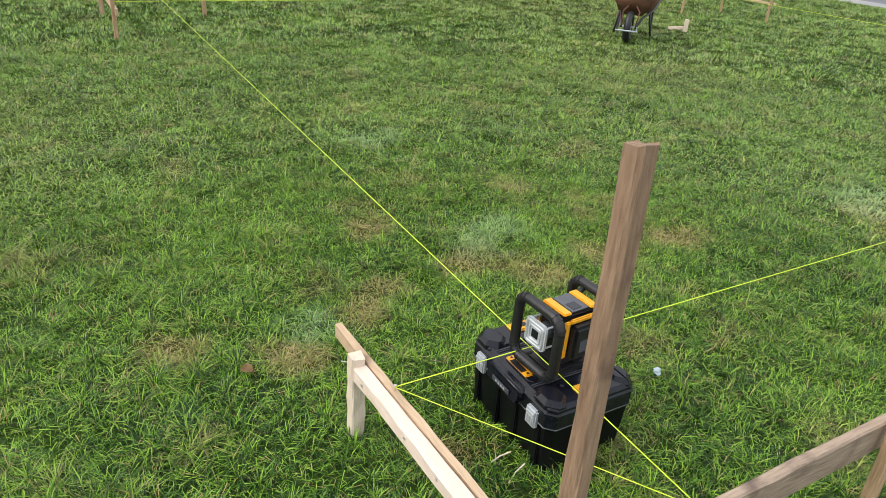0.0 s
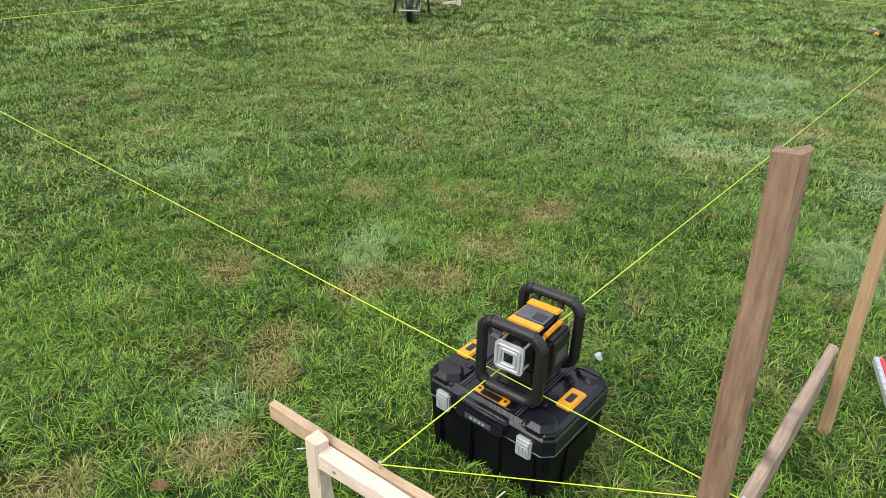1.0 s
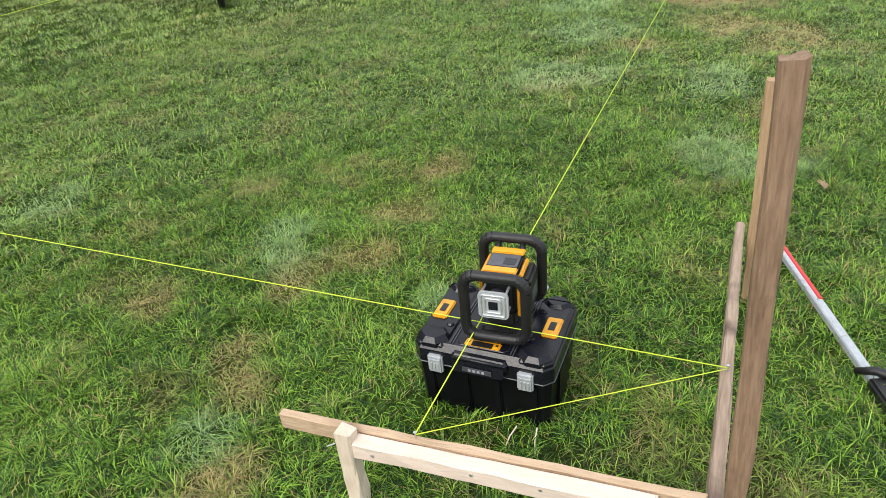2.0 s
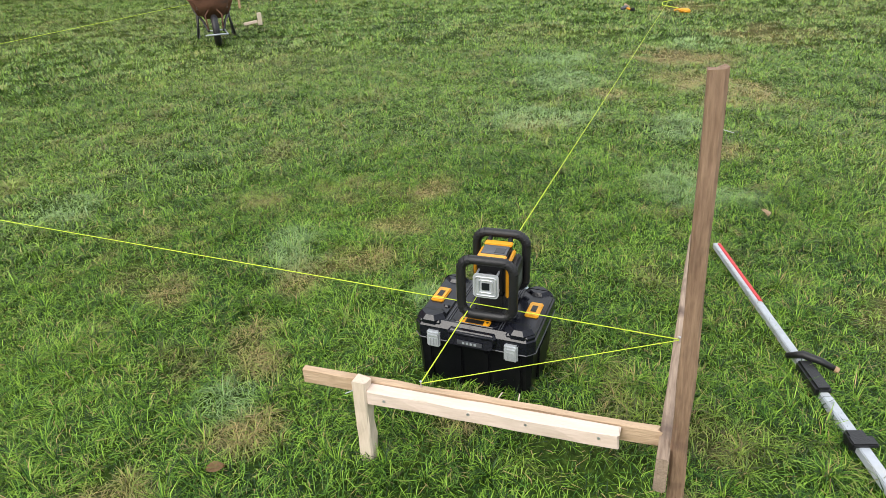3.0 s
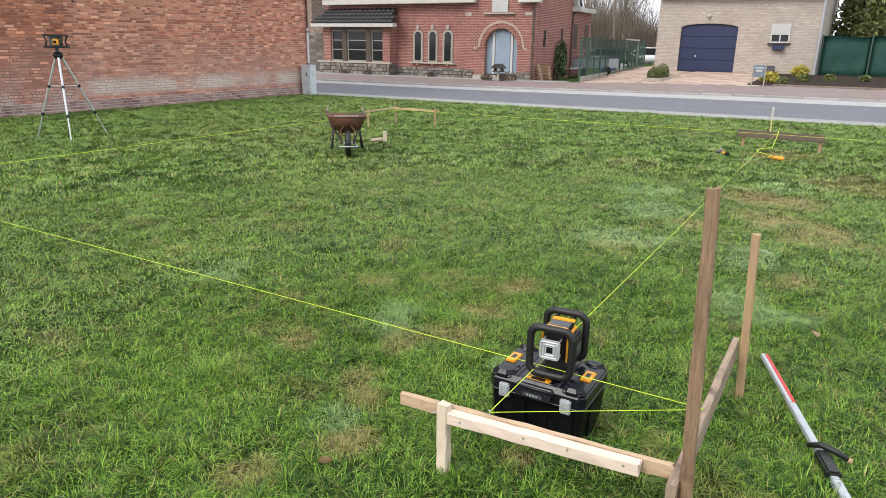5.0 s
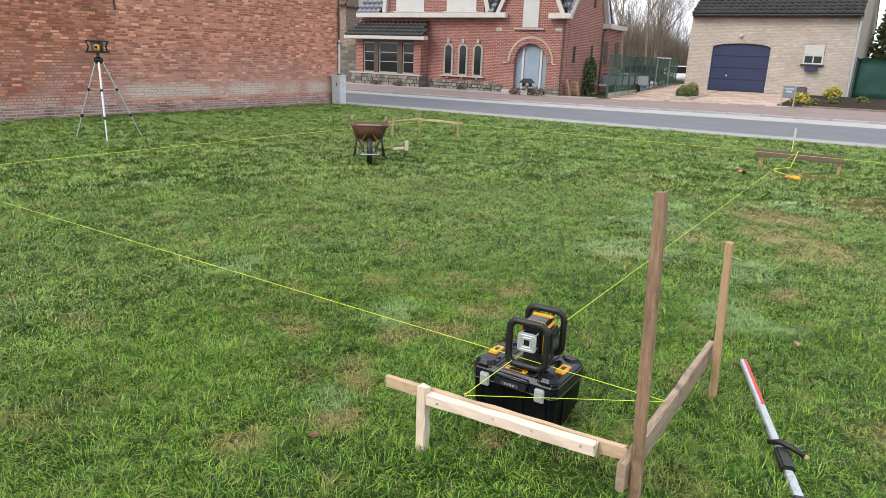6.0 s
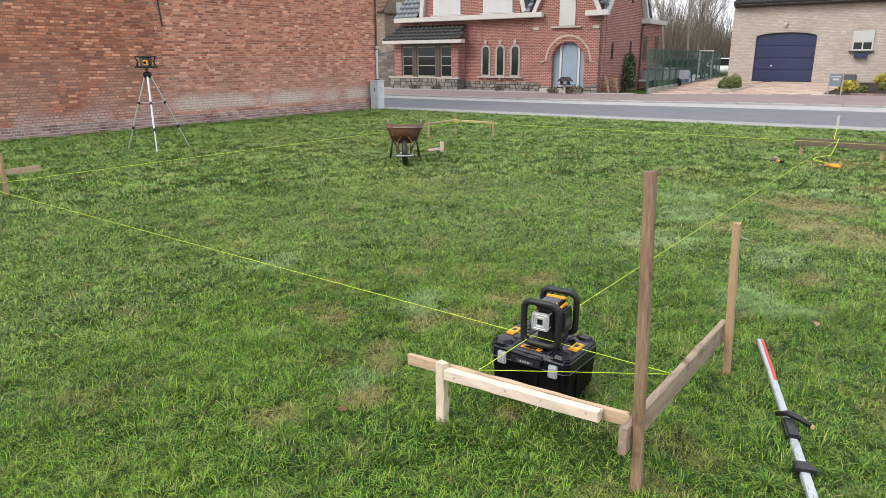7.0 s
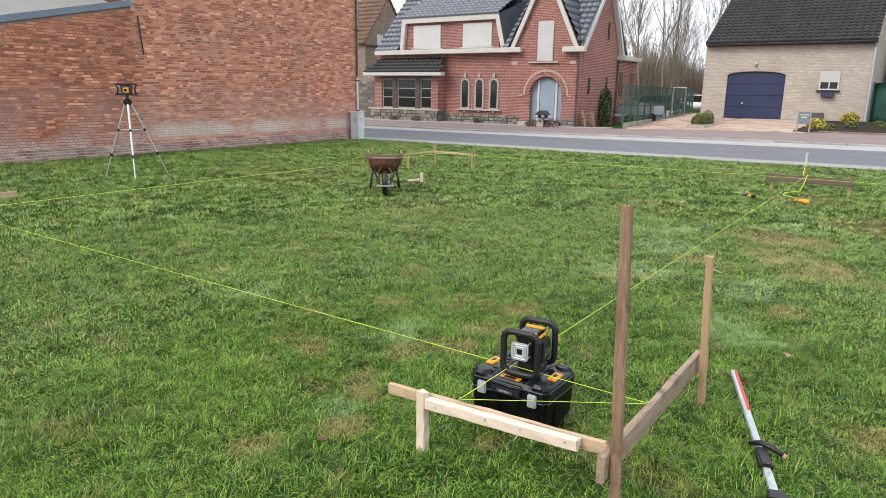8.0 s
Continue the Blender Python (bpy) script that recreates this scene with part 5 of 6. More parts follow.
def gable_side(bm, x0, x1, y0, ym, y1, z0, ze, zr):
    prism(bm, [(y0, z0), (y1, z0), (y1, ze), (ym, zr), (y0, ze)], x1 - x0, Matrix(((0, 1, 0, x0), (1, 0, 0, 0), (0, 0, 1, 0), (0, 0, 0, 1))))


def arch_points(cx, w, z_spring, n=12, rise_=None):
    r = w / 2
    k = (rise_ or r) / r
    return [(cx + r * math.cos(a), z_spring + r * k * math.sin(a)) for a in (math.pi * i / n for i in range(n + 1))]


H = thing("brick_house", pose(0, 0, 0), "red brick house with dormer, porch gable and blue-grey roof", "house")
Y = 28.30
# main block: front wall, right gable side, back
bm = bmesh.new()
prism(bm, [(-23.75, -0.2), (-15.5, -0.2), (-15.5, 3.35), (-23.75, 3.35)], 0.3, pose(0, Y, 0))
part("front_wall", bm, M["brick_house"], H)
bm = bmesh.new()
gable_side(bm, -12.35, -12.05, Y + 0.3, 31.1, 33.0, -0.2, 3.30, 6.75)
part("side_gable_wall", bm, M["brick_house"], H)
bm = bmesh.new()
gable_side(bm, -23.75, -23.45, Y + 0.3, 31.1, 33.9, -0.2, 3.35, 6.75)
part("left_gable_wall", bm, M["brick_house"], H)
part("back_wall", slab(-23.45, -12.35, 33.3, 33.6, -0.2, 3.3), M["brick_house"], H)
part("stone_plinth", slab(-19.33, -15.5, Y - 0.03, Y, -0.2, 0.45, bevel=0.01), M["stone"], H, "rough grey stone plinth")
# porch gable block
bm = bmesh.new()
door_arch = arch_points(-13.62, 1.62, 1.42, 14)
outer = [(-15.5, -0.2), (-14.43, -0.2)] + door_arch[::-1] + [(-12.81, -0.2), (-12.0, -0.2), (-12.0, 3.35), (-13.75, 6.75), (-15.5, 3.35)]
prism(bm, outer, 0.3, pose(0, Y - 0.10, 0))
bmesh.ops.triangulate(bm, faces=[f for f in bm.faces if len(f.verts) > 4])
part("porch_gable_wall", bm, M["brick_house"], H)
part("porch_side", slab(-12.0, -11.98, Y + 0.2, Y + 0.4, -0.2, 3.3), M["brick_house"], H)
part("porch_plinth", slab(-15.53, -14.45, Y - 0.13, Y - 0.1, -0.2, 0.26, bevel=0.01), M["stone"], H, "rough stone plinth")
part("porch_plinth", slab(-12.79, -11.97, Y - 0.13, Y - 0.1, -0.2, 0.22, bevel=0.01), M["stone"], H, "rough stone plinth")
ring = bmesh.new()
oo, ii = arch_points(-13.62, 2.30, 1.42, 20), arch_points(-13.62, 2.10, 1.42, 20)
prism(ring, oo + ii[::-1], 0.04, pose(0, Y - 0.14, 0))
part("arch_moulding", ring, M["pavers"], H, "pinkish stone arch moulding")
for k in range(26):
    a = math.pi * (k + 0.5) / 26
    part("arch_brick", slab(0.835, 1.035, -0.03, 0.03, -0.052, 0.052, bevel=0.004), M["brick_house"], H, m=Matrix.Translation((-13.62, Y - 0.11, 1.42)) @ Matrix.Rotation(-a, 4, "Y"))
for x in (-14.90, -12.42):
    part("impost", slab(x - 0.10, x + 0.10, Y - 0.15, Y - 0.1, 1.36, 1.42, bevel=0.008), M["limestone"], H)
door = part("door_1", slab(-14.43, -12.81, Y + 0.12, Y + 0.17, 0.25, 2.30), M["door_blue"], H, "grey-blue arched front door")
for x in (-14.06, -13.16):
    part("door_post", slab(x - 0.055, x + 0.055, Y + 0.06, Y + 0.12, 0.25, 2.16, bevel=0.008), M["shutter"], door, "pale door post")
part("door_leaf", slab(-13.98, -13.24, Y + 0.08, Y + 0.118, 0.27, 2.14, bevel=0.01), M["door_blue"], door)
part("door_step", slab(-14.9, -12.85, Y - 0.35, Y - 0.14, -0.05, 0.22, bevel=0.02), M["limestone"], H, "pale stone door step")
# tall shuttered window in the porch gable
gw = part("gable_window", slab(-14.10, -13.32, Y - 0.16, Y - 0.11, 2.93, 4.66, bevel=0.008), M["shutter"], H, "closed cream roller shutter")
for k in range(20):
    part("slat", slab(-14.08, -13.34, Y - 0.168, Y - 0.158, 2.95 + k * 0.085, 3.02 + k * 0.085, bevel=0.006), M["shutter"], gw)
part("gable_sill", slab(-14.50, -13.0, Y - 0.22, Y - 0.1, 2.84, 2.91, bevel=0.01), M["limestone"], H, "stone sill")
for x in (-15.30, -12.33):
    part("corner_stone", slab(x - 0.16, x + 0.16, Y - 0.13, Y - 0.1, 2.78, 2.92, bevel=0.01), M["limestone"], H, "pale stone block")
# fascias and gutters
part("gutter_fascia", slab(-23.65, -14.85, Y - 0.42, Y - 0.16, 3.33, 3.56, bevel=0.02), M["white_paint"], H, "white boxed gutter")
part("gutter_fascia", slab(-12.75, -11.68, Y - 0.42, Y - 0.16, 3.30, 3.53, bevel=0.02), M["white_paint"], H, "white boxed gutter")
part("rear_fascia", slab(-12.4, -11.62, 32.65, 33.25, 3.13, 3.36, bevel=0.02), M["white_paint"], H, "white boxed gutter end")
for sx in (-1, 1):
    a, b = Vector((-13.75 + sx * 1.62, Y - 0.25, 3.50)), Vector((-13.75, Y - 0.25, 6.85))
    d = (b - a)
    m = Matrix.Translation(a) @ d.to_track_quat("Z", "Y").to_matrix().to_4x4()
    part("verge_board", slab(-0.09, 0.09, -0.05, 0.05, 0, d.length), M["white_paint"], H, "white verge board", m=Matrix.Translation((a + b) / 2) @ Matrix.Rotation(math.atan2(d.x, d.z), 4, "Y") @ Matrix.Translation((0, 0, -d.length / 2)))
for y0, y1, z0, z1 in ((28.35, 31.1, 3.5, 6.85), (33.1, 31.1, 3.2, 6.85)):
    a, b = Vector((-11.88, y0, z0)), Vector((-11.88, y1, z1))
    d = b - a
    part("side_verge", slab(-0.16, 0.06, -0.09, 0.09, 0, d.length), M["shutter"], H, "pale verge board", m=Matrix.Translation(a) @ Matrix.Rotation(-math.atan2(d.y, d.z), 4, "X"))
# roofs
tiled_roof("main_roof", H, (-23.65, Y - 0.30, 3.52), (11.75, 0, 0), (0, 3.1, 3.3), (0.30, 0.36), "slate", clip=lambda s, t: not (0.12 < s < 0.67 and t < 0.42) and not (s > 0.69 and abs(s - 0.84) < 0.155 * (1 - t)))
tiled_roof("rear_roof", H, (-24.0, 33.6, 3.4), (12.1, 0, 0), (0, -2.5, 3.4), (0.4, 0.45), "slate")
tiled_roof("porch_roof_left", H, (-15.65, Y - 0.22, 3.36), (0, 3.3, 0), (1.9, 0, 3.5), (0.30, 0.36), "slate", clip=lambda s, t: t > s - 0.05)
tiled_roof("porch_roof_right", H, (-11.85, Y - 0.22, 3.36), (0, 3.3, 0), (-1.9, 0, 3.5), (0.30, 0.36), "slate", clip=lambda s, t: t > s - 0.05)
# dormer
D = part("dormer", slab(-21.75, -16.15, Y - 0.12, Y + 2.2, 3.57, 4.95), M["brick_house"], H, "wide brick dormer")
bm = bmesh.new()
prism(bm, [(-22.0, 3.58), (-21.78, 3.58), (-21.62, 4.86), (-16.28, 4.86), (-15.95, 3.58), (-15.73, 3.58), (-16.12, 5.12), (-21.85, 5.12)], 0.25, pose(0, Y - 0.32, 0))
bmesh.ops.triangulate(bm, faces=[f for f in bm.faces if len(f.verts) > 4])
part("dormer_fascia", bm, M["white_paint"], D, "white dormer surround")
tiled_roof("dormer_roof", H, (-21.9, Y - 0.34, 5.12), (5.85, 0, 0), (0, 2.9, 1.55), (0.30, 0.34), "slate")
bm = bmesh.new()
for sx, x0, x1 in ((1, -16.1, -15.3),):
    v = [bm.verts.new(p) for p in ((-15.74, Y - 0.30, 3.58), (-14.9, Y + 0.6, 3.9), (-15.6, Y + 2.3, 6.1), (-16.1, Y - 0.3, 5.12))]
    bm.faces.new(v)
bmesh.ops.solidify(bm, geom=list(bm.faces), thickness=0.05)
part("dormer_cheek", bm, M["slate"], D, "slate-hung dormer cheek")
for x0, x1 in ((-21.22, -19.52), (-18.20, -16.55)):
    s_ = part("dormer_window", slab(x0, x1, Y - 0.17, Y - 0.12, 3.64, 4.74, bevel=0.008), M["shutter"], D, "closed cream roller shutter")
    part("dormer_sill", slab(x0 - 0.12, x1 + 0.12, Y - 0.24, Y - 0.12, 3.58, 3.63, bevel=0.008), M["shutter"], D)
# bay window with its small roof
bay = part("bay", slab(-23.75, -19.35, Y - 0.62, Y, -0.1, 0.56), M["stone"], H, "stone-faced bay base")
part("bay_wall", slab(-23.50, -23.02, Y - 0.58, Y, 0.56, 2.26), M["brick_house"], bay)
part("bay_wall", slab(-19.78, -19.35, Y - 0.58, Y, 0.56, 2.26), M["brick_house"], bay)
part("bay_lintel", slab(-23.02, -19.78, Y - 0.56, Y, 2.14, 2.26), M["brown_frame"], bay)
part("bay_sill", slab(-23.85, -19.27, Y - 0.68, Y - 0.5, 0.56, 0.64, bevel=0.01), M["limestone"], bay, "pale stone sill")
for x in (-22.15, -20.65):
    part("bay_pier", slab(x - 0.14, x + 0.14, Y - 0.57, Y, 0.64, 2.14), M["brown_frame"], bay)
for x0, x1 in ((-23.02, -22.29), (-22.01, -20.79), (-20.51, -19.78)):
    window(bay, x0, x1, Y - 0.48, 0.64, 2.14, bars=(1.2, 1.65))
part("bay_fascia", slab(-24.0, -18.9, Y - 0.98, Y - 0.62, 2.27, 2.46, bevel=0.02), M["white_paint"], bay, "white bay gutter")
tiled_roof("bay_roof", H, (-23.9, Y - 0.95, 2.44), (4.95, 0, 0), (0, 0.95, 0.68), (0.28, 0.30), "tile_dark", clip=lambda s, t: t < 0.5 or 0.08 < s < 0.95)


def stone_course(parent, x0, x1, y, z0, z1, seed):
    """Rough stones of uneven length in three courses, each proud of the wall by its own amount."""
    pick = random.Random(seed)
    cuts = (z0, z0 + (z1 - z0) * 0.36, z0 + (z1 - z0) * 0.70, z1)
    for za, zb in zip(cuts, cuts[1:]):
        x = x0
        while x < x1 - 0.12:
            w = min(pick.uniform(0.16, 0.42), x1 - x)
            proud = pick.uniform(0.03, 0.07)
            part("stone", slab(x + 0.012, x + w - 0.012, y - proud, y - 0.002, za + 0.01, zb - 0.01 + pick.uniform(-0.012, 0.004), bevel=0.012), M["stone_piece"], parent)
            x += w


stone_course(bay, -23.75, -19.35, Y - 0.62, 0.0, 0.55, 3)
stone_course(H, -19.33, -15.55, Y - 0.03, 0.0, 0.46, 4)
stone_course(H, -15.5, -14.95, Y - 0.13, 0.0, 0.44, 5)
stone_course(H, -12.75, -12.0, Y - 0.13, 0.0, 0.40, 6)
# three arched windows
for x in (-18.08, -17.25, -16.42):
    bm = bmesh.new()
    prism(bm, [(x - 0.27, 0.70), (x + 0.27, 0.70)] + arch_points(x, 0.54, 1.92, 10), 0.06, pose(0, Y - 0.05, 0))
    w = part("arched_window", bm, M["timber_frame"], H, "narrow arched window in pale stone")
    bm = bmesh.new()
    prism(bm, [(x - 0.17, 0.78), (x + 0.17, 0.78)] + arch_points(x, 0.34, 1.92, 10), 0.02, pose(0, Y - 0.066, 0))
    part("pane", bm, M["glass"], w, "dark pane")
    part("keystone", slab(x - 0.07, x + 0.07, Y - 0.09, Y - 0.045, 2.20, 2.40, bevel=0.008), M["limestone"], w)
    part("foot_stone", slab(x - 0.05, x + 0.05, Y - 0.09, Y - 0.02, 0.55, 0.64), M["limestone"], w)
part("long_sill", slab(-18.5, -15.98, Y - 0.14, Y, 0.63, 0.70, bevel=0.008), M["limestone"], H, "pale stone sill")
bm = bmesh.new()
tube(bm, [(-12.05, Y - 0.2, 0.0), (-12.05, Y - 0.2, 3.0), (-12.05, Y - 0.35, 3.35)], 0.045, 8)
part("downpipe", bm, M["brown_frame"], H, "brown downpipe")
bm = bmesh.new()
tube(bm, [(-11.98, 32.7, 0.0), (-11.98, 32.7, 2.9), (-11.98, 32.9, 3.2)], 0.045, 8)
part("downpipe", bm, M["brown_frame"], H, "brown downpipe")
for y, z0, z1 in ((29.3, 1.5, 2.2), (31.3, 4.0, 4.8), (31.4, 1.7, 2.3)):
    part("side_slit", slab(-12.06, -12.03, y, y + 0.22, z0, z1), M["glass"], H, "narrow dark side window")
# rear annexe of the house
part("annexe_wall", slab(-13.2, -12.5, 33.6, 36.8, -0.2, 3.2), M["brick_house"], H, "lower brick rear wing")
part("annexe_fascia", slab(-13.3, -12.3, 33.4, 37.0, 3.2, 3.42, bevel=0.02), M["white_paint"], H, "white flat roof edge")
for y in (34.3, 35.9):
    part("annexe_slit", slab(-12.51, -12.48, y, y + 0.5, 1.4, 2.6), M["brown_frame"], H)


def clump(name, parent, centre, size, count, leaf_size, material, seed, label=""):
    """Foliage of many small leaf faces within a rough ellipsoid."""
    rng = np.random.default_rng(seed)
    d = rng.normal(size=(count, 3))
    d /= np.linalg.norm(d, axis=1)[:, None]
    r = rng.random(count) ** 0.45 * (0.75 + 0.4 * lattice(d[:, 0] * 3 + 5, d[:, 1] * 3 + d[:, 2] * 2, seed))
    c = np.array(centre) + d * r[:, None] * np.array(size)
    a, b = rng.normal(size=(count, 3)), rng.normal(size=(count, 3))
    a /= np.linalg.norm(a, axis=1)[:, None]
    b -= a * (a * b).sum(1)[:, None]
    b /= np.linalg.norm(b, axis=1)[:, None]
    s = leaf_size * rng.uniform(0.6, 1.3, count)[:, None]
    v = np.stack([c - a * s, c + b * s * 0.5, c + a * s, c - b * s * 0.5], 1).reshape(-1, 3)
    f = np.arange(count)[:, None] * 4 + np.arange(4)
    ob = from_arrays(name, v, f, M[material])
    if parent is not None:
        ob.parent = parent
    if label:
        tagged(ob, label)
    return ob


ivy = thing("ivy", pose(-11.75, 30.7, 0), "dark green ivy climbing a brick side wall", "climbing plant")
bm = bmesh.new()
tube(bm, [(-0.2, 0, -0.1), (-0.22, 0.1, 1.0), (-0.2, 0.2, 1.9)], [0.03, 0.02, 0.01], 6)
part("stem", bm, M["bark"], ivy)
clump("leaves", ivy, (-0.15, 0.55, 1.25), (0.2, 0.75, 0.60), 800, 0.07, "ivy", 5)
clump("leaves", ivy, (0.0, 0.2, 0.55), (0.3, 0.5, 0.75), 700, 0.07, "ivy", 6)
clump("leaves", ivy, (-0.15, 0.55, 0.8), (0.22, 0.35, 0.8), 400, 0.07, "ivy", 7)
for k, (x, y, a) in enumerate(((-11.85, 28.55, 18), (-11.6, 28.9, 14))):
    pal = thing("wooden_pallet", pose(x, y, 0.05, 0, -a, 60), "broken wooden pallet leaning on a brick wall", "pallet", "leaning pallets")
    for i in range(2):
        part("stringer", slab(-0.03, 0.03, -0.25 + 0.44 * i, -0.19 + 0.44 * i, 0, 0.75 - 0.15 * k), M["wood_plank"], pal)
    for i in range(4):
        part("slat", slab(0.03, 0.05, -0.28, 0.28, 0.05 + i * 0.17, 0.14 + i * 0.17), M["wood_stake"], pal)

bird = thing("bird_house", pose(-13.05, 26.9, 0.03) @ Matrix.Scale(0.72, 4), "dark thatched bird table on a post by a door", "bird table")
part("pole", slab(-0.06, 0.06, -0.06, 0.06, 0, 0.55), M["limestone"], bird)
part("tray", slab(-0.30, 0.30, -0.25, 0.25, 0.55, 0.60, bevel=0.01), M["brown_frame"], bird)
for sx in (-0.22, 0.22):
    part("corner_pole", slab(sx - 0.03, sx + 0.03, -0.18, 0.18, 0.60, 0.80), M["brown_frame"], bird)
bm = bmesh.new()
prism(bm, [(-0.42, 0.76), (0.42, 0.76), (0.12, 1.02), (-0.12, 1.02)], 0.6, pose(0, -0.3, 0))
part("roof", bm, M["dark_metal"], bird, "dark pitched roof")
for k, (x, y, r) in enumerate(((-13.6, 26.9, 0.3), (-12.6, 27.0, 0.4), (-13.0, 27.2, 0.3), (-14.1, 27.6, 0.2), (-17.2, 28.0, 0.22), (-20.5, 27.4, 0.25), (-22.0, 27.4, 0.22))):
    sh = thing("low_shrub", pose(x, y, 0.04), "low bare brown shrub before a house", "shrub", "front shrubs")
    clump("twigs", sh, (0, 0, r * 0.5), (r, r * 0.7, r * 0.6), 260, 0.05, "twig", 30 + k)
    bm = bmesh.new()
    tube(bm, [(0, 0, 0), (0, 0, r * 0.5)], 0.02, 5)
    part("stem", bm, M["bark"], sh)

# neighbour at the far left
N0 = thing("brown_house", pose(0, 0, 0), "old brown brick house with a brown tiled roof", "house")
bm = bmesh.new()
gable_side(bm, -40.0, -30.5, 34.9, 37.3, 39.7, -0.3, 4.7, 7.6)
part("wall", bm, M["brick_brown"], N0)
tiled_roof("roof", N0, (-40.0, 34.7, 4.5), (9.6, 0, 0), (0, 2.6, 3.15), (0.32, 0.36), "tile_brown")
tiled_roof("rear_slope", N0, (-40.0, 39.9, 4.5), (9.6, 0, 0), (0, -2.6, 3.15), (0.5, 0.5), "tile_brown")
part("verge", slab(-30.48, -30.35, 34.8, 39.8, 4.4, 4.5), M["brown_frame"], N0)
part("small_window", slab(-30.5, -30.46, 36.1, 36.7, 4.4, 5.2), M["shutter"], N0, "pale shuttered window")
part("front_extension", slab(-31.5, -26.0, 31.0, 33.5, -0.3, 2.4), M["brick_brown"], N0)
part("stone_gate_wall", slab(-26.2, -23.9, 28.3, 28.6, -0.2, 2.0), M["stone"], N0, "pale stone garden wall")

# ---------------------------------------------------------------- yellow garage house
G_ = thing("garage_house", pose(0, 0, 0), "yellow brick house with navy garage door and dark tiles", "house")
YG = 36.6
bm = bmesh.new()
gar = arch_points(-6.35, 2.68, 2.50, 14, 0.20)
prism(bm, [(-8.85, 0.0), (-7.69, 0.0)] + gar[::-1] + [(-5.01, 0.0), (-1.42, 0.0), (-1.42, 4.0), (-8.85, 4.0)], 0.3, pose(0, YG, 0))
bmesh.ops.triangulate(bm, faces=[f for f in bm.faces if len(f.verts) > 4])
part("front_wall", bm, M["brick_yellow"], G_)
bm = bmesh.new()
gable_side(bm, -8.85, -8.55, YG + 0.3, 43.6, 50.6, 0.0, 4.0, 8.1)
part("left_wall", bm, M["brick_yellow"], G_)
bm = bmesh.new()
gable_side(bm, -1.72, -1.42, YG + 0.3, 43.6, 50.6, 0.0, 4.0, 8.1)
part("right_wall", bm, M["brick_yellow"], G_)
part("back_wall", slab(-8.55, -1.72, 50.3, 50.6, 0, 4.0), M["brick_yellow"], G_)
gd = part("door_2", slab(-7.72, -4.98, YG + 0.14, YG + 0.2, 0.38, 2.75), M["garage_blue"], G_, "navy blue up-and-over garage door")
for k in range(4):
    part("door_panel", slab(-7.69, -5.01, YG + 0.11, YG + 0.14, 0.42 + k * 0.56, 0.95 + k * 0.56, bevel=0.012), M["garage_blue"], gd)
bm = bmesh.new()
tube(bm, [(-6.88, YG + 0.1, 1.15), (-6.88, YG + 0.07, 1.15)], 0.045, 10)
part("door_handle", bm, M["silver"], gd, "round lock handle")
for k in range(26):
    f = (k + 0.5) / 26
    a = math.pi * (0.16 + 0.68 * f)
    x = -6.35 + 1.36 * (1 - 2 * f)
    z = 2.50 + 0.2 * math.sqrt(max(0.0, 1 - (1 - 2 * f) ** 2)) + 0.01
    part("arch_brick", slab(-0.046, 0.046, -0.012, 0.05, 0.01, 0.21, bevel=0.003), M["brick_yellow"], G_, m=Matrix.Translation((x, YG, z)) @ Matrix.Rotation((0.5 - f) * 0.6, 4, "Y"))
w2 = window(G_, -3.53, -2.70, YG - 0.03, 1.83, 2.25, "shutter", posts=(-3.115,), name="window_2")
part("roller_shutter", slab(-3.53, -2.70, YG - 0.06, YG - 0.01, 2.25, 2.70, bevel=0.006), M["shutter"], w2, "half lowered white roller shutter")
for k in range(6):
    part("shutter_slat", slab(-3.51, -2.72, YG - 0.07, YG - 0.055, 2.26 + k * 0.073, 2.32 + k * 0.073, bevel=0.005), M["shutter"], w2)
part("sill", slab(-3.62, -2.62, YG - 0.14, YG, 1.76, 1.82, bevel=0.008), M["dark_metal"], G_, "dark sill")
for k in range(13):
    part("lintel_brick", slab(-3.60 + k * 0.075, -3.532 + k * 0.075, YG - 0.012, YG, 2.72, 2.92, bevel=0.003), M["brick_yellow"], G_)
planter = thing("window_planter", pose(-3.12, YG - 0.16, 1.52), "dark blue planter box hung under a window", "planter")
part("box", slab(-0.26, 0.26, -0.11, 0.11, 0, 0.20, bevel=0.01), M["garage_blue"], planter)
part("soil", slab(-0.24, 0.24, -0.09, 0.09, 0.2, 0.215), M["soil"], planter)
lamp = thing("wall_lamp", pose(-6.4, YG - 0.08, 3.08), "small white outdoor wall lamp", "lamp")
part("bracket", slab(-0.12, 0.12, 0.02, 0.08, -0.03, 0.05, bevel=0.01), M["white_paint"], lamp)
bm = bmesh.new()
tube(bm, [(0, 0, -0.10), (0, -0.02, 0.06)], [0.07, 0.05], 10)
part("shade", bm, M["white_paint"], lamp, smooth=True)
gut = bmesh.new()
tube(gut, [(-8.80, YG - 0.30, 4.02), (-1.38, YG - 0.30, 4.02)], 0.085, 10)
part("gutter", gut, M["dark_metal"], G_, "dark half-round gutter")
for k in range(10):
    part("gutter_bracket", slab(-8.74 + k * 0.81, -8.71 + k * 0.81, YG - 0.40, YG - 0.2, 3.93, 4.11), M["dark_metal"], G_)
part("eave_board", slab(-8.80, -1.40, YG - 0.22, YG, 3.90, 4.02), M["brown_frame"], G_)
pipe = bmesh.new()
tube(pipe, [(-1.44, YG - 0.28, 3.98), (-1.46, YG - 0.10, 3.75), (-1.46, YG - 0.10, 0.3)], 0.05, 10)
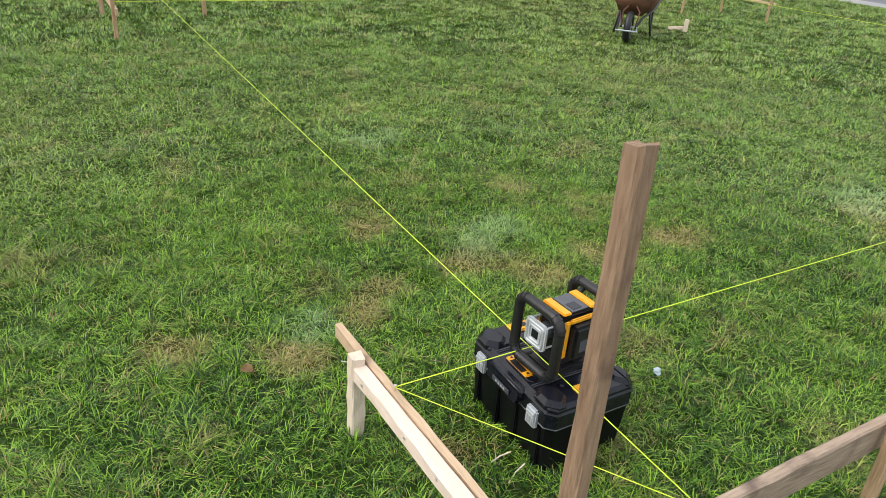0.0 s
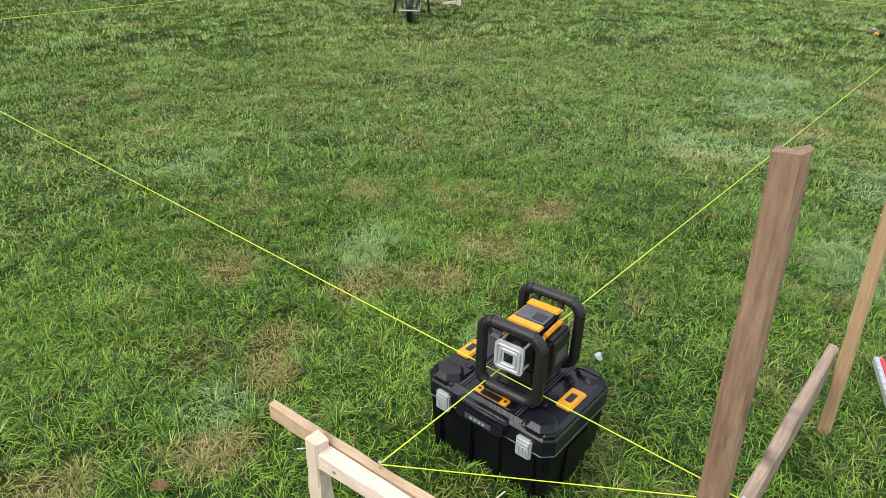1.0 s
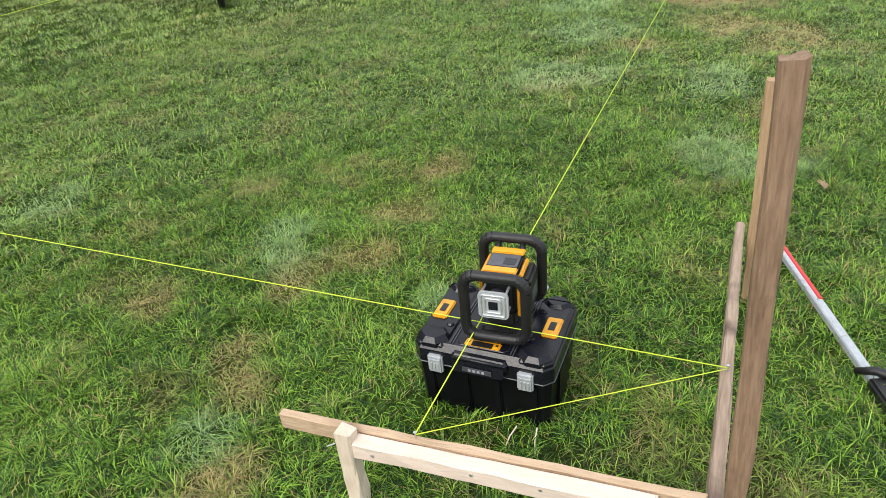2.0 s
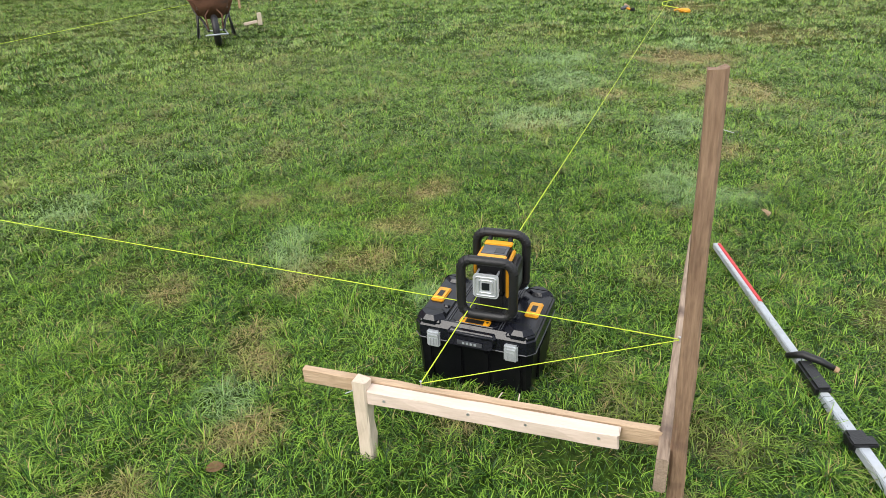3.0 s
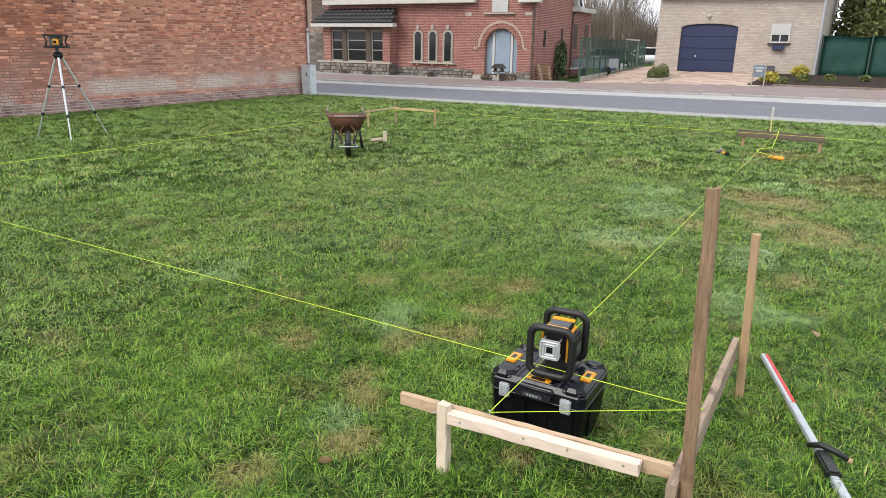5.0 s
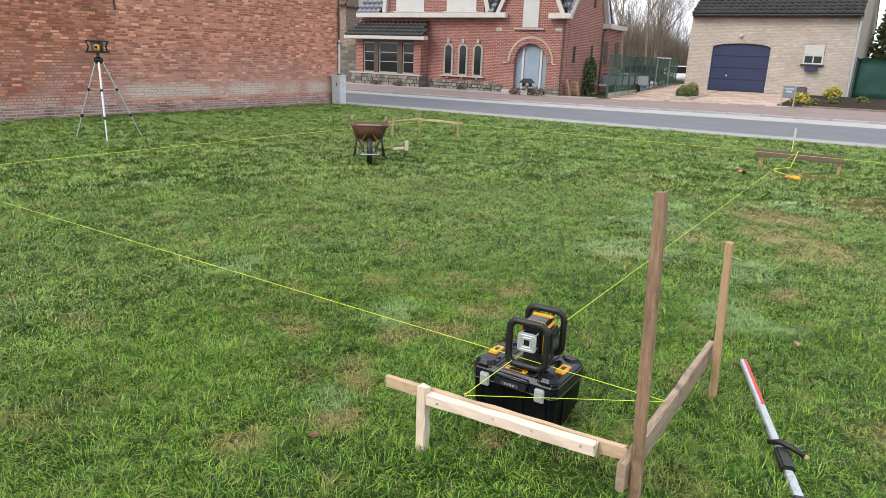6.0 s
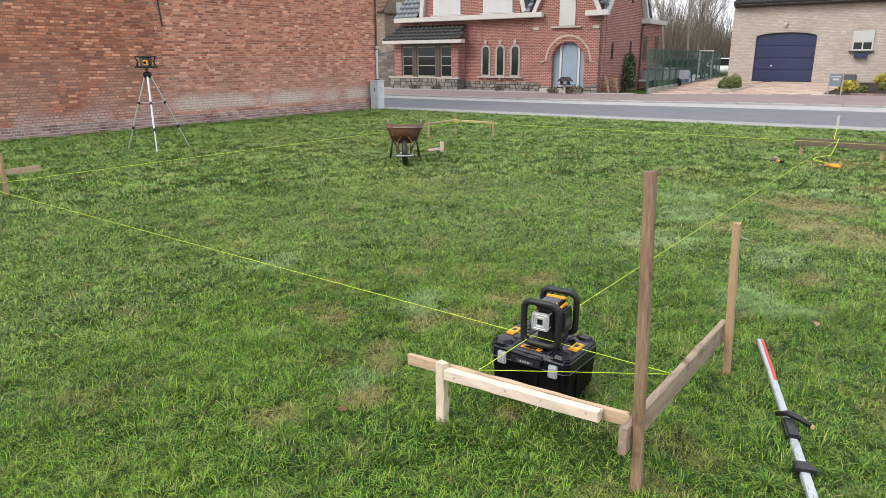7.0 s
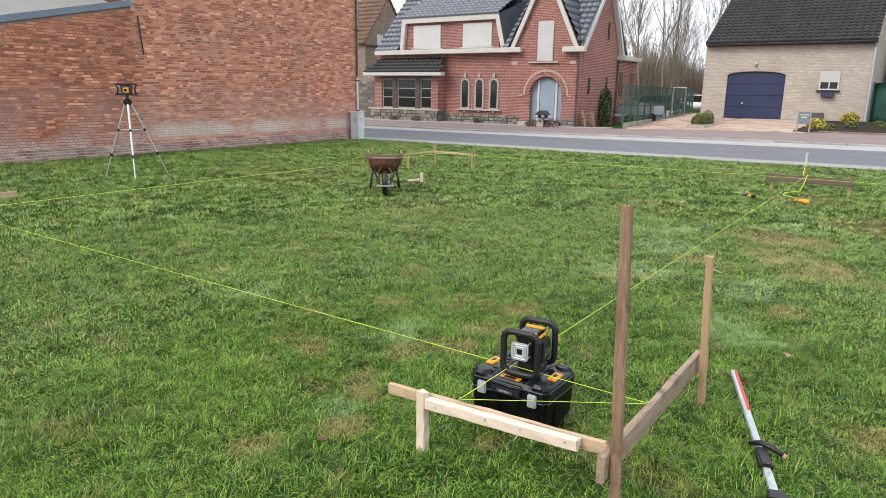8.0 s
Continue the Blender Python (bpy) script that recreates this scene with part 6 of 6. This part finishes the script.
part("downpipe", pipe, M["zinc"], G_, "pale grey downpipe")
tiled_roof("roof", G_, (-8.80, YG - 0.38, 4.05), (7.40, 0, 0), (0, 7.4, 4.25), (0.30, 0.345), "tile_dark", 0.11)
tiled_roof("rear_roof", G_, (-8.80, 51.0, 4.05), (7.40, 0, 0), (0, -7.4, 4.25), (0.5, 0.6), "tile_dark", 0.11)
part("roof_window", slab(-0.45, 0.45, -0.35, 0.35, 0.06, 0.13, bevel=0.02), M["zinc"], G_, "pale roof window", m=pose(-5.0, 42.1, 7.0, 29.9))

# driveway, beds, bushes, sign, fence
drive = tagged(new("driveway"), "warm brown paved driveway up to a garage", "driveway", kind="structure")
paver = None
rng = random.Random(9)


def drive_height(x, y):
    low = float(rise(x, 27.2)) + 0.06
    return low + (0.40 - low) * float(sm((y - 27.2) / 9.4))


def lay(x0, x1, y0, y1, step=0.46, w=0.92):
    global paver
    y = y0
    row = 0
    while y < y1:
        xa, xb = x0(y), x1(y)
        x = xa - (row % 2) * 0.4
        while x < xb - 0.05:
            z = drive_height(x, y)
            m = pose(x, y, z + rng.uniform(-0.004, 0.004), math.degrees(math.atan(0.017)), 0, rng.uniform(-0.6, 0.6))
            if paver is None:
                paver = part("paver", slab(0.006, w - 0.006, 0.006, step - 0.006, -0.10, 0.0, bevel=0.008), M["pavers"], drive, m=m)
            else:
                p = new("paver", paver.data)
                p.parent = drive
                p.matrix_basis = m
            x += w
        y += step
        row += 1


lay(lambda y: -9.35 - 0.02 * (y - 27), lambda y: -7.6 + 0.0 * y, 27.2, 38.0, 0.55, 0.8)
lay(lambda y: -6.7, lambda y: -3.3, 27.2, YG - 0.1, 0.55, 0.8)
lay(lambda y: -10.0 - 0.1 * (y - 38), lambda y: -8.9 - 0.02 * (y - 38), 38.0, 50.0, 0.8, 0.8)
part("joint_bed", slab(-9.6, -3.2, 27.15, 50.0, -0.3, 0.02), M["soil"], drive)

box_bed = thing("bed_border", pose(-7.0, 30.9, 0.17), "low brick border round clipped bushes", "border")
part("kerb_side", slab(-0.38, -0.31, -2.0, 1.3, 0, 0.16, bevel=0.01), M["limestone"], box_bed)
part("kerb_side", slab(0.31, 0.38, -2.0, 1.3, 0, 0.16, bevel=0.01), M["limestone"], box_bed)
part("kerb_end", slab(-0.31, 0.31, -2.0, -1.93, 0, 0.16, bevel=0.01), M["limestone"], box_bed)
part("soil", slab(-0.31, 0.31, -1.93, 1.3, 0, 0.1), M["soil"], box_bed)
for k, (x, y, r) in enumerate(((-6.98, 29.3, 0.30), (-6.90, 30.1, 0.29), (-7.08, 31.0, 0.34))):
    b = thing("box_bush", pose(x, y, 0.20), "rounded clipped green box bush", "bush", "clipped bushes")
    clump("foliage", b, (0, 0, r * 0.8), (r, r, r * 1.15), 5200, 0.028, "hedge", 60 + k)
    bm = bmesh.new()
    tube(bm, [(0, 0, -0.1), (0, 0, r)], 0.05, 6)
    part("trunk", bm, M["bark"], b)

sign = thing("letterbox_stand", pose(-2.72, 27.0, 0.16), "grey-blue letterbox plate on two metal legs", "letterbox")
for x in (-0.20, 0.20):
    part("leg", slab(x - 0.022, x + 0.022, -0.02, 0.02, -0.1, 0.86, bevel=0.005), M["timber_frame"], sign)
part("plate", slab(-0.178, 0.178, -0.06, 0.06, 0.42, 0.84, bevel=0.01), M["plate_blue"], sign)
part("flap", slab(-0.15, 0.15, -0.072, -0.06, 0.72, 0.77, bevel=0.004), M["zinc"], sign)
part("label_bar", slab(-0.1, 0.1, -0.068, -0.061, 0.62, 0.68), M["white_paint"], sign, "plain pale bar")

bed = thing("garden_bed", pose(0, 0, 0), "dark soil bed with a brick border", "garden bed", kind="structure")
bm = bmesh.new()
grid = [[bm.verts.new((x, y, float(rise(x, y)) + 0.05 + 0.02 * noise.noise(Vector((x * 2, y * 2, 0))))) for y in np.linspace(27.72, YG + 0.02, 24)] for x in np.linspace(-3.2, 12.0, 40)]
for p_, q_ in zip(grid, grid[1:]):
    for v_ in range(23):
        bm.faces.new((p_[v_], q_[v_], q_[v_ + 1], p_[v_ + 1]))
bmesh.ops.solidify(bm, geom=bm.faces[:], thickness=0.2)
part("soil", bm, M["soil"], bed)
for k in range(60):
    if k == 0:
        edge = part("border_brick", slab(0.004, 0.196, 0, 0.10, 0.0, 0.14, bevel=0.008), M["brick_brown"], bed, m=pose(-2.3, 27.6, 0.19))
    else:
        e = new("border_brick", edge.data)
        e.parent = bed
        e.matrix_basis = pose(-2.3 + 0.2 * k, 27.6 + 0.015 * k, 0.19, 0, 0, 4.3)
for k, (x, y, r, mname, lab) in enumerate(((-2.6, 29.6, 0.36, "yellow_shrub", "yellow-green tufted shrub in a bed"), (-1.9, 34.6, 0.40, "yellow_shrub", "bright yellow shrub in a bed"), (-1.5, 30.6, 0.22, "hedge", "small green shrub in a bed"), (-0.6, 31.5, 0.22, "hedge", "small green shrub in a bed"), (0.6, 32.0, 0.2, "hedge", "small green shrub in a bed"), (1.8, 33.0, 0.22, "hedge", "small green shrub in a bed"), (-2.1, 29.2, 0.18, "hedge", "small green shrub in a bed"))):
    s_ = thing("garden_shrub", pose(x, y, float(rise(x, y)) + 0.04), lab, "shrub", "bed shrubs")
    clump("foliage", s_, (0, 0, r * 0.5), (r, r * 0.8, r * 0.7), 700, 0.07, mname, 80 + k)
    bm = bmesh.new()
    tube(bm, [(0, 0, -0.02), (0, 0, r * 0.6)], 0.02, 5)
    part("stem", bm, M["bark"], s_)
pot = thing("plant_pot", pose(-3.35, 35.4, 0.40), "dark square plant pot before a wall", "pot")
part("pot_body", slab(-0.32, 0.32, -0.25, 0.25, 0, 0.38, bevel=0.02), M["grey_dark"], pot)
part("pot_soil", slab(-0.28, 0.28, -0.2, 0.2, 0.38, 0.40), M["soil"], pot)

fence = thing("mesh_fence", pose(0, 0, 0), "green metal mesh fence beside a driveway", "fence")
f0, f1 = Vector((-9.65, 27.6, 0.1)), Vector((-12.4, 48.0, 0.1))
nf = 14
for k in range(nf + 1):
    p = f0.lerp(f1, k / nf)
    part("post", slab(p.x - 0.03, p.x + 0.03, p.y - 0.03, p.y + 0.03, 0.0, 1.92), M["fence_green"], fence)
    if k < nf:
        q = f0.lerp(f1, (k + 1) / nf)
        bm = bmesh.new()
        for z in (0.45, 0.95, 1.45, 1.88):
            tube(bm, [(p.x, p.y, z), (q.x, q.y, z)], 0.006 if z < 1.8 else 0.025, 4)
        for j in range(1, 22):
            r = p.lerp(q, j / 22)
            tube(bm, [(r.x, r.y, 0.3), (r.x, r.y, 1.88)], 0.004, 3)
        part("mesh_panel", bm, M["fence_green"], fence, "green wire mesh panel")
        part("gravel_board", slab(-0.03, 0.03, 0, (q - p).length - 0.02, 0.0, 0.32), M["limestone"], fence, "pale concrete gravel board", m=Matrix.Translation((p.x, p.y, 0)) @ Matrix.Rotation(math.atan2(-(q.x - p.x), q.y - p.y), 4, "Z"))


def vehicle(name, x, y, turn, ln, w, h, material, label):
    v = thing(name, pose(x, y, 0.0, 0, 0, turn), label, "car")
    bm = bmesh.new()
    prism(bm, [(-ln / 2, 0.35), (ln / 2, 0.35), (ln / 2, 0.75), (ln * 0.36, 0.88), (ln * 0.2, h), (-ln * 0.28, h), (-ln * 0.42, 0.95), (-ln / 2, 0.85)], w, pose(0, -w / 2, 0))
    bmesh.ops.bevel(bm, geom=list(bm.edges), offset=0.06, segments=2, affect="EDGES")
    part("body", bm, M[material], v, smooth=True)
    bm = bmesh.new()
    prism(bm, [(ln * 0.33, 0.92), (ln * 0.19, h - 0.06), (-ln * 0.27, h - 0.06), (-ln * 0.39, 0.97)], w + 0.02, pose(0, -w / 2 - 0.01, 0))
    part("side_glass", bm, M["glass"], v)
    for sx in (-0.32, 0.32):
        for sy in (-1, 1):
            bm = bmesh.new()
            tube(bm, [(sx * ln, sy * w / 2 - 0.1, 0.32), (sx * ln, sy * w / 2 + 0.03, 0.32)], 0.31, 16)
            wh = part("wheel", bm, M["rubber"], v)
            bm = bmesh.new()
            tube(bm, [(sx * ln, sy * w / 2 - 0.12, 0.32), (sx * ln, sy * w / 2 + 0.04, 0.32)], 0.19, 12)
            part("rim", bm, M["silver"], wh)


vehicle("parked_car", -15.3, 50.0, 20, 4.2, 1.75, 1.45, "car_dark", "dark car parked behind a mesh fence")
vehicle("parked_car", -13.9, 56.0, 15, 4.2, 1.75, 1.5, "car_white", "pale car parked behind a mesh fence")
trailer = thing("trailer", pose(-11.2, 34.2, 0.0, 0, 0, 75), "grey flat trailer parked by a brick house", "trailer")
part("box_body", slab(-1.2, 1.2, -0.6, 0.6, 0.5, 0.95, bevel=0.02), M["zinc"], trailer)
part("tarpaulin", slab(-1.15, 1.15, -0.55, 0.55, 0.95, 1.0, bevel=0.02), M["grey_dark"], trailer)
part("drawbar", slab(-2.2, -1.2, -0.05, 0.05, 0.45, 0.53), M["zinc"], trailer)
for sy in (-1, 1):
    bm = bmesh.new()
    tube(bm, [(0, sy * 0.62, 0.3), (0, sy * 0.75, 0.3)], 0.29, 14)
    part("wheel", bm, M["rubber"], trailer)
heap = thing("covered_heap", pose(-13.4, 44.0, 0.0), "blue and white plastic sheeting over a heap", "tarpaulin")
bm = bmesh.new()
bmesh.ops.create_icosphere(bm, subdivisions=3, radius=0.7)
for v in bm.verts:
    v.co *= 1 + 0.35 * noise.noise(v.co * 2.3)
    v.co.z = max(v.co.z, -0.1)
part("blue_sheet", bm, M["blue_plastic"], heap)
bm = bmesh.new()
bmesh.ops.create_icosphere(bm, subdivisions=3, radius=0.5)
for v in bm.verts:
    v.co = Vector((v.co.x + 0.7, v.co.y, max(v.co.z, -0.1))) * (1 + 0.3 * noise.noise(v.co * 3))
part("white_sheet", bm, M["car_white"], heap)
standing = thing("white_door_frame", pose(-12.9, 46.5, 0.0, 0, 0, 10), "white frame standing behind a fence", "frame")
for x in (-0.4, 0.4):
    part("jamb", slab(x - 0.05, x + 0.05, -0.04, 0.04, 0, 2.0), M["white_paint"], standing)
part("head", slab(-0.35, 0.35, -0.04, 0.04, 1.9, 2.0), M["white_paint"], standing)


# ---------------------------------------------------------------- trees
def bare_tree(x, y, height, seed, label, spread=0.35, levels=4):
    rng = random.Random(seed)
    t = thing("bare_tree", pose(x, y, 0.0), label, "tree", "bare trees")
    trunk, crown = bmesh.new(), bmesh.new()

    def grow(p, d, ln, r, level):
        pts, rs, n = [p], [r], 4
        for i in range(n):
            d = (d + Vector((rng.gauss(0, 0.09), rng.gauss(0, 0.09), 0.05))).normalized()
            p = p + d * ln / n
            pts.append(p), rs.append(r * (1 - 0.75 * (i + 1) / n))
        tube(trunk if level == 0 else crown, pts, rs, 6 if level == 0 else (4 if level == 1 else 3), caps=False)
        if level >= levels - 1:
            return
        kids = (15, 7, 5, 3)[level]
        for k in range(kids):
            f = rng.uniform(0.25, 1.0) if level == 0 else rng.uniform(0.2, 1.0)
            i = min(n - 1, int(f * n))
            q = pts[i].lerp(pts[i + 1], f * n - i)
            a = rng.uniform(0, 2 * math.pi)
            side = Vector((math.cos(a), math.sin(a), 0))
            kd = (d * rng.uniform(0.6, 1.1) + side * rng.uniform(spread, spread * 2.2) + Vector((0, 0, 0.25))).normalized()
            grow(q, kd, ln * rng.uniform(0.28, 0.5) * (1.1 - 0.5 * f if level == 0 else 1), max(0.012, r * 0.42 * (1 - 0.5 * f)), level + 1)

    grow(Vector((0, 0, -0.2)), Vector((rng.gauss(0, 0.03), rng.gauss(0, 0.03), 1)), height, height * 0.0062, 0)
    part("trunk", trunk, M["bark"], t)
    part("crown", crown, M["twig"], t, "leafless twigs")


trng = random.Random(77)
for k in range(19):
    ang = radians(trng.uniform(11.5, 22.0))
    dist = trng.uniform(62, 88)
    bare_tree(0.865 - dist * math.sin(ang), dist * math.cos(ang), trng.uniform(7.5, 13.0), 100 + k, "tall leafless tree at the edge of a wood", trng.uniform(0.25, 0.45))
bare_tree(-20.2, 60.0, 16.5, 301, "tall slender leafless tree with fine twigs", 0.45)
bare_tree(-17.6, 58.0, 15.5, 302, "tall slender leafless tree with fine twigs", 0.3)


def undergrowth():
    """Far brushwood: thousands of thin upright stems, uncountable."""
    rng = np.random.default_rng(5)
    n = 16000
    ang, dist = np.radians(rng.uniform(9.0, 24.5, n)), rng.uniform(68, 96, n)
    x, y = 0.865 - dist * np.sin(ang), dist * np.cos(ang)
    h = rng.uniform(1.5, 6.2, n) * (0.5 + lattice(ang * 60, dist * 0.1, 3))
    a = rng.uniform(0, 6.28, n)
    w = rng.uniform(0.02, 0.06, n)
    lean = rng.normal(0, 0.22, (2, n)) * h
    v = np.empty((n, 3, 3))
    v[:, 0] = np.c_[x - np.cos(a) * w, y - np.sin(a) * w, 0 * x]
    v[:, 1] = np.c_[x + np.cos(a) * w, y + np.sin(a) * w, 0 * x]
    v[:, 2] = np.c_[x + lean[0], y + lean[1], h]
    ob = from_arrays("brushwood", v.reshape(-1, 3), np.arange(n * 3).reshape(-1, 3), M["twig"])
    tagged(ob, "brown leafless brushwood of a far wood", "woods", kind="stuff")


undergrowth()
for k, (x, y, h, r) in enumerate(((-10.6, 55.5, 6.5, 1.1), (1.2, 44.0, 8.0, 1.8), (4.0, 46.0, 9.0, 2.2), (8.0, 48.0, 8.0, 2.4), (-0.2, 47.0, 7.5, 1.6))):
    ev = thing("conifer", pose(x, y, 0), "dark evergreen tree behind a house" if k == 0 else "olive green bushy tree behind a screen fence", "tree", "evergreens")
    bm = bmesh.new()
    tube(bm, [(0, 0, -0.2), (0, 0, h * 0.9)], [0.16, 0.03], 7)
    part("trunk", bm, M["bark"], ev)
    for j in range(4):
        f = j / 4
        clump("foliage", ev, (0, 0, h * (0.2 + 0.68 * f)), (r * (1.05 - 0.75 * f), r * (1.05 - 0.75 * f), h * 0.2), 1500 if k == 0 else 1000, 0.16, "evergreen" if k == 0 else "hedge", 200 + k * 10 + j)
screen = thing("screen_fence", pose(0, 0, 0.3), "green sheet screen fence on posts beside a house", "fence")
for k in range(7):
    x = -1.34 + k * 2.0
    part("post", slab(x - 0.03, x + 0.03, 37.17, 37.23, -0.3, 1.92, bevel=0.006), M["fence_green"], screen)
    if k < 6:
        bm = bmesh.new()
        rows = []
        for u in range(13):
            f = u / 12
            rows.append([bm.verts.new((x + 0.035 + 1.93 * f, 37.2 + 0.05 * math.sin(math.pi * f) * math.sin(3.1 * z + 1.7 * k), z)) for z in (0.02, 0.4, 0.8, 1.2, 1.55, 1.86 + 0.03 * math.sin(6 * f + k))])
        for p_, q_ in zip(rows, rows[1:]):
            for v_ in range(5):
                bm.faces.new((p_[v_], q_[v_], q_[v_ + 1], p_[v_ + 1]))
        bmesh.ops.solidify(bm, geom=bm.faces[:], thickness=0.012)
        part("sheet", bm, M["screen_green"], screen, "taut green screen sheet", smooth=True)



# ---------------------------------------------------------------- bricks of the side wall
def wall_bricks():
    """Courses in running bond; the plinth stretch nearest the lawn as single pieces, the rest joined."""
    rng = np.random.default_rng(21)
    course, stretcher, joint = 0.0605, 0.196, 0.0125
    boxes, singles = [], []
    row = 0
    z = -0.06
    while z < 5.2:
        y = 3.6 - (row % 2) * stretcher / 4
        while y < 16.42:
            length = stretcher / 2 if rng.random() < (0.7 if row % 4 == 3 else 0.12) else stretcher
            y1 = min(y + length - joint, 16.415)
            top = 2.58 + (y - 5.0) * (0.2114 if y > 5.0 else 0.0167) if y < 8.7 else 9.0
            if y1 - y > 0.04 and z + course < top - 0.01:
                low = z + course < 0.29
                out = 0.031 + rng.uniform(-0.002, 0.003) if low else 0.007 + rng.uniform(-0.003, 0.005)
                item = (y + rng.uniform(-0.003, 0.003), y1 + rng.uniform(-0.003, 0.003), z + rng.uniform(-0.0025, 0.0025), z + course - joint, out)
                single = low and 9.0 < y < 16.3 and len(singles) < 260
                (singles if single else boxes).append((item, 0 if low else (1 if y < 8.7 else 2)))
            y += length
        z += course
        row += 1
    for zone, name, mat, label in ((0, "plinth_bricks", "plinth_piece", "pinkish plinth bricks"), (1, "low_wall_bricks", "brick_brownish", "sooty brown-red bricks"), (2, "tall_wall_bricks", "brick_piece", "old red bricks")):
        its = np.array([i for i, k in boxes if k == zone])
        y0, y1, z0, z1, o = its.T
        n = len(its)
        v = np.empty((n, 8, 3))
        for k, (a, b_, c) in enumerate(((y0, z0, 0), (y1, z0, 0), (y1, z1, 0), (y0, z1, 0), (y0, z0, 1), (y1, z0, 1), (y1, z1, 1), (y0, z1, 1))):
            inset = 0.003 * c
            sy = np.where(a is y0, inset, -inset)
            sz = np.where(b_ is z0, inset, -inset)
            v[:, k] = np.c_[-14.452 + o * c + 0.004 * c * 0, a + sy, b_ + sz]
        f = np.array(((4, 5, 6, 7), (0, 1, 5, 4), (1, 2, 6, 5), (2, 3, 7, 6), (3, 0, 4, 7)))
        faces = (np.arange(n)[:, None, None] * 8 + f[None]).reshape(-1, 4)
        ob = from_arrays(name, v.reshape(-1, 3), faces, M[mat])
        ob.data.polygons.foreach_set("use_smooth", np.zeros(len(faces), bool))
        ob.parent = side
        tagged(ob, label, kind="stuff")
    first = None
    for (y0, y1, z0, z1, o), zone in singles:
        if first is None:
            first = part("brick", slab(-0.03, 0.0, 0, stretcher - joint, 0, course - joint, bevel=0.003), M["plinth_piece"], side)
            ob = first
        else:
            ob = new("brick", first.data)
            ob.parent = side
        ob.matrix_basis = Matrix.LocRotScale((-14.452 + o, y0, z0), None, (1, (y1 - y0) / (stretcher - joint), 1))


wall_bricks()
